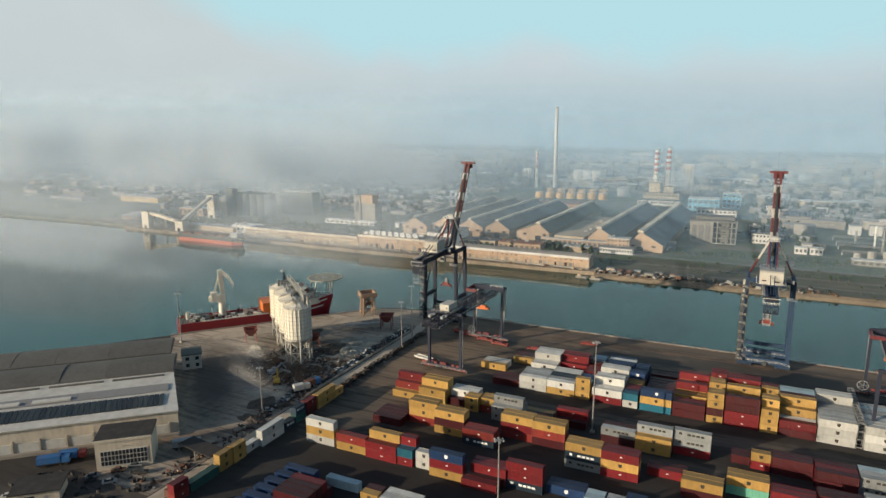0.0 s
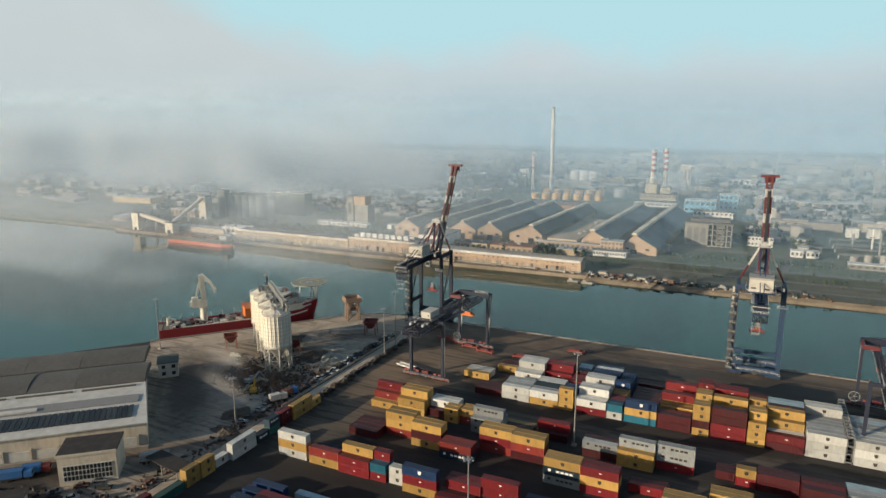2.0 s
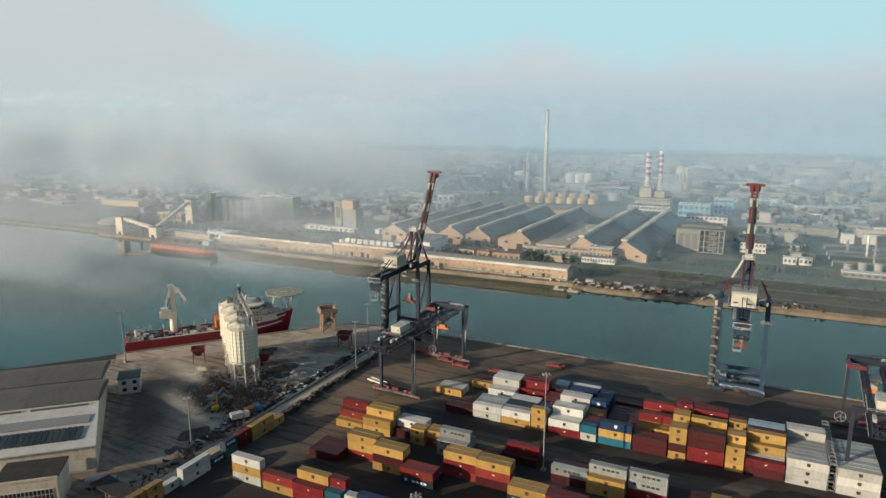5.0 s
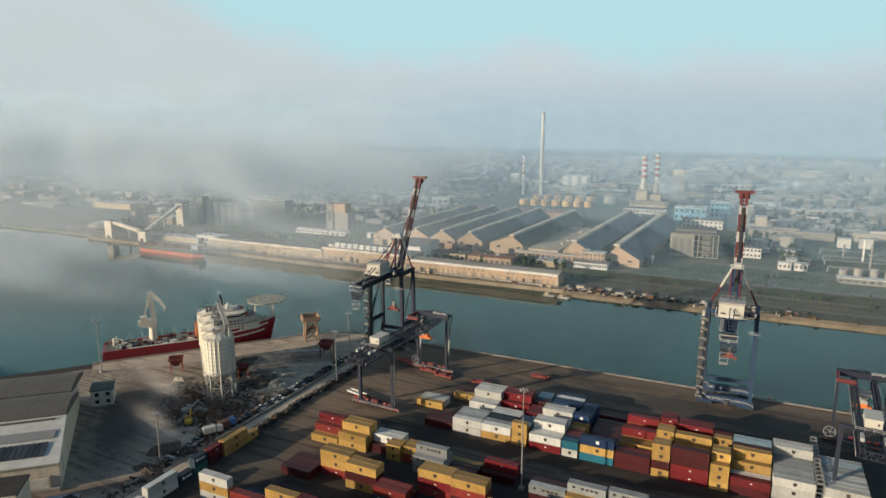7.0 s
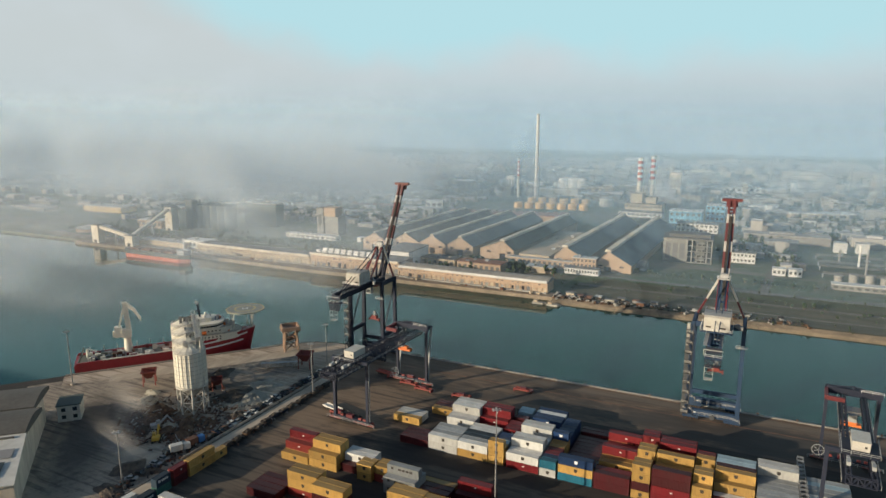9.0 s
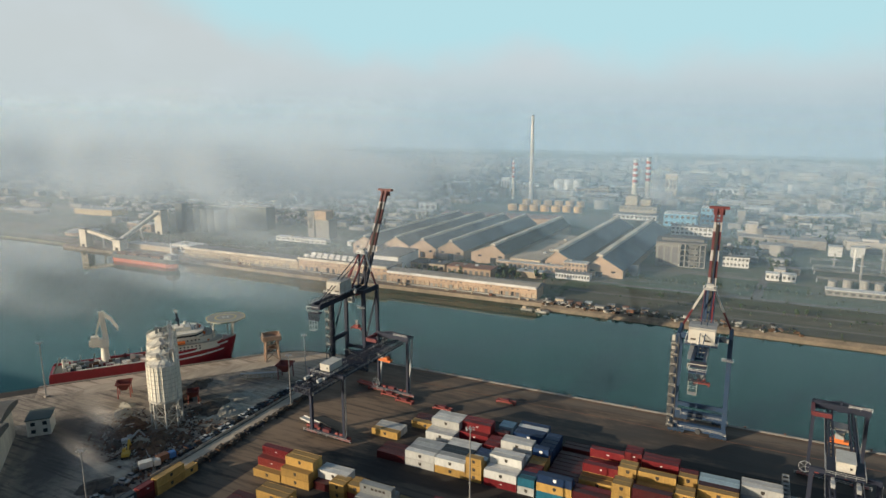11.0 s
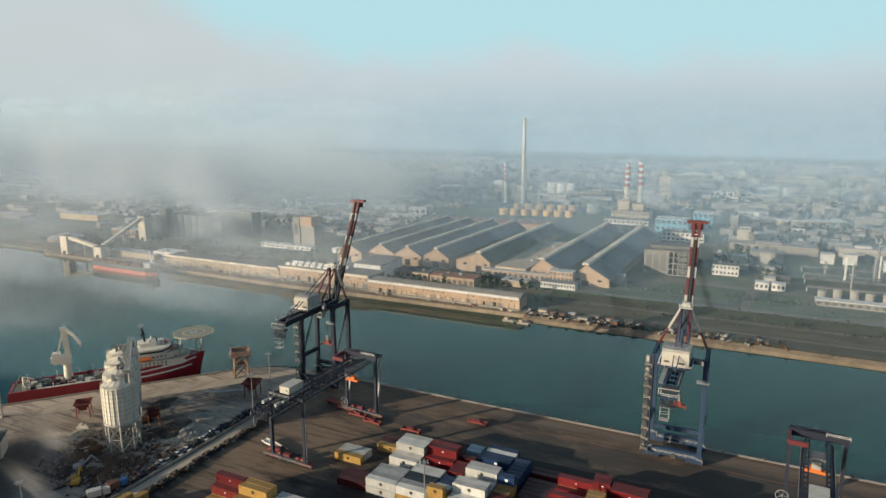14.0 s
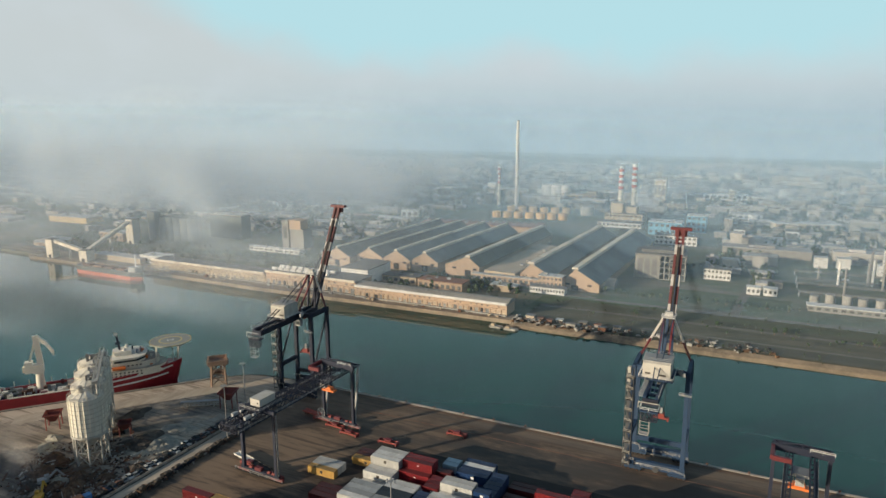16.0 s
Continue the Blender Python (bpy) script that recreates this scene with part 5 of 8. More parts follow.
# ---- offshore supply ship at the old quay ----
M_HULL = mat("red_ship_hull", (0.27, 0.014, 0.022), 0.4, grain=0.6, stain=0.2, vary=0.03, dirt=(0.2, 0.02, 0.03), dirt_amount=0.4)
M_DECK = mat("green_grey_ship_deck", (0.12, 0.13, 0.11), 0.75, stain=0.4, vary=0.1)
M_BRIDGE = mat("cream_ship_paint", (0.70, 0.66, 0.56), 0.5, stain=0.4, vary=0.03, dirt=(0.45, 0.4, 0.3), dirt_amount=0.35)
M_HELI = mat("helideck_grey", (0.26, 0.27, 0.24), 0.8, stain=0.4, vary=0.02)
SHIP = pose(-269.2, 233.7, WATER_Z, 0, 0, 50.2) @ Matrix.Diagonal((1.0, 1.0, 0.87, 1.0))
ship = thing("supply_ship", "red offshore supply ship with cream bridge, white deck crane and helideck", "ship", "", SHIP)
HB = 7.8


def hull_half(s):
    """Half breadth at deck and waterline, and deck height, along the ship (0 stern, 1 bow)."""
    deck = HB * (1 if s < 0.68 else max(0.0, 1 - ((s - 0.68) / 0.32) ** 2.4))
    line = HB * 0.97 * (1 if s < 0.6 else max(0.0, 1 - ((s - 0.6) / 0.36) ** 1.8) if s < 0.96 else 0.0)
    top = 7.2 if s < 0.55 else 7.2 + 3.6 * min(1, (s - 0.55) / 0.03) + 3.4 * max(0, (s - 0.6) / 0.4)
    return deck, line, top


SX0, SX1 = 4.0, 88.0
secs = [0, 0.02, 0.2, 0.4, 0.545, 0.55, 0.585, 0.64, 0.7, 0.76, 0.82, 0.88, 0.93, 0.97, 1.0]
hv, hf = [], []
for s in secs:
    d, l, tz = hull_half(s)
    x = SX0 + (SX1 - SX0) * s
    xl = x - (3.0 * max(0, (s - 0.8) / 0.2))
    hv += [(xl, -l, -1.0), (xl, -l, 1.2), (x, -max(d, 0.05), tz), (x, max(d, 0.05), tz), (xl, l, 1.2), (xl, l, -1.0)]
for i in range(len(secs) - 1):
    a, b = 6 * i, 6 * i + 6
    hf += [(a + k, b + k, b + k + 1, a + k + 1) for k in range(5)]
hf += [(0, 1, 2, 3, 4, 5), tuple(6 * (len(secs) - 1) + k for k in (5, 4, 3, 2, 1, 0))]
part("hull", MB().add(hv, hf), M_HULL, ship, "red hull")
# white sheer stripes along the bow
for z0, z1, s0, s1 in ((0.80, 0.89, 0.60, 0.95), (0.50, 0.59, 0.58, 0.93)):
    mb = MB()
    pts = []
    for i in range(41):
        s = s0 + (s1 - s0) * i / 40
        d, l, tz = hull_half(s)
        x = SX0 + (SX1 - SX0) * s
        xl = x - 3.0 * max(0, (s - 0.8) / 0.2)
        for f in (z0, z1):
            pts.append((xl + (x - xl) * f, -(l + (d - l) * f) - 0.3, 1.2 + (tz - 1.2) * f))
    mb.add(pts, [(2 * i, 2 * i + 2, 2 * i + 3, 2 * i + 1) for i in range(40)])
    part("stripe", mb, M_PALE, ship, "white stripe")
part("deck", MB().box(SX0 + 1, 49.5, -HB + 0.9, HB - 0.9, 6.4, 7.25), M_DECK, ship, "green-grey working deck")
part("bulwark", MB().box(SX0 + 0.5, 50, -HB, -HB + 0.8, 7.2, 8.4).box(SX0 + 0.5, 50, HB - 0.8, HB, 7.2, 8.4), M_HULL, ship)
part("bulwark_rail", MB().box(SX0 + 12, 50, -HB - 0.02, -HB + 0.9, 8.4, 8.75), M_BRIDGE, ship, "cream rail")
rs = random.Random(9)
for i in range(80):
    x, y = rs.uniform(8, 48), rs.uniform(-7.0, 5.5)
    a, b, h = rs.uniform(0.8, 3.2), rs.uniform(0.8, 2.2), rs.uniform(0.6, 2.8)
    if abs(x - 27) > 3.6 or abs(y - 4) > 3.6:
        part("deck_gear", MB().box(x, x + a, y, y + b, 7.25, 7.25 + h), rs.choice([M_DECK, M_WHITE, M_GREYST, M_RED, M_NAVY, M_RUST, M_BRIDGE, M_LEG]), ship)
part("stern_frame", MB().beam((SX0 + 1.5, -6, 7.2), (SX0 + 3.5, -6, 12), 0.5).beam((SX0 + 1.5, 6, 7.2), (SX0 + 3.5, 6, 12), 0.5).beam((SX0 + 3.5, -6, 12), (SX0 + 3.5, 6, 12), 0.5), M_DECK, ship)
# deck crane
part("crane_pedestal", MB().tube((27, 4, 7.2), (27, 4, 16.0), 2.0, 1.6, n=18), M_BRIDGE, ship)
cb = part("crane_body", MB().box(24.8, 29.0, 2.0, 6.0, 16.0, 20.6).box(21.6, 24.8, 2.3, 5.7, 16.4, 22.4).box(20.6, 21.6, 2.8, 5.2, 17.0, 20.0), M_BRIDGE, ship, "white deck crane")
part("jib", MB().beam((28, 4, 19.5), (27.0, 4, 36.0), 1.9, 2.4), M_BRIDGE, cb)
part("jib_tip", MB().beam((27.0, 4, 36.0), (31.0, 3.4, 31.5), 1.5, 1.7).beam((31.0, 3.4, 31.5), (33.6, 3, 26.2), 1.1, 1.2).beam((33.6, 3, 26.2), (33.5, 3, 24.6), 0.6), M_BRIDGE, cb)
part("ram", MB().beam((23.6, 4, 22), (26.6, 4, 33.5), 0.8), M_BRIDGE, cb)
part("small_crane", MB().tube((9, 3, 7.2), (9, 3, 12.0), 0.6, n=10).beam((9, 3, 12.0), (13.2, 2, 10.6), 0.5), M_BRIDGE, ship)
# superstructure
part("deckhouse", MB().box(47, 53, -6.5, 6.5, 7.2, 15.0), M_ORANGE, ship, "orange funnel casing")
part("house_lower", MB().prism([(55, -7.4), (72, -7.4), (77, -6.0), (80, -3.4), (81, 0), (80, 3.4), (77, 6.0), (72, 7.4), (55, 7.4)], 10.4, 14.6), M_BRIDGE, ship, "cream superstructure")
part("house_upper", MB().prism([(56.5, -6.4), (70, -6.4), (74.5, -5.0), (77, -2.8), (77.8, 0), (77, 2.8), (74.5, 5.0), (70, 6.4), (56.5, 6.4)], 14.6, 18.2), M_BRIDGE, ship, "cream superstructure")
for z in (11.4, 12.9, 16.2):
    for i in range(8):
        part("window", MB().box(56.6 + i * 1.8, 57.4 + i * 1.8, -7.46 if z < 14 else -6.46, -7.3 if z < 14 else -6.3, z, z + 0.7), M_GLASS, ship)
for z, g in ((14.6, 0.5), (18.2, 0.4)):
    part("deck_edge", MB().prism([(54.5, -7.4 - g), (72, -7.4 - g), (77.2, -6.0 - g), (80.4, -3.4), (81.5, 0), (80.4, 3.4), (77.2, 6.0 + g), (72, 7.4 + g), (54.5, 7.4 + g)] if z < 15 else
                                 [(56, -6.4 - g), (70, -6.4 - g), (74.7, -5.0 - g), (77.4, -2.8), (78.3, 0), (77.4, 2.8), (74.7, 5.0 + g), (70, 6.4 + g), (56, 6.4 + g)], z, z + 0.22), M_LEG, ship)
part("funnel", MB().tube((54.2, -3.4, 14.8), (53.6, -3.4, 21.5), 1.1, n=14).tube((54.2, 3.4, 14.8), (53.6, 3.4, 21.5), 1.1, n=14), M_BRIDGE, ship)
part("lifeboat", MB().extrude([(-8.2, 15.4), (-6.9, 15.4), (-6.7, 16.4), (-7.2, 17.1), (-7.9, 17.1), (-8.4, 16.4)], 57.5, 63.0), M_ORANGE, ship, "orange lifeboat")
part("bow_rail", rail_run([(81.5, -4.6, 13.6), (85, -2.6, 13.9), (87.6, 0, 14.2), (85, 2.6, 13.9), (81.5, 4.6, 13.6)], 1.1, 2.0, 0.06), M_WHITE, ship)
part("foremast", MB().beam((84.0, 0, 13.8), (84.0, 0, 21.0), 0.35), M_WHITE, ship)
part("mast_head", MB().beam((60.4, 0, 30.6), (59.6, 0, 34.0), 0.5).box(59.0, 60.8, -1.2, 1.2, 32.6, 32.9), M_WHITE, ship)
br = part("bridge", MB().prism([(58, -8.4), (68, -8.4), (71.5, -5), (72.5, 0), (71.5, 5), (68, 8.4), (58, 8.4)], 18.2, 21.4), M_BRIDGE, ship, "cream wheelhouse")
part("bridge_window", MB().prism([(58.6, -8.48), (68.05, -8.48), (71.6, -5.05), (72.6, 0), (71.6, 5.05), (68.05, 8.48), (58.6, 8.48)], 19.5, 20.5), M_GLASS, br)
part("bridge_roof", MB().prism([(57.5, -8.8), (68.3, -8.8), (72, -5.2), (73, 0), (72, 5.2), (68.3, 8.8), (57.5, 8.8)], 21.4, 21.7), M_BRIDGE, br)
part("monkey_island", MB().box(59, 66, -4, 4, 21.7, 24.0), M_BRIDGE, ship)
part("mast", MB().beam((61, 0, 24), (60.2, 0, 31.5), 0.9).box(59.4, 61.4, -2.2, 2.2, 27.5, 27.9).beam((60.2, -1.4, 28), (60.2, -1.4, 30.5), 0.25), M_NAVY, ship)
part("radome", MB().tube((64, 2.4, 24), (64, 2.4, 25.6), 0.9, 0.6, n=12).tube((63, -2.4, 24), (63, -2.4, 25.4), 0.8, 0.5, n=12), M_WHITE, ship)
part("handrail", rail_run([(55.5, -7.3, 14.6), (72, -7.3, 14.6), (77, -5.9, 14.6), (80, -3.3, 14.6)], 1.1, 2.2, 0.05), M_WHITE, ship)
octo = [(83.4 + 10.2 * math.cos(math.pi / 8 + math.pi / 4 * i), 10.2 * math.sin(math.pi / 8 + math.pi / 4 * i)) for i in range(8)]
hd = part("helideck", MB().prism(octo, 25.0, 25.7), M_HELI, ship, "grey eight-sided helideck")
rings = MB()
for r0, r1 in ((4.7, 5.4), (9.2, 9.6)):
    pts = []
    for i in range(41):
        a = 2 * math.pi * i / 40
        pts += [(83.4 + r0 * math.cos(a), r0 * math.sin(a), 25.72), (83.4 + r1 * math.cos(a), r1 * math.sin(a), 25.72)]
    rings.add(pts, [(2 * i, 2 * i + 1, 2 * i + 3, 2 * i + 2) for i in range(40)])
part("landing_ring", rings, mat("yellow_deck_line", (0.62, 0.48, 0.2), 0.7, vary=0.02), hd, "yellow landing circle")
part("landing_letter", MB().box(82.0, 82.5, -1.3, 1.3, 25.71, 25.74).box(84.3, 84.8, -1.3, 1.3, 25.71, 25.74).box(82.5, 84.3, -0.25, 0.25, 25.71, 25.74), M_PALE, hd, "white letter H")
for sx, sy in ((77, -6), (77, 6), (87, -3), (87, 3)):
    part("strut", MB().beam((sx - 1, sy * 0.6, 14.4), (sx, sy, 25.0), 0.5), M_WHITE, ship)

for i in range(34):
    x, y, a, h = rs.uniform(54, 74), rs.uniform(-6.2, 5), rs.uniform(0.4, 1.8), rs.uniform(0.5, 2.6)
    z = 14.6 if y < -4.6 else 21.7 if 58 < x < 70 else 18.2
    part("deck_fitting", MB().box(x, x + a, y, y + a * 0.7, z, z + h), rs.choice([M_BRIDGE, M_WHITE, M_GREYST, M_ORANGE, M_NAVY]), ship)
for x in (10, 16, 22, 31, 37, 43):
    part("deck_post", MB().beam((x, -HB + 0.4, 8.4), (x, -HB + 0.4, 10.8), 0.3), M_BRIDGE, ship)
    part("deck_post", MB().beam((x, HB - 0.6, 8.4), (x, HB - 0.6, 11.5), 0.3), M_BRIDGE, ship)

# ---- the far shore: quay sheds ----
M_OCHRE = mat("ochre_render", (0.43, 0.315, 0.225), 0.85, grain=0.3, stain=0.06, vary=0.12, dirt=(0.30, 0.22, 0.14), dirt_amount=0.6, streak=0.4)
M_TAN = mat("tan_plaster", (0.44, 0.36, 0.26), 0.85, grain=0.3, stain=0.06, vary=0.15, dirt=(0.25, 0.2, 0.15), dirt_amount=0.6, streak=0.4)
M_SLATE = mat("dark_sheet_roof", (0.15, 0.14, 0.118), 0.75, grain=0.25, stain=0.03, vary=0.12, dirt=(0.045, 0.042, 0.037), dirt_amount=0.6)
M_PALEROOF = mat("pale_sheet_roof", (0.46, 0.45, 0.42), 0.6, grain=0.3, stain=0.05, vary=0.12, dirt=(0.28, 0.25, 0.22), dirt_amount=0.5)
M_DUSTROOF = mat("dusty_grey_roof", (0.27, 0.255, 0.225), 0.7, grain=0.3, stain=0.05, vary=0.15, dirt=(0.14, 0.125, 0.105), dirt_amount=0.5)
M_RIDGE = mat("dusty_ridge_sheet", (0.66, 0.58, 0.46), 0.7, grain=0.3, stain=0.05, vary=0.15, dirt=(0.30, 0.25, 0.19), dirt_amount=0.5)
M_GREYROOF = mat("grey_flat_roof", (0.16, 0.16, 0.155), 0.85, grain=0.3, stain=0.05, vary=0.2, dirt=(0.1, 0.095, 0.09), dirt_amount=0.5)
M_FARCONC = mat("far_concrete", (0.27, 0.26, 0.235), 0.85, grain=0.3, stain=0.06, vary=0.18, dirt=(0.2, 0.19, 0.17), dirt_amount=0.5)
M_FARWHITE = mat("far_white_wall", (0.60, 0.59, 0.56), 0.75, grain=0.3, stain=0.08, vary=0.12, dirt=(0.4, 0.38, 0.34), dirt_amount=0.4)
M_FARBLUE = mat("far_blue_cladding", (0.16, 0.36, 0.50), 0.6, grain=0.3, stain=0.08, vary=0.12)
M_BRICKRED = mat("brick_red_roof", (0.30, 0.15, 0.10), 0.85, grain=0.3, stain=0.06, vary=0.2, dirt=(0.18, 0.12, 0.1), dirt_amount=0.5)
M_TANKY = mat("ochre_tank_steel", (0.68, 0.44, 0.19), 0.6, grain=0.3, stain=0.1, vary=0.1)
M_FARWIN = mat("dusty_far_window", (0.10, 0.10, 0.095), 0.4, vary=0.4)
M_OPEN = mat("dark_opening", (0.02, 0.02, 0.02), 0.9, vary=0.1)

# pale shore wall and quay strip below the sheds
M_FARQUAY = mat("weathered_quay_stone", (0.25, 0.205, 0.155), 0.9, grain=0.4, stain=0.08, vary=0.05, dirt=(0.07, 0.06, 0.05), dirt_amount=0.6, streak=0.4)
structure("far_quay", MB().prism([(-94, 456.5), (-94, 468), (-640, 484), (-640, 470), (-430, 455), (-300, 452)], -4, 0.0), M_FARQUAY, "old concrete quay of the far shore", "quay")


def quay_shed(x0, x1, y0, depth, h, wall, roof, name_label, bays, rounded=True):
    c = thing("quay_shed", name_label, "shed", "sheds along the far quay", pose(x0, y0, 0))
    w = x1 - x0
    part("wall", MB().box(0, w, 0, depth, 0, h), wall, c)
    if rounded:
        prof = [(-0.8, h)] + [(-0.8 + (depth + 1.6) * i / 8, h + 2.6 * math.sin(math.pi * i / 8)) for i in range(1, 8)] + [(depth + 0.8, h)]
        part("roof", MB().extrude(prof, -0.5, w + 0.5), roof, c)
    else:
        part("roof", MB().box(-0.5, w + 0.5, -0.5, depth + 0.5, h, h + 0.6), roof, c)
    n = int(w / 7)
    for i in range(n):
        part("eaves_roll", MB().tube((w * i / n + 0.06, -0.9, h + 0.75), (w * (i + 1) / n - 0.06, -0.9, h + 0.75), 0.95 + 0.05 * (i % 2), n=8), M_RIDGE if not rounded else M_FARWHITE, c, "pale rolled eaves sheet")
    for i in range(bays + 1):
        part("pilaster", MB().box(w * i / bays - 0.25, w * i / bays + 0.25, -0.5, -0.01, 0, h * 0.58), wall, c)
    part("string_course", MB().box(0.1, w - 0.1, -0.6, -0.01, h * 0.58, h * 0.58 + 0.35), wall, c)
    part("plinth", MB().box(0.3, w - 0.3, -1.6, 0, 0, 0.9), M_FARCONC, c)
    rq = random.Random(int(w * 10))
    for i in range(bays):
        x = w * (i + 0.5) / bays
        half = w / bays * rq.uniform(0.18, 0.34)
        pick = rq.random()
        part("door", MB().box(x - half, x + half, -0.12, 0.0, 0.3, h * rq.uniform(0.36, 0.52)), M_OPEN if pick < 0.14 else M_GREYROOF if pick < 0.3 else M_TAN if pick < 0.7 else M_FARCONC, c)
        if rq.random() < 0.55:
            part("window", MB().box(x - w / bays * 0.16, x + w / bays * 0.16, -0.08, 0.0, h * 0.74, h * 0.86), M_FARWIN, c)
    for i in range(int(w / 9)):
        x = rq.uniform(1, w - 3)
        part("crate", MB().box(x, x + rq.uniform(0.8, 2.6), -5.0 + rq.uniform(0, 1.5), -3.0, 0, rq.uniform(0.6, 1.8)), rq.choice([M_RUST, M_FARCONC, M_TAN, M_GREYROOF]), c)
    return c


quay_shed(-217, -102, 463.0, 15, 7.2, M_OCHRE, M_DUSTROOF, "long ochre quay shed with a pale rounded roof", 30)
quay_shed(-300, -218, 464.5, 22, 9.4, M_OCHRE, M_GREYROOF, "tall ochre quay shed with a flat roof", 16, False)
quay_shed(-424, -301, 464.5, 16, 7.2, M_TAN, M_GREYROOF, "long tan quay shed on the far shore", 30, False)
annex = thing("quay_annex", "ochre annex with a pale flat wall beside the sheds", "building", "", pose(-246, 487.5, 0))
part("wall", MB().box(0, 24, 0, 34, 0, 13.0), M_FARWHITE, annex)
part("roof", MB().box(-0.4, 24.4, -0.4, 34.4, 13.0, 13.6), M_GREYROOF, annex)
for i in range(9):
    for k in range(2):
        tk = thing("roof_tank", "pale dusty tank bundle on the shed roof", "tank", "tank bundles on the shed roof", pose(-296 + i * 6.0 + 1.5 * k, 470.5 + k * 7.5, 10.0))
        part("shell", MB().tube((-2, 0, 1.3), (2.2, 0, 1.3), 1.3, n=10), M_FARWHITE, tk)
        part("cradle", MB().box(-1.6, -1.0, -0.9, 0.9, 0, 0.5).box(1.0, 1.6, -0.9, 0.9, 0, 0.5), M_FARCONC, tk)

# low blocks behind the quay
def plain_building(x, y, w, d, h, wall, roof, label, name="building", turn=0.0, floors=0, bays=0, group=""):
    c = thing(name, label, "building", group, pose(x, y, 0 if y < SHORE_Y else -0.4, 0, 0, turn))
    part("wall", MB().box(0, w, 0, d, 0, h), wall, c)
    part("roof", MB().box(-0.3, w + 0.3, -0.3, d + 0.3, h, h + 0.45), roof, c)
    rk = random.Random(int(abs(x) * 7 + y))
    for i in range(int(min(5, w * d / 160))):
        a, b = rk.uniform(0.1, 0.8) * w, rk.uniform(0.15, 0.75) * d
        part("roof_plant", MB().box(a, a + rk.uniform(1.2, 3.5), b, b + rk.uniform(1, 2.5), h + 0.45, h + 0.45 + rk.uniform(0.6, 2.2)), rk.choice([M_STEEL, M_GREYST, M_FARCONC]), c)
    for f in range(floors):
        for i in range(bays):
            a = w * (i + 0.22) / bays
            b = w * (i + 0.78) / bays
            z = h * (f + 0.35) / floors
            part("window", MB().box(a, b, -0.1, 0.02, z, z + h / floors * 0.42), M_FARWIN, c)
    return c


plain_building(-186, 500, 36, 14, 7.6, M_OCHRE, M_BRICKRED, "low ochre store with a reddish flat roof", floors=1, bays=8)
plain_building(-222, 508, 30, 12, 6.0, M_TAN, M_GREYROOF, "low tan store behind the quay sheds", floors=1, bays=6)
plain_building(-136, 520, 20, 9, 4.5, M_TAN, M_PALEROOF, "small tan store with a pale roof")
for i in range(6):
    tp = thing("tarpaulin_heap", "pale tarpaulin heap beside the store", "heap", "tarpaulin heaps", pose(-148 + 3.4 * i, 493 + (i % 3) * 2.4, -0.4))
    part("cover", MB().extrude([(-2, 0), (2, 0), (1.2, 1.6), (-1.2, 1.9)], -1.8, 1.8), M_FARWHITE, tp)


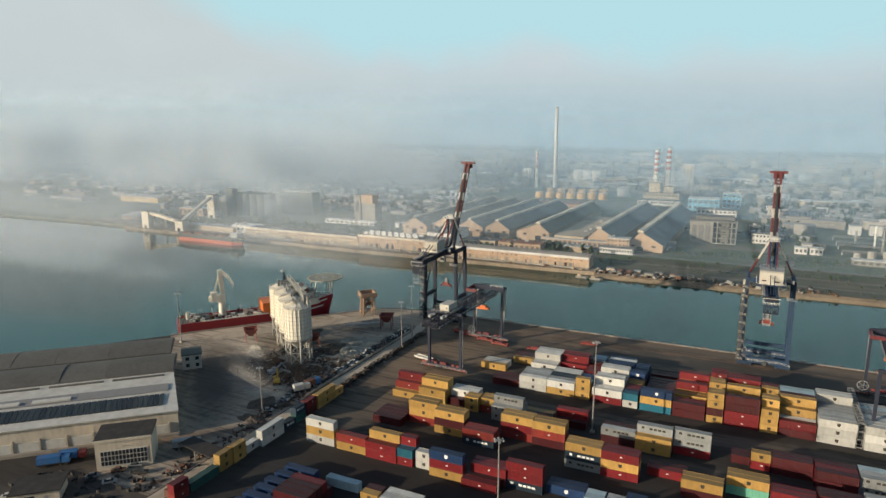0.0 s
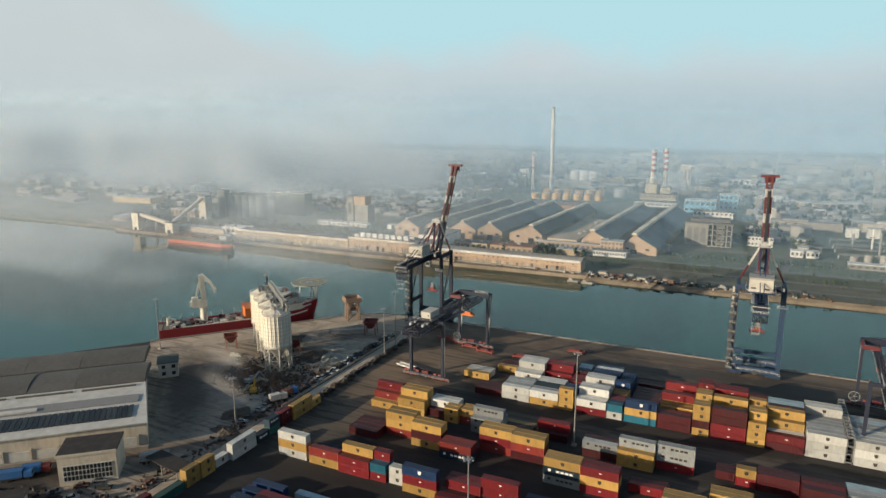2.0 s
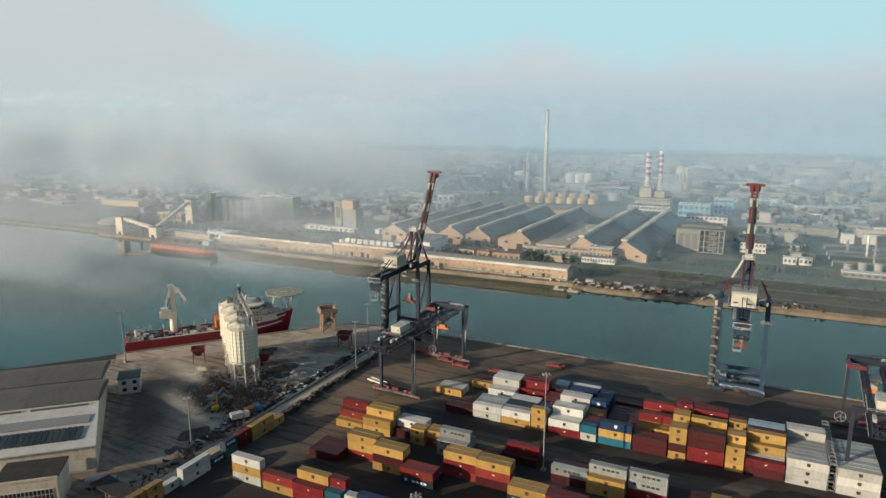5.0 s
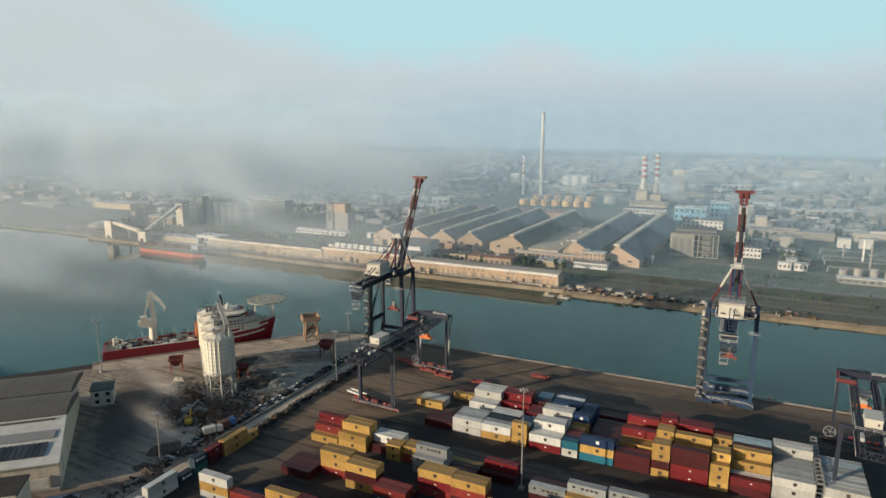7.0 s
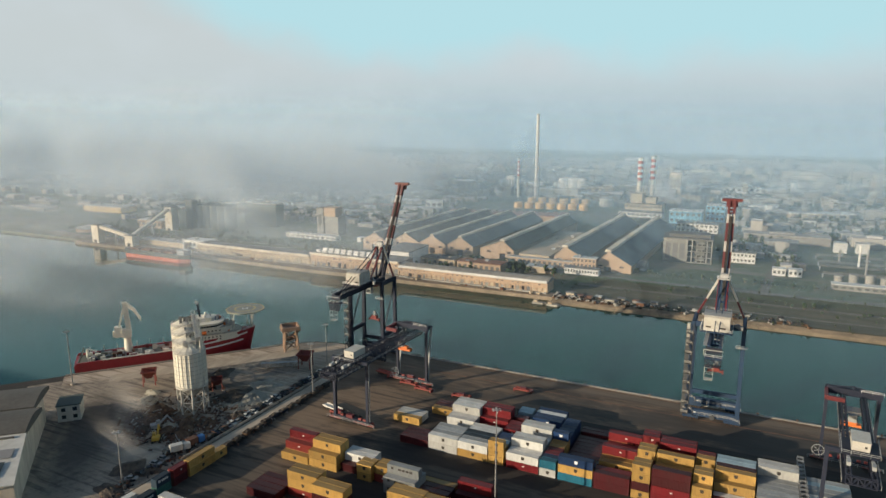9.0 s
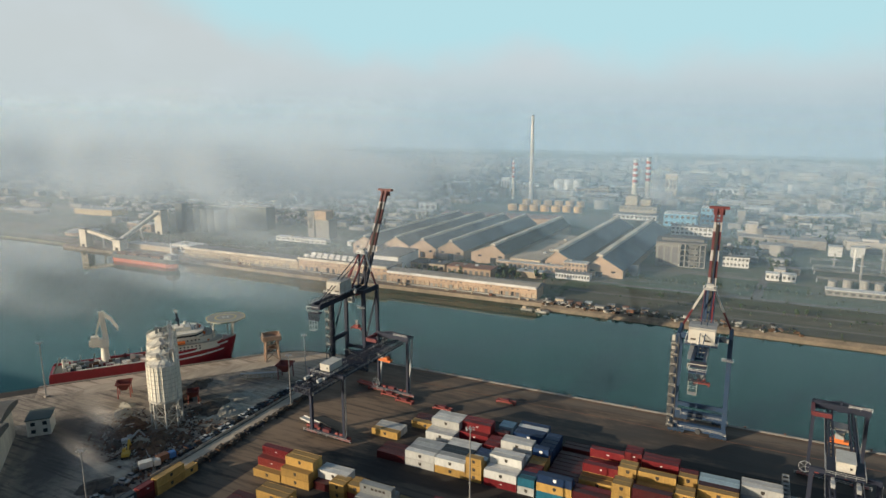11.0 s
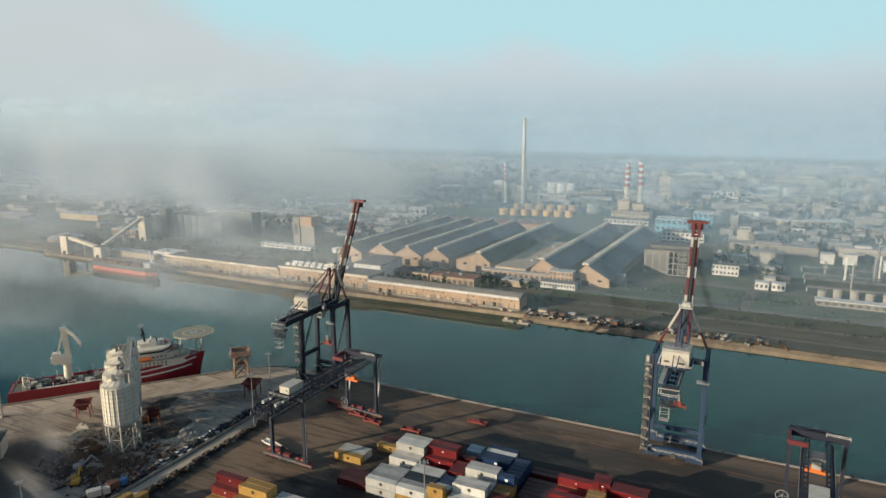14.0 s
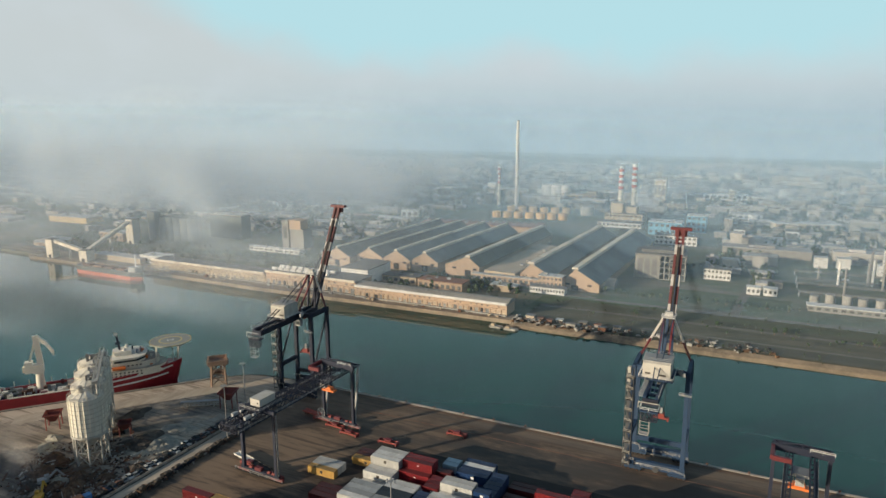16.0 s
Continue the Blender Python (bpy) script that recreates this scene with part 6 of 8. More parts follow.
# ---- the great sheds ----
def great_shed(xn, xf, y0, y1, hl, hr, eave, ridge, roof=None, cap=1.6):
    """A long gabled shed; ridge from (xn, y0) to (xf, y1), hl and hr its half widths."""
    c = thing("storage_shed", "long gabled storage shed with ochre gable and dark sheet roof", "shed", "great storage sheds", pose(xn, y0, -0.4))
    L, k = y1 - y0, xf - xn
    gable = [(-hl, 0), (hr, 0), (hr, eave), (0, ridge), (-hl, eave)]
    for y, dx, nm in ((0.0, 0.0, "gable_wall"), (L - 0.6, k, "gable_wall")):
        part(nm, MB().add([(x + dx, y, z) for x, z in gable] + [(x + dx, y + 0.6, z) for x, z in gable],
                          [(0, 1, 2, 3, 4), (9, 8, 7, 6, 5)] + [(i, (i + 1) % 5, 5 + (i + 1) % 5, 5 + i) for i in range(5)]), M_OCHRE, c)
    for s, h in ((-1, hl), (1, hr)):
        part("side_wall", MB().add([(s * h, 0.6, 0), (s * h + k, L - 0.6, 0), (s * h + k, L - 0.6, eave), (s * h, 0.6, eave), (s * (h - 0.4), 0.6, 0), (s * (h - 0.4) + k, L - 0.6, 0), (s * (h - 0.4) + k, L - 0.6, eave), (s * (h - 0.4), 0.6, eave)],
                                   [(0, 1, 2, 3), (7, 6, 5, 4), (3, 2, 6, 7), (0, 4, 5, 1)]), M_TAN, c)
        n = max(6, int(L / 13))
        for i in range(n):
            a, b = i / n + 0.001, (i + 1) / n - 0.001
            ya, yb = -0.8 + (L + 1.6) * a, -0.8 + (L + 1.6) * b
            e = eave - 0.25
            xa, xb = k * a, k * b
            part("roof_sheet", MB().add([(s * (h + 0.6) + xa, ya, e), (s * (h + 0.6) + xb, yb, e), (xb, yb, ridge + 0.15), (xa, ya, ridge + 0.15), (s * (h + 0.6) + xa, ya, e - 0.3), (s * (h + 0.6) + xb, yb, e - 0.3), (xb, yb, ridge - 0.2), (xa, ya, ridge - 0.2)],
                                         [(0, 1, 2, 3), (7, 6, 5, 4), (0, 4, 5, 1), (1, 5, 6, 2), (2, 6, 7, 3), (3, 7, 4, 0)]), roof or M_SLATE, c)
    # the pale ridge cap, in lengths that do not quite line up
    n = max(5, int(L / 24))
    for i in range(n):
        ya, yb = -0.6 + (L + 1.2) * i / n, -0.6 + (L + 1.2) * (i + 1) / n - 0.35
        xa, xb = k * i / n, k * (i + 1) / n
        t = ridge + 1.1 + 0.25 * (i % 2)
        part("ridge_cap", MB().add([(-cap + xa, ya, ridge - 0.5), (cap + xa, ya, ridge - 0.5), (cap * 0.75 + xa, ya, t), (-cap * 0.75 + xa, ya, t), (-cap + xb, yb, ridge - 0.5), (cap + xb, yb, ridge - 0.5), (cap * 0.75 + xb, yb, t), (-cap * 0.75 + xb, yb, t)],
                                   [(0, 1, 2, 3), (7, 6, 5, 4), (0, 4, 5, 1), (1, 5, 6, 2), (2, 6, 7, 3), (3, 7, 4, 0)]), M_RIDGE, c, "pale dusty ridge cap")
    part("gate", MB().box(-2.6, 2.6, -0.12, 0.0, 0.2, eave * 0.6), M_OPEN, c)
    for x in (-hl * 0.6, hr * 0.6):
        part("window", MB().box(x - 1.6, x + 1.6, -0.1, 0.0, eave * 0.62, eave * 0.8), M_GLASS, c)
    return c


M_GREYSHEET = mat("grey_sheet_roof", (0.225, 0.228, 0.212), 0.7, grain=0.25, stain=0.03, vary=0.12, dirt=(0.07, 0.068, 0.06), dirt_amount=0.6)
M_OLIVE = mat("olive_sheet_roof", (0.155, 0.155, 0.122), 0.75, grain=0.25, stain=0.03, vary=0.12, dirt=(0.045, 0.046, 0.04), dirt_amount=0.6)
M_BLUESHEET = mat("blue_grey_sheet_roof", (0.15, 0.17, 0.175), 0.65, grain=0.25, stain=0.03, vary=0.14, dirt=(0.05, 0.052, 0.054), dirt_amount=0.6)
great_shed(-286, -275, 540, 719, 12, 13, 9.5, 16.5, M_SLATE, 0.8)
great_shed(-259, -249, 549, 718, 13, 13, 9.5, 16.5, M_SLATE, 0.9)
great_shed(-233, -222, 550, 719, 13, 13, 9.0, 16.5, M_GREYSHEET, 1.6)
great_shed(-207, -196, 552, 719, 13, 12, 9.0, 16.5, M_GREYSHEET, 1.7)
great_shed(-168, -158, 552, 721, 20, 10, 9.0, 16.5, M_OLIVE, 2.3)
great_shed(-114, -104, 550, 745, 9, 16, 8.0, 16.5, M_GREYSHEET, 2.8)
great_shed(-79, -69, 546, 741, 9, 18, 6.5, 16.5, M_BLUESHEET, 2.8)
plain_building(-152, 548, 26, 120, 7.5, M_TAN, M_TAN, "low link building between two storage sheds", turn=-3)
plain_building(-160, 541, 60, 5, 6.0, M_OCHRE, M_PALEROOF, "long ochre gallery in front of the sheds", floors=1, bays=14)
plain_building(-104, 536, 18, 9, 11, M_OCHRE, M_PALEROOF, "ochre office block beside the storage shed", floors=3, bays=6)
plain_building(-108, 528, 26, 8, 4.5, M_FARWHITE, M_GREYROOF, "pale arcade with many doors below the office", floors=1, bays=12)

# reddish low hall with roof vents, and the ochre tanks behind it
hall = plain_building(-312, 745, 140, 34, 6.0, M_OCHRE, M_BRICKRED, "low wide hall with a brick-red roof and rows of vents", turn=9.0)
for i in range(16):
    part("roof_vent", MB().box(6 + i * 8.2, 9 + i * 8.2, 22, 27, 6.4, 8.0), M_SLATE, hall)


def round_tank(x, y, r, h, material, label, group, rings=2):
    c = thing("storage_tank", label, "tank", group, pose(x, y, -0.4))
    part("shell", MB().tube((0, 0, 0), (0, 0, h), r, n=28), material, c)
    part("roof", MB().tube((0, 0, h), (0, 0, h + r * 0.16), r * 1.01, r * 0.15, n=28), material, c)
    for k in range(rings):
        part("ring", MB().tube((0, 0, h * (k + 1) / (rings + 0.3)), (0, 0, h * (k + 1) / (rings + 0.3) + 0.3), r + 0.12, n=28), material, c)
    return c


for i in range(7):
    round_tank(-262 + i * 14.0, 862 + i * 1.9, 5.6, 7.6, M_TANKY, "ochre round storage tank with a low cone roof", "ochre tanks")
    if i < 6:
        round_tank(-261 + i * 14.7, 916 + i * 1.8, 5.6, 7.6, M_TANKY, "ochre round storage tank with a low cone roof", "ochre tanks")
round_tank(-160, 925, 9, 11, M_CREAM, "large round cream storage tank", "cream tanks")
for i in range(3):
    round_tank(-270 + i * 16, 1110, 8, 18, M_FARWHITE, "tall pale storage tank", "pale tanks")


# ---- chimneys ----
M_PALESHAFT = mat("pale_grey_shaft_concrete", (0.56, 0.52, 0.47), 0.8, grain=0.3, stain=0.08, vary=0.1, dirt=(0.36, 0.34, 0.31), dirt_amount=0.4)


M_BANDRED = mat("orange_red_band_paint", (0.50, 0.11, 0.06), 0.7, stain=0.1, vary=0.1, dirt=(0.25, 0.09, 0.06), dirt_amount=0.4)
M_SHAFT = mat("cream_shaft_concrete", (0.74, 0.66, 0.52), 0.8, grain=0.3, stain=0.08, vary=0.05, dirt=(0.5, 0.42, 0.32), dirt_amount=0.4)


def chimney(x, y, h, r0, r1, bands, label, base=M_SHAFT):
    c = thing("chimney", label, "chimney", "chimneys", pose(x, y, -0.4))
    z = h * (1 - bands * 0.055) if bands else h
    part("shaft", MB().tube((0, 0, 0), (0, 0, z), r0, r0 + (r1 - r0) * z / h, n=20), base, c)
    for k in range(bands):
        a, b = z + (h - z) * k / bands, z + (h - z) * (k + 1) / bands
        part("band", MB().tube((0, 0, a), (0, 0, b), r0 + (r1 - r0) * a / h + 0.02, r0 + (r1 - r0) * b / h + 0.02, n=20), M_BANDRED if k % 2 == 0 else M_PALE, c, "red band" if k % 2 == 0 else "white band")
    part("crown", MB().tube((0, 0, h), (0, 0, h + 0.8), r1 + 0.5, n=20), M_GREYST, c)
    part("gallery", MB().tube((0, 0, h * 0.55), (0, 0, h * 0.55 + 0.5), r0 + (r1 - r0) * 0.55 + 1.2, n=20), M_GREYST, c)
    return c


chimney(-263, 942, 121, 3.3, 1.9, 0, "very tall slender pale grey chimney", M_PALESHAFT)
chimney(-300, 970, 57, 2.3, 1.6, 8, "slender chimney with red and white bands")
chimney(-118, 925, 65, 3.6, 3.0, 8, "power station chimney with red and white bands")
chimney(-104, 938, 67, 3.6, 3.0, 8, "power station chimney with red and white bands")

# power station below the twin chimneys
M_CREAMFAR = mat("cream_plant_cladding", (0.44, 0.38, 0.285), 0.75, grain=0.3, stain=0.1, vary=0.12, dirt=(0.34, 0.28, 0.2), dirt_amount=0.5)
ps = plain_building(-126, 872, 44, 30, 12, M_CREAMFAR, M_GREYROOF, "cream power station block with pipes and platforms", floors=2, bays=9)
part("boiler_house", MB().box(6, 20, 4, 22, 12.5, 24), M_CREAMFAR, ps)
part("boiler_house", MB().box(24, 36, 6, 22, 12.5, 20), M_CREAMFAR, ps)
part("duct", MB().beam((12, 22, 20), (10, 50, 16), 4, 4), M_GREYST, ps)
plain_building(-128, 842, 50, 16, 6, M_FARWHITE, M_GREYROOF, "low pale hall of the power station", floors=1, bays=10)
plain_building(-66, 812, 34, 22, 14, M_FARBLUE, M_FARWHITE, "low blue-clad process building with white roof", floors=2, bays=6)
plain_building(-30, 846, 20, 20, 18, M_FARBLUE, M_FARWHITE, "blue-clad process building with a stair tower", floors=3, bays=4)
plain_building(-52, 760, 40, 16, 9, M_FARWHITE, M_GREYROOF, "white two-storey laboratory block", floors=2, bays=9)

# open concrete frame building
fr = thing("factory_frame", "concrete factory block, one half clad and one half open floors", "building", "", pose(-46, 606, -0.4, 0, 0, 3))
part("clad_half", MB().box(0, 18, 0, 26, 0, 19.5), M_FARCONC, fr)
part("roof", MB().box(-0.6, 38.6, -0.6, 26.6, 19.5, 20.3).box(4, 36, 6, 22, 20.3, 22.6), M_GREYROOF, fr)
for k in range(5):
    part("floor_slab", MB().box(18, 38, 0, 26, k * 4.7, k * 4.7 + 0.5), M_FARCONC, fr)
for i in range(6):
    for y in (0.0, 12.6, 25.2):
        part("column", MB().box(18.2 + i * 3.8, 19.0 + i * 3.8, y, y + 0.8, 0.5, 19.5), M_FARCONC, fr)
part("core", MB().box(24, 32, 9, 18, 0.5, 19.5), M_FARCONC, fr)
for i in range(3):
    part("window", MB().box(2 + i * 5.4, 6 + i * 5.4, -0.1, 0.0, 3, 16), M_GREYROOF, fr)
plain_building(4, 624, 20, 10, 8.4, M_FARWHITE, M_GREYROOF, "white two-storey office with a flat roof", floors=2, bays=7)
hutm = thing("tank_hut", "small grey vaulted store beside the storage shed", "building", "", pose(-58, 568, -0.4))
part("vault", vault(-5, 5, -7, 7, 0.4, 6.4), M_FARCONC, hutm)
for x, y in ((36, 588), (47, 589)):
    plain_building(x, y, 9, 7, 5.2, M_FARWHITE, M_FARWHITE, "small white electrical switch house", floors=1, bays=3)

# process plant with a long pipe hall on the right
plain_building(73, 560, 260, 8, 3.8, M_FARCONC, M_FARWHITE, "long low pipe hall with a white roof", floors=1, bays=56)
for i in range(14):
    round_tank(78 + i * 9.5, 576 + (i % 2) * 3, 2.9, 7.0 + (i % 3), M_FARCONC, "small grey process tank", "process tanks", 1)
rp = random.Random(21)
for i in range(26):
    x, y, h = rp.uniform(80, 330), rp.uniform(592, 680), rp.uniform(10, 26)
    c = thing("process_column", "slender grey process column", "column", "process columns", pose(x, y, -0.4))
    part("shell", MB().tube((0, 0, 0), (0, 0, h), 0.85, n=12), rp.choice([M_FARCONC, M_FARWHITE, M_STEEL]), c)
    part("platform", MB().box(-2.2, 2.2, -2.2, 2.2, h * 0.6, h * 0.6 + 0.3), M_GREYST, c)
for x, y in ((86, 705), (103, 708), (130, 690)):
    plain_building(x, y, 10, 9, 8.5, M_FARWHITE, M_PALEROOF, "tall white windowless cold store")
for i in range(4):
    y = 598 + i * 22 + 5 * (i % 2)
    rk = thing("pipe_rack", "grey steel pipe rack between process units", "pipe rack", "pipe racks", pose(70, y, -0.4))
    part("frame", truss((0, 0, 3.0), (250, 0, 3.0), 1.6, 1.4, 40, 0.16, 0.1), M_GREYROOF, rk)
    part("pipe", MB().tube((0, 0.3, 3.6), (250, 0.3, 3.6), 0.3, n=8), M_GREYROOF, rk)
    part("post", MB().box(-0.3, 0.3, -1.2, 1.2, 0, 3.0).box(249.7, 250.3, -1.2, 1.2, 0, 3.0).box(124.7, 125.3, -1.2, 1.2, 0, 3.0), M_GREYST, rk)

# ---- loading towers and ship at the far left ----
M_SILOGREY = mat("pale_teal_silo_concrete", (0.15, 0.175, 0.17), 0.85, grain=0.3, stain=0.06, vary=0.12, dirt=(0.1, 0.11, 0.105), dirt_amount=0.5)
M_CREAMFAR2 = mat("pale_tower_plaster", (0.66, 0.60, 0.50), 0.8, grain=0.3, stain=0.1, vary=0.06, dirt=(0.45, 0.39, 0.3), dirt_amount=0.4)


def tower_block(x, y, w, d, h, wall, label):
    c = thing("loading_tower", label, "tower", "loading towers", pose(x, y, -0.4))
    part("wall", MB().box(0, w, 0, d, 0, h), wall, c)
    part("roof", MB().box(-0.3, w + 0.3, -0.3, d + 0.3, h, h + 0.6), M_GREYROOF, c)
    part("door", MB().box(w * 0.3, w * 0.7, -0.1, 0, 0, 3), M_OPEN, c)
    return c


tower_block(-551, 456, 9, 7, 17, M_CREAMFAR2, "slender ochre loading tower on the far quay")
tower_block(-507, 457, 10, 8, 10, M_CREAMFAR2, "short ochre transfer tower on the far quay")
tower_block(-542, 535, 10, 9, 25, M_CREAMFAR2, "tall ochre conveyor tower")
for p, q, wd in (((-543, 459, 15.5), (-502, 461, 8.0), 3.2), ((-503, 463, 9.0), (-538, 537, 22.5), 3.2)):
    cv = thing("conveyor_gallery", "inclined pale conveyor gallery between towers", "conveyor", "conveyor galleries", pose(0, 0, 0))
    part("gallery", MB().beam(p, q, wd, 3.0), M_CREAMFAR2, cv)
    part("trestle", MB().beam(((p[0] + q[0]) / 2 - 1.5, (p[1] + q[1]) / 2, -0.4), ((p[0] + q[0]) / 2, (p[1] + q[1]) / 2, (p[2] + q[2]) / 2), 0.7).beam(((p[0] + q[0]) / 2 + 1.5, (p[1] + q[1]) / 2, -0.4), ((p[0] + q[0]) / 2, (p[1] + q[1]) / 2, (p[2] + q[2]) / 2), 0.7), M_GREYST, cv)
structure("jetty", MB().box(-572, -498, SHORE_Y + 2, SHORE_Y + 14, -3.5, -0.2), M_FARQUAY, "old jetty below the loading towers", "jetty")
dm = thing("dome_store", "low round pale dome store", "store", "", pose(-615, 505, -0.4))
part("wall", MB().tube((0, 0, 0), (0, 0, 3.2), 17, n=32), M_OCHRE, dm)
part("dome", MB().tube((0, 0, 3.2), (0, 0, 6.4), 17.5, 3, n=32), M_PALEROOF, dm)
for i in range(9):
    si = thing("grain_silo", "dark grey round grain silo in a battery", "silo", "grain silos", pose(-522 + (i % 5) * 10 + (i // 5) * 4, 566 + (i // 5) * 11, -0.4))
    part("shell", MB().tube((0, 0, 0), (0, 0, 25), 5.0, n=20), M_SILOGREY, si)
    part("roof", MB().tube((0, 0, 25), (0, 0, 26.6), 5.1, 0.8, n=20), M_SILOGREY, si)
plain_building(-534, 556, 10, 8, 30, M_SILOGREY, M_GREYROOF, "dark grey silo head house", floors=6, bays=2)
plain_building(-492, 600, 44, 14, 25, M_SILOGREY, M_PALEROOF, "dark grey silo block with a pale roof line")
plain_building(-757, 596, 64, 24, 7, mat("yellow_lit_wall", (0.62, 0.46, 0.24), 0.8, grain=0.3, stain=0.06, vary=0.05, dirt=(0.45, 0.32, 0.18), dirt_amount=0.4), M_PALEROOF, "long ochre-yellow store with a pale roof", turn=4)
plain_building(-590, 540, 36, 14, 8, M_OCHRE, M_PALEROOF, "ochre store below the conveyor", floors=1, bays=6)
plain_building(-505, 470, 60, 12, 5, M_TAN, M_PALEROOF, "low tan quay store with a pale roof")
plain_building(-452, 476, 26, 14, 7, M_FARWHITE, M_FARWHITE, "white flat-roofed store behind the far quay", floors=1, bays=5)
mt = plain_building(-383, 586, 8, 12, 27, M_FARCONC, M_GREYROOF, "pale concrete lift tower", floors=1, bays=1)
part("wing", MB().box(10, 26, 0, 14, 0, 19), M_FARCONC, mt)
part("penthouse", MB().box(9, 23, 0, 12, 19, 28), M_OCHRE, mt, "ochre penthouse")
plain_building(-404, 562, 60, 8, 3.6, M_FARWHITE, M_FARWHITE, "long low white shelter roof", floors=1, bays=10)
for i in range(5):
    plain_building(-322 + i * 5, 566 + (i % 2) * 4, 4.4, 7, 4.0, M_FARWHITE, M_FARWHITE, "white shelter with a bowed roof", group="white shelters")

bs = thing("bulk_ship", "dark cargo ship with a red waterline moored at the far quay", "ship", "", pose(-482, 438, WATER_Z) @ Matrix.Diagonal((1.15, 1.1, 1.0, 1.0)))
part("hull", MB().prism([(0, 0), (4, -4.5), (60, -4.5), (68, -1), (68, 1), (60, 4.5), (4, 4.5)], 3.0, 6.6), mat("dark_ship_hull", (0.04, 0.05, 0.05), 0.6, vary=0.02), bs)
part("boot_topping", MB().prism([(1.0, 0), (4.5, -4.4), (60, -4.4), (67, -0.8), (67, 0.8), (60, 4.4), (4.5, 4.4)], -1, 3.0), mat("orange_red_boot_topping", (0.42, 0.09, 0.045), 0.6, vary=0.02), bs, "orange-red lower hull")
for i in range(4):
    part("hatch_cover", MB().box(8 + i * 12, 17 + i * 12, -3, 3, 6.6, 8.0), M_RUST, bs)
part("bridge", MB().box(58, 65, -3.6, 3.6, 6.6, 10.5), M_GREYST, bs)
part("mast", MB().beam((62, 0, 10.5), (62, 0, 20.5), 0.7).beam((62, 0, 11), (66, 0, 10.4), 0.5), M_FARWHITE, bs)

# long pale halls among the works
for x, y, w, d, h, wall, roof, turn, words in ((-752, 1150, 100, 22, 7, M_FARWHITE, M_FARWHITE, 22, "long white hall among the works"), (-690, 1215, 130, 22, 7, M_CREAMFAR, M_FARWHITE, 22, "long cream hall with a white roof"),
                                               (-616, 940, 62, 20, 7, M_OCHRE, M_FARWHITE, 22, "ochre hall with a white roof beyond the sheds"), (-368, 800, 22, 12, 10, M_FARWHITE, M_FARWHITE, 22, "plain white plant block without windows"),
                                               (-229, 1062, 50, 18, 9, M_OCHRE, M_TAN, 22, "ochre hall behind the tank farm"), (-420, 1010, 26, 20, 16, M_FARCONC, M_FARWHITE, 10, "tall grey plant block with a white roof"), (-345, 1040, 14, 14, 24, M_FARWHITE, M_FARWHITE, 0, "tall white process tower among the works"),
                                               (-100, 1090, 16, 16, 34, M_CREAMFAR, M_FARWHITE, 0, "tall cream process tower among the works"), (-60, 1150, 90, 20, 9, M_FARWHITE, M_PALEROOF, 16, "long white hall with a pale roof"), (60, 900, 70, 18, 7, M_CREAMFAR, M_FARWHITE, 18, "long cream hall with a white roof")):
    plain_building(x, y, w, d, h, wall, roof, words, turn=turn, floors=1, bays=max(3, int(w / 9)), group="halls beyond the sheds")

# ---- the town and works beyond ----
rt = random.Random(77)
KEEP = [(-330, -40, 520, 760), (-330, -130, 740, 960), (-140, 0, 590, 960), (0, 40, 560, 650), (60, 340, 540, 730), (-780, -660, 570, 640), (-640, -320, 440, 640), (-60, 72, 540, 604)]


def free(x, y, w, d):
    return all(x + w < a or x > b or y + d < c or y > e for a, b, c, e in KEEP)


WALLS = [M_FARWHITE, M_FARCONC, M_CREAMFAR, M_TAN, M_FARWHITE, M_OCHRE]
ROOFS = [M_GREYROOF, M_PALEROOF, M_FARWHITE, M_BRICKRED, M_GREYROOF, M_SLATE]
WORDW = {M_FARWHITE: "white", M_FARCONC: "grey concrete", M_CREAMFAR: "cream", M_TAN: "tan", M_OCHRE: "ochre"}
made = 0
rest_wall, rest_roof = MB(), MB()
for i in range(2000):
    y = 565 + 1350 * rt.random() ** 1.25
    x = rt.uniform(-1.5 * y - 80, 0.36 * y + 60)
    w, d, h = rt.choice([(10, 8, 4), (16, 10, 6), (26, 12, 7), (34, 14, 6), (48, 18, 8), (14, 12, 11), (60, 16, 6), (8, 8, 14)])
    w, d, h = w * rt.uniform(0.7, 1.3), d * rt.uniform(0.8, 1.3), h * rt.uniform(0.7, 1.25)
    if not free(x, y, w, d):
        continue
    if x < -330:
        if rt.random() < 0.45:
            continue
        h *= 0.5
    KEEP.append((x - 3, x + w + 3, y - 3, y + d + 3))
    a, b = rt.choice(WALLS), rt.choice(ROOFS)
    if made < 170:
        plain_building(x, y, w, d, h, a, b, "%s works building with a flat roof" % WORDW[a], floors=max(1, int(h / 4)), bays=max(2, int(w / 6)), group="works buildings across the water")
        made += 1
    else:
        rest_wall.box(x, x + w, y, y + d, -0.4, h)
        rest_roof.box(x - 0.3, x + w + 0.3, y - 0.3, y + d + 0.3, h, h + 0.5)
        if rt.random() < 0.4:
            rest_roof.box(x + w * 0.3, x + w * 0.6, y + d * 0.3, y + d * 0.7, h + 0.5, h + 2.5)
M_TOWNW = mat("town_walls", (0.33, 0.31, 0.275), 0.85, grain=0.3, stain=0.05, vary=0.5, island=True)
M_TOWNR = mat("town_roofs", (0.36, 0.345, 0.325), 0.85, grain=0.3, stain=0.05, vary=0.6, island=True)
town = tagged(part("town_blocks", rest_wall, M_TOWNW), "crowd of pale low works buildings far across the water", "buildings", "", "stuff")
part("town_roofs", rest_roof, M_TOWNR, town)
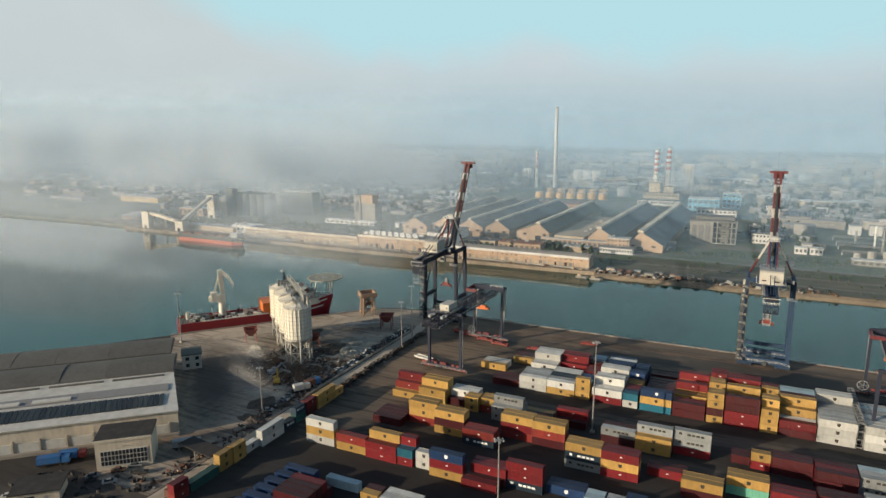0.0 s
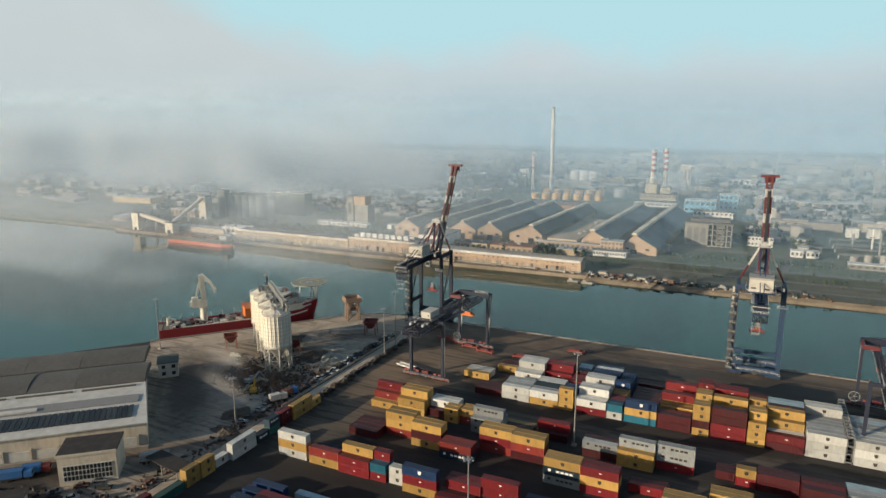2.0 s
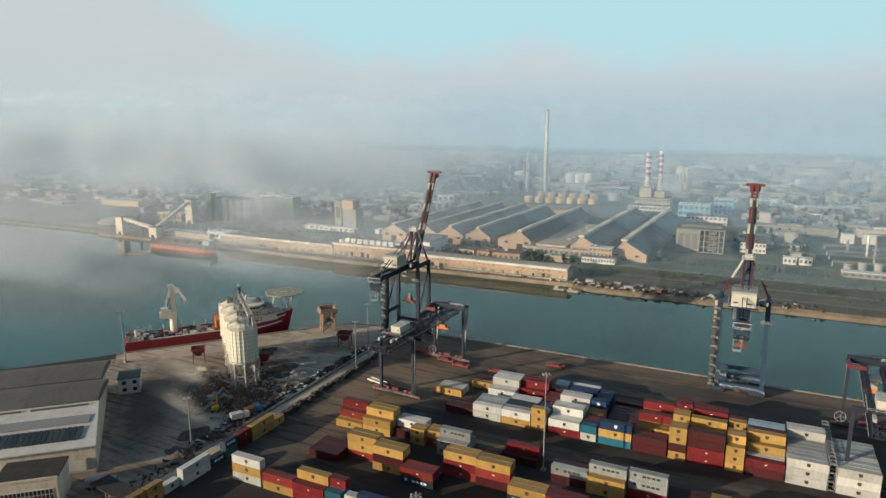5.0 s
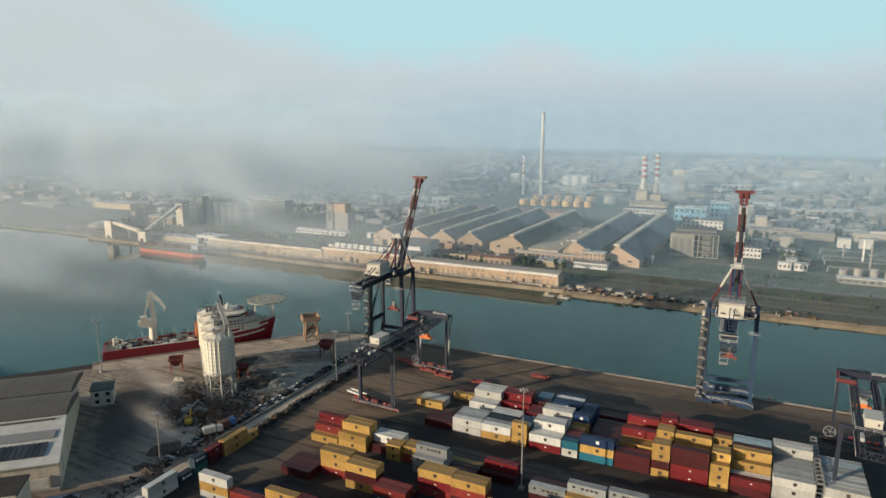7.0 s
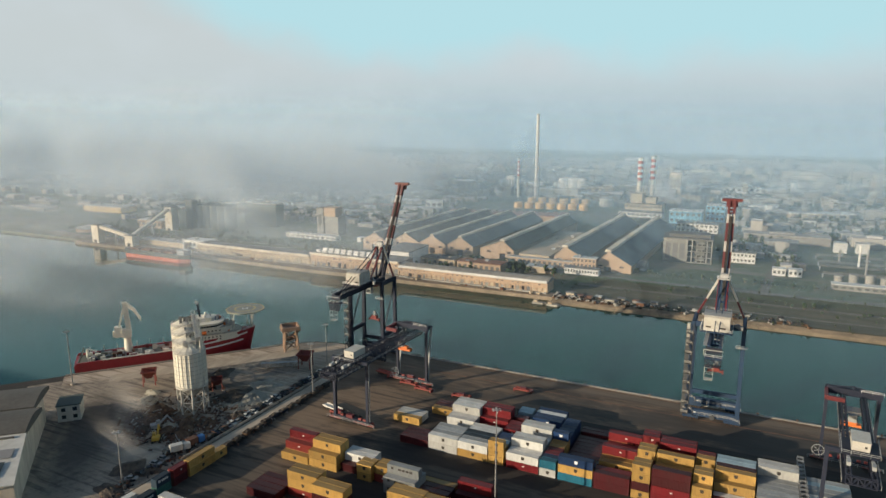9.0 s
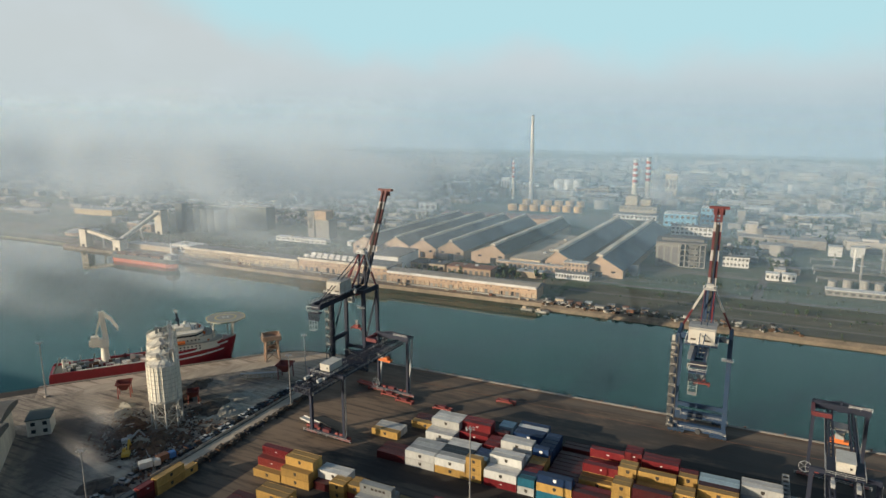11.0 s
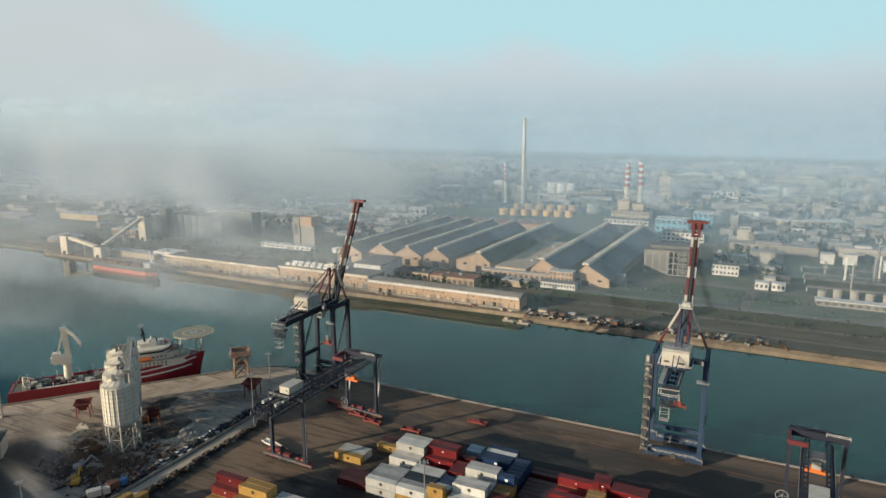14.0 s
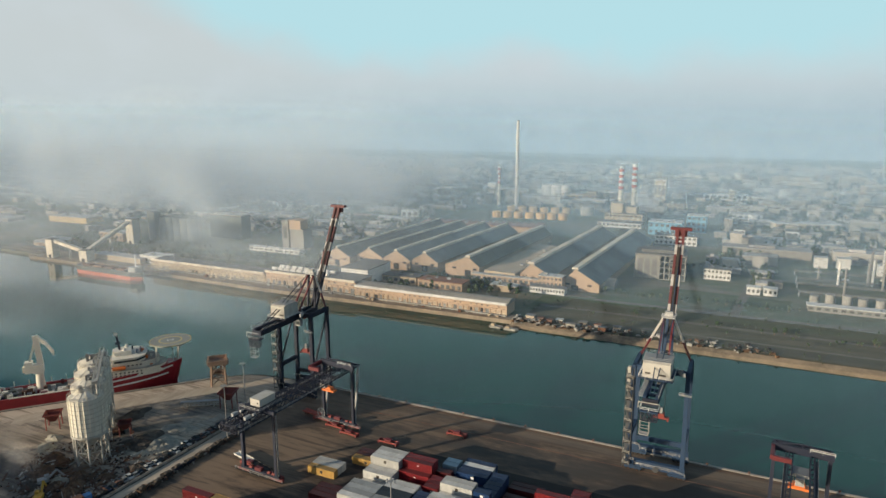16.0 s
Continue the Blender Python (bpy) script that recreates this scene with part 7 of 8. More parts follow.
for i in range(26):
    x, y = rt.uniform(-350, 520), rt.uniform(800, 1500)
    if free(x, y, 10, 10):
        round_tank(x, y, rt.uniform(4, 9), rt.uniform(8, 16), rt.choice([M_FARWHITE, M_FARCONC, M_CREAMFAR]), "pale storage tank among the works", "works tanks", 1)
for x, y, h in ((150, 1230, 42), (40, 1300, 46), (330, 1180, 38), (-420, 980, 34), (-520, 1150, 44), (240, 960, 30), (430, 1050, 34)):
    chimney(x, y, h, 1.6, 1.2, 0, "thin pale works chimney", M_FARCONC)

# roads, tracks and lines across the far ground
M_FARROAD = ground_mat("far_road", [(0.13, 0.118, 0.095), (0.10, 0.092, 0.075), (0.16, 0.145, 0.12), (0.12, 0.11, 0.09)], (0.02, 0.1, 0.5))
for k, (x0, y0, x1, y1, w) in enumerate(((-90, 500, 900, 492, 4), (-60, 528, 900, 530, 5), (-20, 476, 900, 470, 2.5), (-620, 500, -330, 530, 5), (-330, 530, -60, 532, 4), (30, 530, 62, 860, 6), (-1200, 700, 700, 790, 7), (-1400, 1050, 900, 1130, 8), (340, 530, 420, 1500, 7), (-640, 470, -700, 1500, 7))):
    d = Vector((x1 - x0, y1 - y0)).normalized()
    n = Vector((-d.y, d.x)) * w / 2
    structure("far_road", MB().prism([(x0 - n.x, y0 - n.y), (x1 - n.x, y1 - n.y), (x1 + n.x, y1 + n.y), (x0 + n.x, y0 + n.y)], -1.0, -0.28 + 0.004 * k), M_FARROAD, "pale road across the works", "road")

# rough grass between the bank and the works
M_MEADOW = ground_mat("rough_meadow", [(0.05, 0.085, 0.038), (0.10, 0.11, 0.06), (0.03, 0.065, 0.028), (0.13, 0.12, 0.08)], (0.02, 0.09, 0.6), stretch=(0.5, 1, 1))
for outline in ([(-98, 488), (-30, 484), (-10, 524), (-60, 534), (-96, 524)], [(0, 484), (210, 478), (260, 520), (60, 526), (10, 522)], [(-40, 548), (60, 546), (66, 580), (-20, 584)], [(-470, 512), (-330, 540), (-320, 556), (-400, 556), (-480, 540)]):
    structure("meadow", MB().prism(outline, -1.2, -0.36), M_MEADOW, "rough dull green grass on the far bank", "grass")

# trees and hedges, scattered
M_LEAF = mat("dull_foliage", (0.035, 0.062, 0.026), 0.9, grain=0.8, stain=0.05, vary=0.5, island=True, dirt=(0.07, 0.065, 0.035), dirt_amount=0.6)
tree_mb, trunk_mb = MB(), MB()
OCT = [(1, 0, 0), (-1, 0, 0), (0, 1, 0), (0, -1, 0), (0, 0, 1), (0, 0, -1)]
OCTF = [(0, 2, 4), (2, 1, 4), (1, 3, 4), (3, 0, 4), (2, 0, 5), (1, 2, 5), (3, 1, 5), (0, 3, 5)]


def tree_at(x, y, h, rnd):
    trunk_mb.tube((x, y, -0.4), (x, y, h * 0.5), h * 0.035, h * 0.02, n=5, caps=False)
    for _ in range(15):
        r = h * rnd.uniform(0.09, 0.2)
        a, q = rnd.uniform(0, 6.28), rnd.uniform(0, h * 0.3)
        cx, cy, cz = x + q * math.cos(a), y + q * math.sin(a), h * rnd.uniform(0.35, 0.95)
        m = Euler((rnd.uniform(0, 3), rnd.uniform(0, 3), rnd.uniform(0, 3))).to_matrix()
        tree_mb.add([Vector((cx, cy, cz)) + m @ Vector(v) * r * rnd.uniform(0.7, 1.3) for v in OCT], OCTF)


low_wall, low_roof = MB(), MB()
for i in range(5200):
    y = 545 + 1300 * rt.random() ** 1.15
    x = rt.uniform(-1.2 * y, 0.36 * y + 60)
    w, d, h = rt.uniform(3, 15), rt.uniform(3, 10), rt.uniform(1.5, 5.5) * (1.8 if rt.random() < 0.06 and x > -330 else 1)
    if free(x, y, w, d):
        low_wall.box(x, x + w, y, y + d, -0.4, h)
        low_roof.box(x - 0.2, x + w + 0.2, y - 0.2, y + d + 0.2, h, h + 0.35)
tagged(part("town_sheds", low_wall, M_TOWNW, town), "", "", "", "stuff")
tagged(part("shed_roofs", low_roof, M_TOWNR, town), "", "", "", "stuff")
for i in range(4200):
    y = rt.uniform(480, 800) if i % 2 else rt.uniform(700, 1450)
    x = rt.uniform(-1.0 * y, 0.36 * y + 40)
    if free(x, y, 1, 1):
        tree_at(x, y, rt.uniform(3, 8) if y > 585 or x < -110 else rt.uniform(0.8, 2.4), rt)
for i in range(130):
    tree_at(rt.uniform(-190, -130) if i % 3 else rt.uniform(-60, 320), rt.uniform(522, 536) if i % 3 else rt.uniform(453, 466), rt.uniform(2, 6) if i % 3 else rt.uniform(0.8, 2.2), rt)
for i in range(900):
    x, y = rt.uniform(-640, -300), rt.uniform(492, 556) if i % 4 else rt.uniform(486, 500)
    if not (-412 < x < -336 and 556 < y < 576):
        tree_at(x, y + 6 * math.sin(x * 0.05), rt.uniform(0.8, 2.2) if i % 5 else rt.uniform(2.5, 5), rt)
for x0, y0, x1, y1 in ((-470, 520, -330, 545), (-60, 548, 70, 552), (-40, 500, 330, 488), (40, 606, 64, 840), (-60, 664, 60, 660)):
    for i in range(60):
        k = rt.random()
        tree_at(x0 + (x1 - x0) * k + rt.uniform(-3, 3), y0 + (y1 - y0) * k + rt.uniform(-3, 3), rt.uniform(1.5, 4.5), rt)
wood = tagged(part("far_trees", tree_mb, M_LEAF), "scattered dull green trees and shrubs across the water", "trees", "", "stuff")
part("trunks", trunk_mb, M_RUST, wood)

# ---- the scrap yard ----
M_HEAPB = ground_mat("rusty_scrap_heap", [(0.13, 0.075, 0.042), (0.07, 0.05, 0.037), (0.19, 0.11, 0.06), (0.05, 0.037, 0.03)], (0.1, 0.5, 2.0), bump=0.8)
M_HEAPG = ground_mat("pale_gravel_heap", [(0.27, 0.255, 0.21), (0.38, 0.355, 0.28), (0.15, 0.14, 0.12), (0.44, 0.41, 0.33)], (0.1, 0.4, 2.0), bump=0.8)
M_HEAPD = ground_mat("dark_scrap_heap", [(0.055, 0.045, 0.036), (0.10, 0.08, 0.06), (0.03, 0.025, 0.022), (0.13, 0.10, 0.075)], (0.1, 0.5, 2.0), bump=0.8)
structure("quay_track", MB().prism([(-244, 238), (-238, 232), (-202, 272), (-182, 295), (-188, 301), (-208, 280)], -0.1, 0.04), M_ROAD, "pale dusty track along the old quay", "ground")


def heap(x, y, rx, ry, h, material, label, seed, turn=0.0, kind_name="spoil_mound"):
    """An uneven heap of loose material."""
    rnd = random.Random(seed)
    n, rings = 22, 7
    verts, faces = [], []
    for k in range(rings):
        f = k / (rings - 1)
        for i in range(n):
            a = 2 * math.pi * i / n
            wob = 1 + 0.6 * noise.noise(Vector((math.cos(a) * 1.6 + seed, math.sin(a) * 1.6, f * 2)))
            z = h * (1 - f) ** 0.85 * (1 + 0.35 * noise.noise(Vector((f * 3 + seed, math.cos(a) * 2, math.sin(a) * 2))))
            verts.append((rx * f * wob * math.cos(a), ry * f * wob * math.sin(a), z if k < rings - 1 else -0.05))
    for k in range(rings - 1):
        for i in range(n):
            faces.append((k * n + i, k * n + (i + 1) % n, (k + 1) * n + (i + 1) % n, (k + 1) * n + i))
    faces.append(tuple(range(n)))
    ob = part(kind_name, MB().add(verts, faces), material)
    ob.matrix_basis = pose(x, y, 0.02, 0, 0, turn)
    return tagged(ob, label, "heap", "heaps of the scrap yard")


for i, (x, y, rx, ry, h, m, w) in enumerate((
        (-187, 214, 4.5, 4, 3.2, M_HEAPB, "rust-brown scrap heap on dark ground"), (-189, 221, 4, 3.4, 2.6, M_HEAPB, "rust-brown scrap heap on dark ground"), (-173, 217, 4.2, 3.6, 3.0, M_HEAPB, "rust-brown scrap heap on dark ground"),
        (-195, 222, 3.8, 3.4, 2.6, M_HEAPB, "rust-brown scrap heap on dark ground"), (-175, 209, 4.2, 3.6, 2.6, M_HEAPB, "rust-brown scrap heap on dark ground"), (-188, 211, 4.6, 3.4, 2.2, M_HEAPB, "rust-brown scrap heap on dark ground"), (-170, 213, 3.6, 3.2, 2.8, M_HEAPB, "rust-brown scrap heap on dark ground"),
        (-164.5, 220, 4, 3.2, 2.4, M_HEAPB, "rust-brown scrap heap on dark ground"), (-184, 206, 5, 3, 2.0, M_HEAPD, "dark scrap heap on black ground"), (-168, 209, 4.6, 3.0, 2.2, M_HEAPB, "rust-brown scrap heap on dark ground"),
        (-178, 212, 3.6, 3.0, 2.0, M_HEAPG, "pale rubble heap below the silos"), (-166, 184, 6, 4.5, 1.8, M_HEAPD, "dark scrap heap on black ground"), (-196, 238, 6, 4, 2.2, M_HEAPD, "dark scrap heap behind the silos"),
        (-166, 247, 9, 6, 1.8, M_HEAPG, "large pale gravel heap beside the road"), (-171, 259, 8, 6, 1.5, M_HEAPG, "large pale gravel heap beside the road"), (-176, 247, 8, 7, 2.4, M_HEAPD, "dark coal heap beside the gravel"),
        (-198, 259, 9, 5, 2.4, M_HEAPD, "dark coal heap on the old quay"), (-205, 226, 5, 3.6, 1.8, M_HEAPG, "pale rubble heap below the silos"), (-210, 232, 4, 3, 1.6, M_HEAPG, "pale rubble heap below the silos"), (-160, 230, 5, 4, 2.2, M_HEAPD, "dark scrap heap beside the road"),
        (-160, 172, 3.5, 6, 1.4, M_HEAPD, "dark scrap heap beside the road"), (-157, 186, 2.6, 4, 1.6, M_HEAPD, "dark scrap heap beside the road"))):
    heap(x, y, rx, ry, h, m, w, 3.7 * i + 1, 40 * i)

# loose scrap strewn about, too small to tell apart
rsx = random.Random(31)
CLUMPS = [(-190, 213, 5), (-185, 207, 4), (-177, 209, 5), (-171, 213, 4), (-168, 209, 4), (-162, 213, 4), (-175, 206, 3), (-161, 203, 3), (-166, 222, 4), (-193, 228, 5), (-172, 231, 4), (-160, 232, 4), (-197, 219, 4), (-186, 236, 4)]
for words, material, spots in (("rusty loose scrap strewn on the ground", M_RUST, 420), ("pale loose scrap strewn on the ground", M_LEG, 230), ("dark loose scrap strewn on the ground", M_RUBBER, 160), ("brown loose planks and beams in clumps", M_HEAPB, 240)):
    mb = MB()
    for i in range(spots):
        cx, cy, cs = rsx.choice(CLUMPS)
        x, y = rsx.gauss(cx, cs), rsx.gauss(cy, cs)
        if x > -156 or x < -214 or (x + 183.5) ** 2 + (y - 230) ** 2 < 16:
            continue
        a, b, c = rsx.uniform(0.3, 1.5) if rsx.random() < 0.8 else rsx.uniform(2, 4.5), rsx.uniform(0.15, 0.5), rsx.uniform(0.1, 0.5)
        t = MB().box(-a / 2, a / 2, -b / 2, b / 2, 0, c).move(pose(x, y, 0.02 + rsx.random() ** 2 * 1.2, rsx.uniform(-14, 14), rsx.uniform(-24, 24), rsx.uniform(0, 180)))
        mb.add(t.v, t.f)
    tagged(part("loose_scrap", mb, material), words, "scrap", "", "stuff")


def excavator(x, y, turn, paint, word):
    c = thing("excavator", "%s tracked excavator with a bent arm among scrap" % word, "excavator", "yard machines", pose(x, y, 0.02, 0, 0, turn))
    for s in (-1, 1):
        part("track", MB().box(-1.9, 1.9, s * 1.2 - 0.3, s * 1.2 + 0.3, 0.0, 0.9), M_RUBBER, c)
    part("body", MB().box(-2.0, 1.0, -1.3, 1.3, 1.0, 2.2), paint, c)
    cab = part("cab", MB().box(0.2, 1.7, 0.2, 1.3, 1.0, 3.0), paint, c)
    part("window", MB().box(0.3, 1.74, 0.26, 1.36, 1.9, 2.8), M_GLASS, cab)
    part("boom", MB().beam((1.0, -0.4, 1.8), (4.2, -0.4, 4.6), 0.6), paint, c)
    part("stick", MB().beam((4.2, -0.4, 4.6), (6.2, -0.4, 1.6), 0.45), paint, c)
    part("bucket", MB().box(5.7, 6.7, -1.0, 0.2, 0.6, 1.6), M_RUST, c)
    return c


M_YELLOW = mat("yellow_machine_paint", (0.55, 0.33, 0.04), 0.55, stain=0.5, vary=0.1)
M_MBLUE = mat("blue_machine_paint", (0.03, 0.13, 0.33), 0.5, stain=0.5, vary=0.1)
excavator(-173, 202, 130, M_YELLOW, "yellow")
excavator(-181, 209, 60, M_GREYST, "grey")
excavator(-190, 246, 20, M_RUST, "rust-brown")


def truck(x, y, turn, cab_paint, box_paint, length, label):
    c = thing("truck", label, "truck", "trucks", pose(x, y, 0.02, 0, 0, turn))
    part("chassis", MB().box(0, length, -1.1, 1.1, 0.7, 1.1), M_RUBBER, c)
    cab = part("cab", MB().extrude([(-1.2, 1.0), (1.2, 1.0), (1.2, 2.8), (1.0, 3.1), (-1.0, 3.1), (-1.2, 2.8)], length - 2.3, length), cab_paint, c)
    part("windscreen", MB().box(length - 0.02, length + 0.03, -1.0, 1.0, 1.9, 2.8), M_GLASS, cab)
    part("body", MB().box(0.1, length - 2.6, -1.25, 1.25, 1.15, 3.4), box_paint, c)
    for xx in (1.2, 2.5, length - 1.2):
        for s in (-1, 1):
            part("wheel", MB().tube((xx, s * 0.8, 0.5), (xx, s * 1.15, 0.5), 0.5, n=12), M_RUBBER, c)
    return c


truck(-160.5, 197, 60, M_WHITE, M_WHITE, 7.0, "white box truck parked in the scrap yard")
truck(-158.5, 203, 75, M_MBLUE, M_RUST, 6.5, "blue tipper truck parked in the scrap yard")
truck(-168.5, 143.0, 42, M_GREYST, M_GREYST, 9.0, "grey box lorry parked below the warehouse")
truck(-199, 116.5, 42, M_MBLUE, M_MBLUE, 9.5, "blue lorry parked at the loading bays")
truck(-196, 122.0, 42, M_RED, M_MBLUE, 8.0, "blue lorry with a red cab at the loading bays")
truck(-146.0, 120.5, 95, M_YELLOW, M_RUST, 7.0, "rusty lorry with a yellow cab by the containers")


def car(x, y, turn, paint, word, group="parked cars"):
    c = thing("car", "%s car parked on dusty ground" % word, "car", group, pose(x, y, 0.02, 0, 0, turn))
    part("body", MB().extrude([(-0.85, 0.3), (0.85, 0.3), (0.88, 0.75), (0.8, 0.95), (-0.8, 0.95), (-0.88, 0.75)], -2.1, 2.1), paint, c)
    part("cabin", MB().add([(-1.5, -0.75, 0.95), (1.1, -0.75, 0.95), (1.1, 0.75, 0.95), (-1.5, 0.75, 0.95), (-1.0, -0.6, 1.5), (0.5, -0.6, 1.5), (0.5, 0.6, 1.5), (-1.0, 0.6, 1.5)],
                           [(3, 2, 1, 0), (4, 5, 6, 7), (0, 1, 5, 4), (1, 2, 6, 5), (2, 3, 7, 6), (3, 0, 4, 7)]), M_GLASS, c)
    part("roof", MB().box(-0.98, 0.48, -0.58, 0.58, 1.5, 1.54), paint, c)
    for xx in (-1.3, 1.3):
        for s in (-1, 1):
            part("wheel", MB().tube((xx, s * 0.62, 0.32), (xx, s * 0.86, 0.32), 0.32, n=10), M_RUBBER, c)
    return c


CARP = [(M_WHITE, "white"), (M_GREYST, "grey"), (M_RUBBER, "black"), (M_RUST, "rusty brown"), (M_RUBBER, "black"), (M_STEEL, "silver"), (M_GREYST, "grey"), (M_NAVY, "dark blue")]
masters = {}
rc = random.Random(12)


def park(x, y, turn):
    paint, word = rc.choice(CARP)
    if word in masters:
        return copy_thing(masters[word], pose(x, y, 0.02, 0, 0, turn))
    masters[word] = car(x, y, turn, paint, word)
    return masters[word]


for i in range(34):
    park(-156.6 + rc.uniform(-0.4, 0.4) - (0.8 if i % 2 else 0), 213 + i * 2.25 + rc.uniform(-0.4, 0.4), rc.uniform(-12, 12) + (0 if i % 3 else 90))
for x, y, t in ((-173.2, 125.7, 40), (-171.0, 130.2, 40), (-177.5, 120, 45), (-170, 120, 50), (-166, 128, 30), (-180, 98, 45), (-176, 100, 45), (-169, 104, 80), (-190, 102, 45)):
    park(x, y, t)
for i in range(8):
    park(-160 + rc.uniform(-2, 2), 176 + i * 3.5, rc.uniform(0, 90))

# low walls along both sides of the road
wl = thing("yard_wall", "low stained concrete wall along the dusty road", "wall", "", pose(0, 0, 0))
for i in range(44):
    part("panel", MB().box(-154.0, -153.7, 196 + i * 2.0 + 0.04, 198 + i * 2.0 - 0.04, 0, 0.9), M_CONC, wl)
wl2 = thing("barrier_row", "row of worn concrete road barriers", "barrier", "", pose(0, 0, 0))
for i in range(36):
    part("barrier", MB().box(-147.6, -147.0, 203 + i * 2.2, 203 + i * 2.2 + 1.9, 0, 0.95), M_CONC, wl2)

# rubble and junk strewn along both edges of the road
rr = random.Random(63)
for words, material, spots in (("dark rubble strewn along the road", M_RUBBER, 240), ("rusty junk strewn along the road", M_RUST, 170), ("pale rubble strewn along the road", M_CONC, 60)):
    mb = MB()
    for i in range(spots):
        y = rr.uniform(120, 288)
        x = rr.gauss(-145.4, 0.8) if rr.random() < 0.55 and y > 200 else rr.gauss(-157.0, 1.4)
        a, b, c = rr.uniform(0.3, 1.6), rr.uniform(0.2, 0.8), rr.uniform(0.2, 0.9)
        t = MB().box(-a / 2, a / 2, -b / 2, b / 2, 0, c).move(pose(x, y, 0.0, rr.uniform(-12, 12), rr.uniform(-12, 12), rr.uniform(0, 180)))
        mb.add(t.v, t.f)
    tagged(part("road_rubble", mb, material), words, "rubble", "", "stuff")
mb = MB()
for i in range(110):
    x = rr.uniform(-196, -158)
    y = rr.uniform(98, 128)
    if 0.84 * (x + 178) - (y - 124) * 0.6 < -2 and -9 < 0.6 * (x + 178) + 0.84 * (y - 124) < 22:
        continue
    a, b, c = rr.uniform(0.3, 2.0), rr.uniform(0.2, 1.0), rr.uniform(0.2, 1.2)
    t = MB().box(-a / 2, a / 2, -b / 2, b / 2, 0, c).move(pose(x, y, 0.0, 0, 0, rr.uniform(0, 180)))
    mb.add(t.v, t.f)
tagged(part("yard_junk", mb, M_RUBBER), "dark pallets and junk strewn round the hut", "junk", "", "stuff")

# dark bins and junk between the road and the apron
for i in range(16):
    x, y = -146.2 + rc.uniform(-0.5, 1.2), 206 + i * 5.0 + rc.uniform(-1, 1)
    sk = thing("skip", "open steel skip full of scrap by the road", "skip", "skips by the road", pose(x, y, 0, 0, 0, 90 + rc.uniform(-12, 12)))
    p = rc.choice([M_HEAPB, M_NAVY, M_RUBBER, M_HEAPD])
    part("tub", MB().add([(-1.4, -0.8, 0.2), (1.4, -0.8, 0.2), (1.4, 0.8, 0.2), (-1.4, 0.8, 0.2), (-2.0, -0.95, 1.5), (2.0, -0.95, 1.5), (2.0, 0.95, 1.5), (-2.0, 0.95, 1.5)],
                         [(3, 2, 1, 0), (0, 1, 5, 4), (1, 2, 6, 5), (2, 3, 7, 6), (3, 0, 4, 7)]), p, sk)
    part("load", MB().box(-1.8, 1.8, -0.85, 0.85, 1.0, 1.35).box(-0.6, 0.9, -0.5, 0.6, 1.35, 1.8), M_HEAPD, sk)
    part("skid", MB().box(-1.4, 1.4, -0.6, -0.4, 0, 0.2).box(-1.4, 1.4, 0.4, 0.6, 0, 0.2), M_RUBBER, sk)


M_HOPPER = mat("dull_red_hopper_paint", (0.17, 0.035, 0.028), 0.75, stain=0.5, vary=0.15, dirt=(0.09, 0.04, 0.03), dirt_amount=0.6)


def hopper(x, y, turn, s=1.0):
    c = thing("hopper", "red steel loading hopper on four legs", "hopper", "quay hoppers", pose(x, y, 0.03, 0, 0, turn))
    part("bin", MB().add([(-1 * s, -1 * s, 3 * s), (1 * s, -1 * s, 3 * s), (1 * s, 1 * s, 3 * s), (-1 * s, 1 * s, 3 * s), (-3 * s, -3 * s, 6.4 * s), (3 * s, -3 * s, 6.4 * s), (3 * s, 3 * s, 6.4 * s), (-3 * s, 3 * s, 6.4 * s)],
                         [(3, 2, 1, 0), (0, 1, 5, 4), (1, 2, 6, 5), (2, 3, 7, 6), (3, 0, 4, 7)]), M_HOPPER, c)
    part("rim", MB().box(-3.2 * s, 3.2 * s, -3.2 * s, -2.9 * s, 6.2 * s, 6.8 * s).box(-3.2 * s, 3.2 * s, 2.9 * s, 3.2 * s, 6.2 * s, 6.8 * s).box(-3.2 * s, -2.9 * s, -2.9 * s, 2.9 * s, 6.2 * s, 6.8 * s).box(2.9 * s, 3.2 * s, -2.9 * s, 2.9 * s, 6.2 * s, 6.8 * s), M_HOPPER, c)
    for sx in (-1, 1):
        for sy in (-1, 1):
            part("leg", MB().beam((sx * 2.5 * s, sy * 2.5 * s, 0), (sx * 2.4 * s, sy * 2.4 * s, 5.6 * s), 0.35 * s), M_HOPPER, c)
    return c


hopper(-219.0, 238.5, 45)
hopper(-168.0, 285.0, 20, 1.1)
hopper(-187.0, 247.0, 45, 0.8)

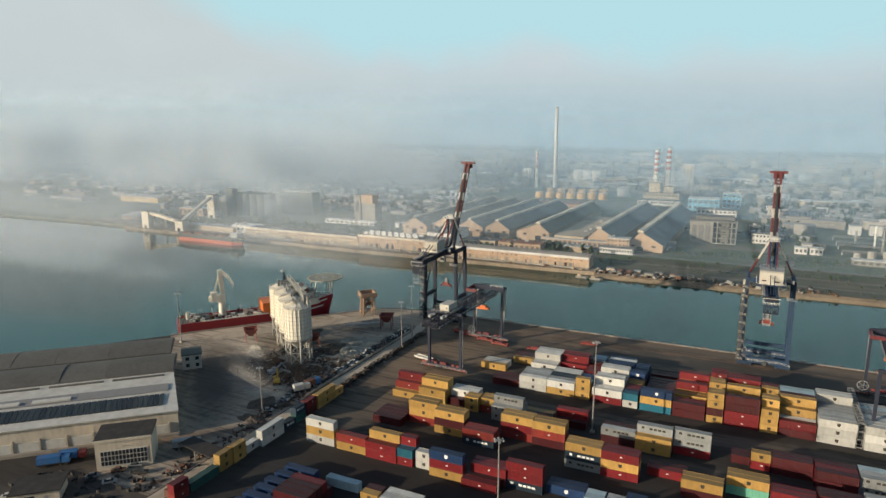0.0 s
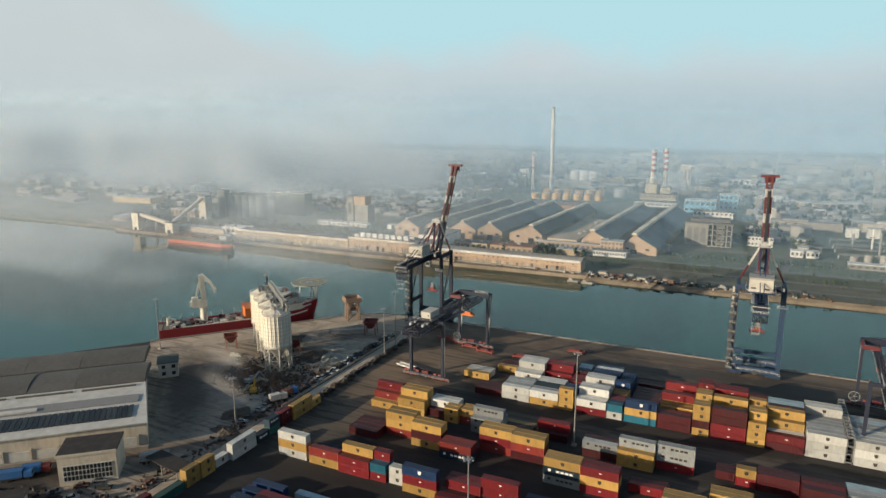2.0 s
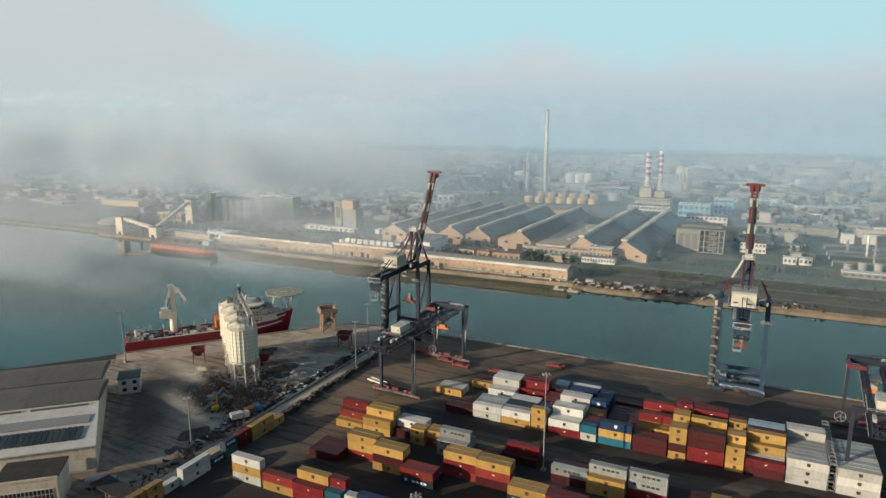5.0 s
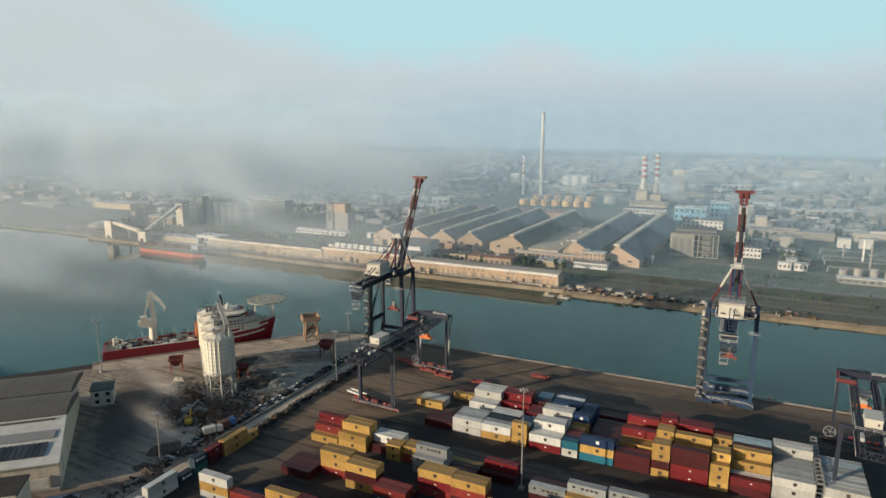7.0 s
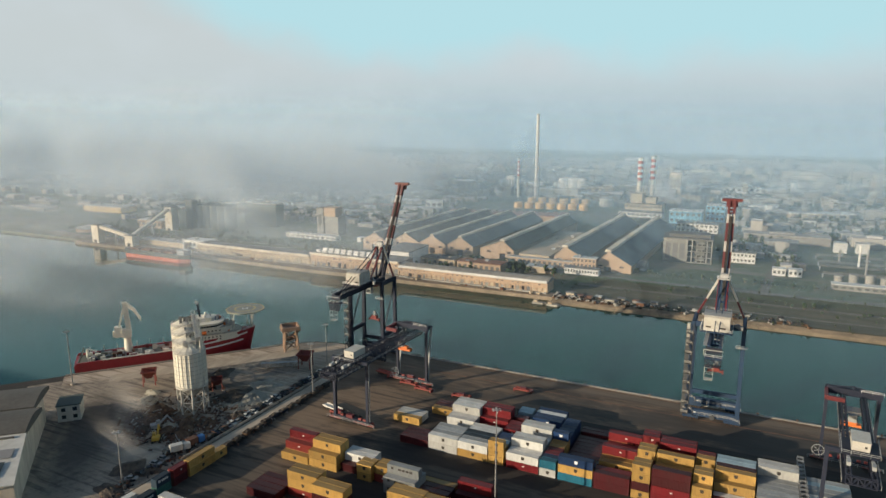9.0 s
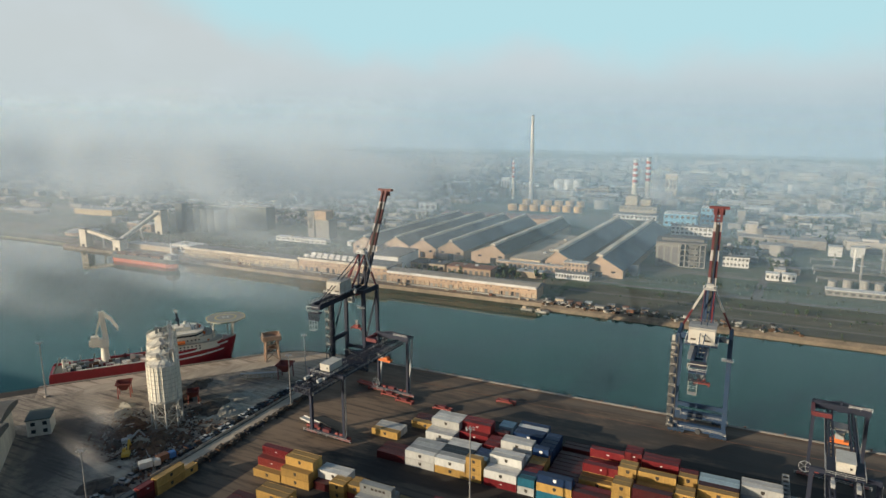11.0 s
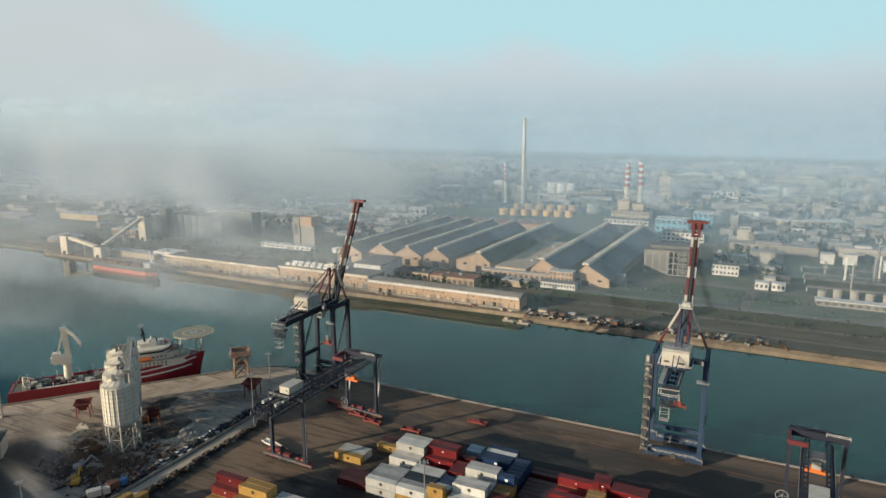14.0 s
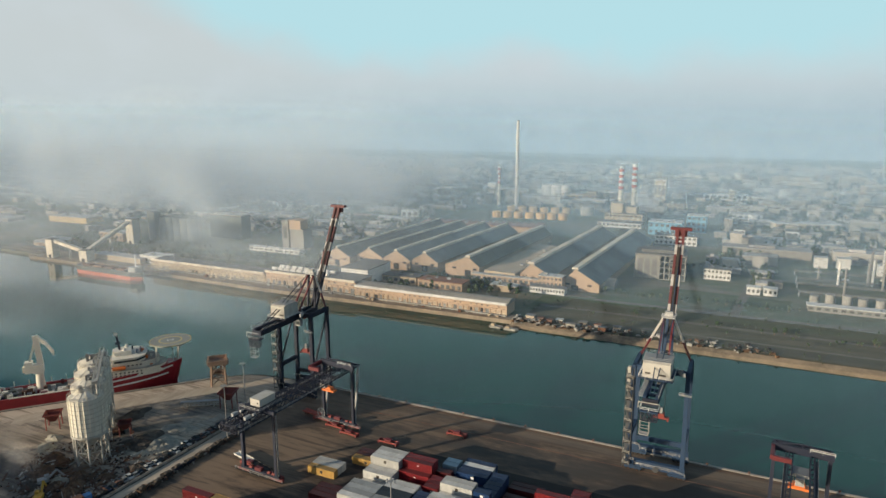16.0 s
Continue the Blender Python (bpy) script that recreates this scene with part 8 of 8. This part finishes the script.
# rusty derrick tower on the quay corner
dk = thing("rusty_tower", "rust-orange steel derrick tower on the quay corner", "tower", "", pose(-190.5, 302.2, 0.03, 0, 0, 46))
M_RUSTO = mat("orange_rust_steel", (0.30, 0.205, 0.145), 0.85, grain=1.2, stain=0.5, vary=0.2, dirt=(0.16, 0.08, 0.05), dirt_amount=0.6)
for sx in (-1, 1):
    for sy in (-1, 1):
        part("leg", MB().beam((sx * 3.4, sy * 3.4, 0), (sx * 2.8, sy * 2.8, 11.0), 0.7), M_RUSTO, dk)
    part("brace", MB().beam((sx * 3.4, -3.4, 0.4), (sx * 2.9, 3.0, 6.0), 0.4).beam((sx * 3.0, -3.0, 5.6), (sx * 2.8, 2.8, 10.6), 0.4), M_RUSTO, dk)
    part("brace", MB().beam((-3.4, sx * 3.4, 0.4), (3.0, sx * 2.9, 6.0), 0.4).beam((-3.0, sx * 3.0, 5.6), (2.8, sx * 2.8, 10.6), 0.4), M_RUSTO, dk)
part("deck", MB().box(-4.6, 4.6, -4.6, 4.6, 10.8, 11.4), M_RUSTO, dk)
part("crib", MB().box(-4.4, 4.4, -4.4, -3.8, 11.4, 12.9).box(-4.4, 4.4, 3.8, 4.4, 11.4, 12.9).box(-4.4, -3.8, -3.8, 3.8, 11.4, 12.9).box(3.8, 4.4, -3.8, 3.8, 11.4, 12.9), M_RUSTO, dk)
part("platform", MB().box(-3.2, 3.2, -3.2, 3.2, 5.6, 5.9), M_RUSTO, dk)
for k, (z0, z1, r0, r1) in enumerate(((0.3, 5.4, 3.4, 3.1), (6.0, 10.6, 3.1, 2.85))):
    for sx in (-1, 1):
        part("cross_brace", MB().beam((sx * r0, r0, z0), (sx * r1, -r1, z1), 0.3).beam((r0, sx * r0, z0), (-r1, sx * r1, z1), 0.3), M_RUSTO, dk)
for i in range(8):
    a = 2 * math.pi * i / 8 + 0.4
    part("outrigger", MB().beam((3.4 * math.cos(a), 3.4 * math.sin(a), 8.6), (5.6 * math.cos(a), 5.6 * math.sin(a), 11.4), 0.35), M_RUSTO, dk)
part("ladder", MB().beam((-3.9, -3.0, 0), (-3.5, -2.6, 11), 0.14).beam((-3.9, -2.4, 0), (-3.5, -2.0, 11), 0.14), M_RUST, dk)
part("winch", MB().tube((-1.6, -1, 6.8), (1.6, -1, 6.8), 0.8, n=12), M_RUST, dk)

# grey belt conveyor lying on the old quay
bc = thing("belt_conveyor", "grey belt conveyor lying along the old quay", "conveyor", "", pose(-186, 274.5, 0.03, 0, 0, 34))
part("frame", truss((0, 0, 1.0), (17.5, 0, 1.0), 2.0, 1.6, 9, 0.25, 0.15), M_LEG, bc)
part("belt", MB().box(0, 17.5, -0.8, 0.8, 2.65, 2.8), M_GREYST, bc)
part("support", MB().box(2, 2.6, -1, 1, 0, 1.0).box(14, 14.6, -1, 1, 0, 1.0), M_LEG, bc)

# bollards along the quay
for i in range(40):
    bl = part("bollard", MB().tube((0, 0, 0), (0, 0, 0.6), 0.28, n=10).tube((0, 0, 0.6), (0, 0, 0.85), 0.45, n=10), M_RUST)
    bl.matrix_basis = pose(-140 + i * 14.0, QUAY_Y - 0.4, 0.22)
    tagged(bl, "rusty iron mooring bollard on the quay edge", "bollard", "bollards")


# spare spreaders and trailers by the gantry feet
def spare_spreader(x, y, turn):
    c = thing("spare_spreader", "red steel spreader frame lying on the apron", "spreader", "spare spreaders", pose(x, y, 0.01, 0, 0, turn))
    part("frame", MB().box(-4.2, 4.2, -1.2, -0.8, 0.6, 1.2).box(-4.2, 4.2, 0.8, 1.2, 0.6, 1.2).box(-4.2, -3.7, -0.8, 0.8, 0.6, 1.2).box(3.7, 4.2, -0.8, 0.8, 0.6, 1.2), M_SPRED, c)
    part("head", MB().box(-1.4, 1.4, -0.8, 0.8, 1.2, 1.9), M_RED, c)
    for sx in (-3.9, 3.9):
        part("foot", MB().box(sx - 0.3, sx + 0.3, -1.2, 1.2, 0, 0.6), M_RED, c)
    return c


sp0 = spare_spreader(-64.8, 303.5, 0)
for x, y, t in ((-86.6, 286.0, 0), (-122, 291.5, -4), (-113.5, 288.5, -4), (-104.5, 285.5, -4), (-124.5, 250.0, -6), (-111, 246.8, -6)):
    copy_thing(sp0, pose(x, y, 0.01, 0, 0, t))
for x, y, t, pnt in ((-128.5, 251.8, -14, M_WHITE), (-119, 249.4, -14, M_RUBBER), (-128, 293.5, -8, M_SPRED), (-117.5, 292.8, -8, M_SPRED)):
    tr = thing("trailer", "flat steel trailer parked beside the gantry feet", "trailer", "flat trailers", pose(x, y, 0.01, 0, 0, t))
    part("bed", MB().box(-5.6, 5.6, -1.2, 1.2, 1.0, 1.4), pnt, tr)
    part("side", MB().box(-5.6, 5.6, -1.25, -1.15, 1.4, 1.75).box(-5.6, 5.6, 1.15, 1.25, 1.4, 1.75), pnt, tr)
    for xx in (-4.0, -2.8, 3.4, 4.6):
        part("wheel", MB().tube((xx, -1.05, 0.5), (xx, 1.05, 0.5), 0.5, n=12), M_RUBBER, tr)

# steel rack of landings between the white stacks
rk2 = thing("reefer_rack", "grey steel rack of landings between refrigerated containers", "rack", "", pose(38.95, 241.0, 0.01))
for i in range(13):
    y = i * 2.62
    for x in (0.1, 1.9):
        part("post", MB().beam((x, y, 0), (x, y, 9.6), 0.16), M_STEEL, rk2)
    for k in range(4):
        part("landing", MB().box(0.1, 1.9, y - 0.35, y + 0.35, k * 2.9 + 0.5, k * 2.9 + 0.6), M_GREYST, rk2)
    part("rung", MB().beam((0.1, y, 9.6), (1.9, y, 9.6), 0.16), M_STEEL, rk2)
for x in (0.1, 1.9):
    part("rail", MB().beam((x, 0, 9.6), (x, 31.5, 9.6), 0.16).beam((x, 0, 8.8), (x, 31.5, 8.8), 0.12), M_STEEL, rk2)

# small works on the far bank
rb = random.Random(5)
for i in range(9):
    x = -90 + i * 7 + rb.uniform(-2, 2)
    plain_building(x, 457 + rb.uniform(0, 10), rb.uniform(2.5, 6), rb.uniform(2.5, 4), rb.uniform(1.4, 2.6), rb.choice([M_FARCONC, M_RUST, M_TAN]), rb.choice([M_GREYROOF, M_RUST, M_PALEROOF]), "small weathered shack on the far bank", name="shack", group="shacks on the far bank")
for words, material in (("brown rubble and timber along the far bank", M_HEAPB), ("dark junk along the far bank", M_RUBBER), ("pale rubble along the far bank", M_FARCONC)):
    mb = MB()
    for i in range(95):
        x = -96 + 150 * rb.random() ** 1.6
        t = MB().box(-1.2, 1.2, -0.6, 0.6, 0, rb.uniform(0.4, 1.5)).move(pose(x, 455 + rb.uniform(0, 14), -0.4, 0, rb.uniform(-15, 15), rb.uniform(0, 180)) @ Matrix.Scale(rb.uniform(0.4, 1.3), 4))
        mb.add(t.v, t.f)
    tagged(part("bank_junk", mb, material), words, "junk", "", "stuff")
for x, y in ((-93, 445.5), (-103, 446.5)):
    bt = thing("barge", "small dusty work barge moored at the far bank", "boat", "work barges", pose(x, y, WATER_Z))
    part("hull", MB().prism([(-4, -1.6), (3.4, -1.6), (5, 0), (3.4, 1.6), (-4, 1.6)], -0.4, 1.2), M_FARCONC, bt)
    part("cabin", MB().box(-3, -0.6, -1.1, 1.1, 1.2, 2.4), M_TAN, bt)
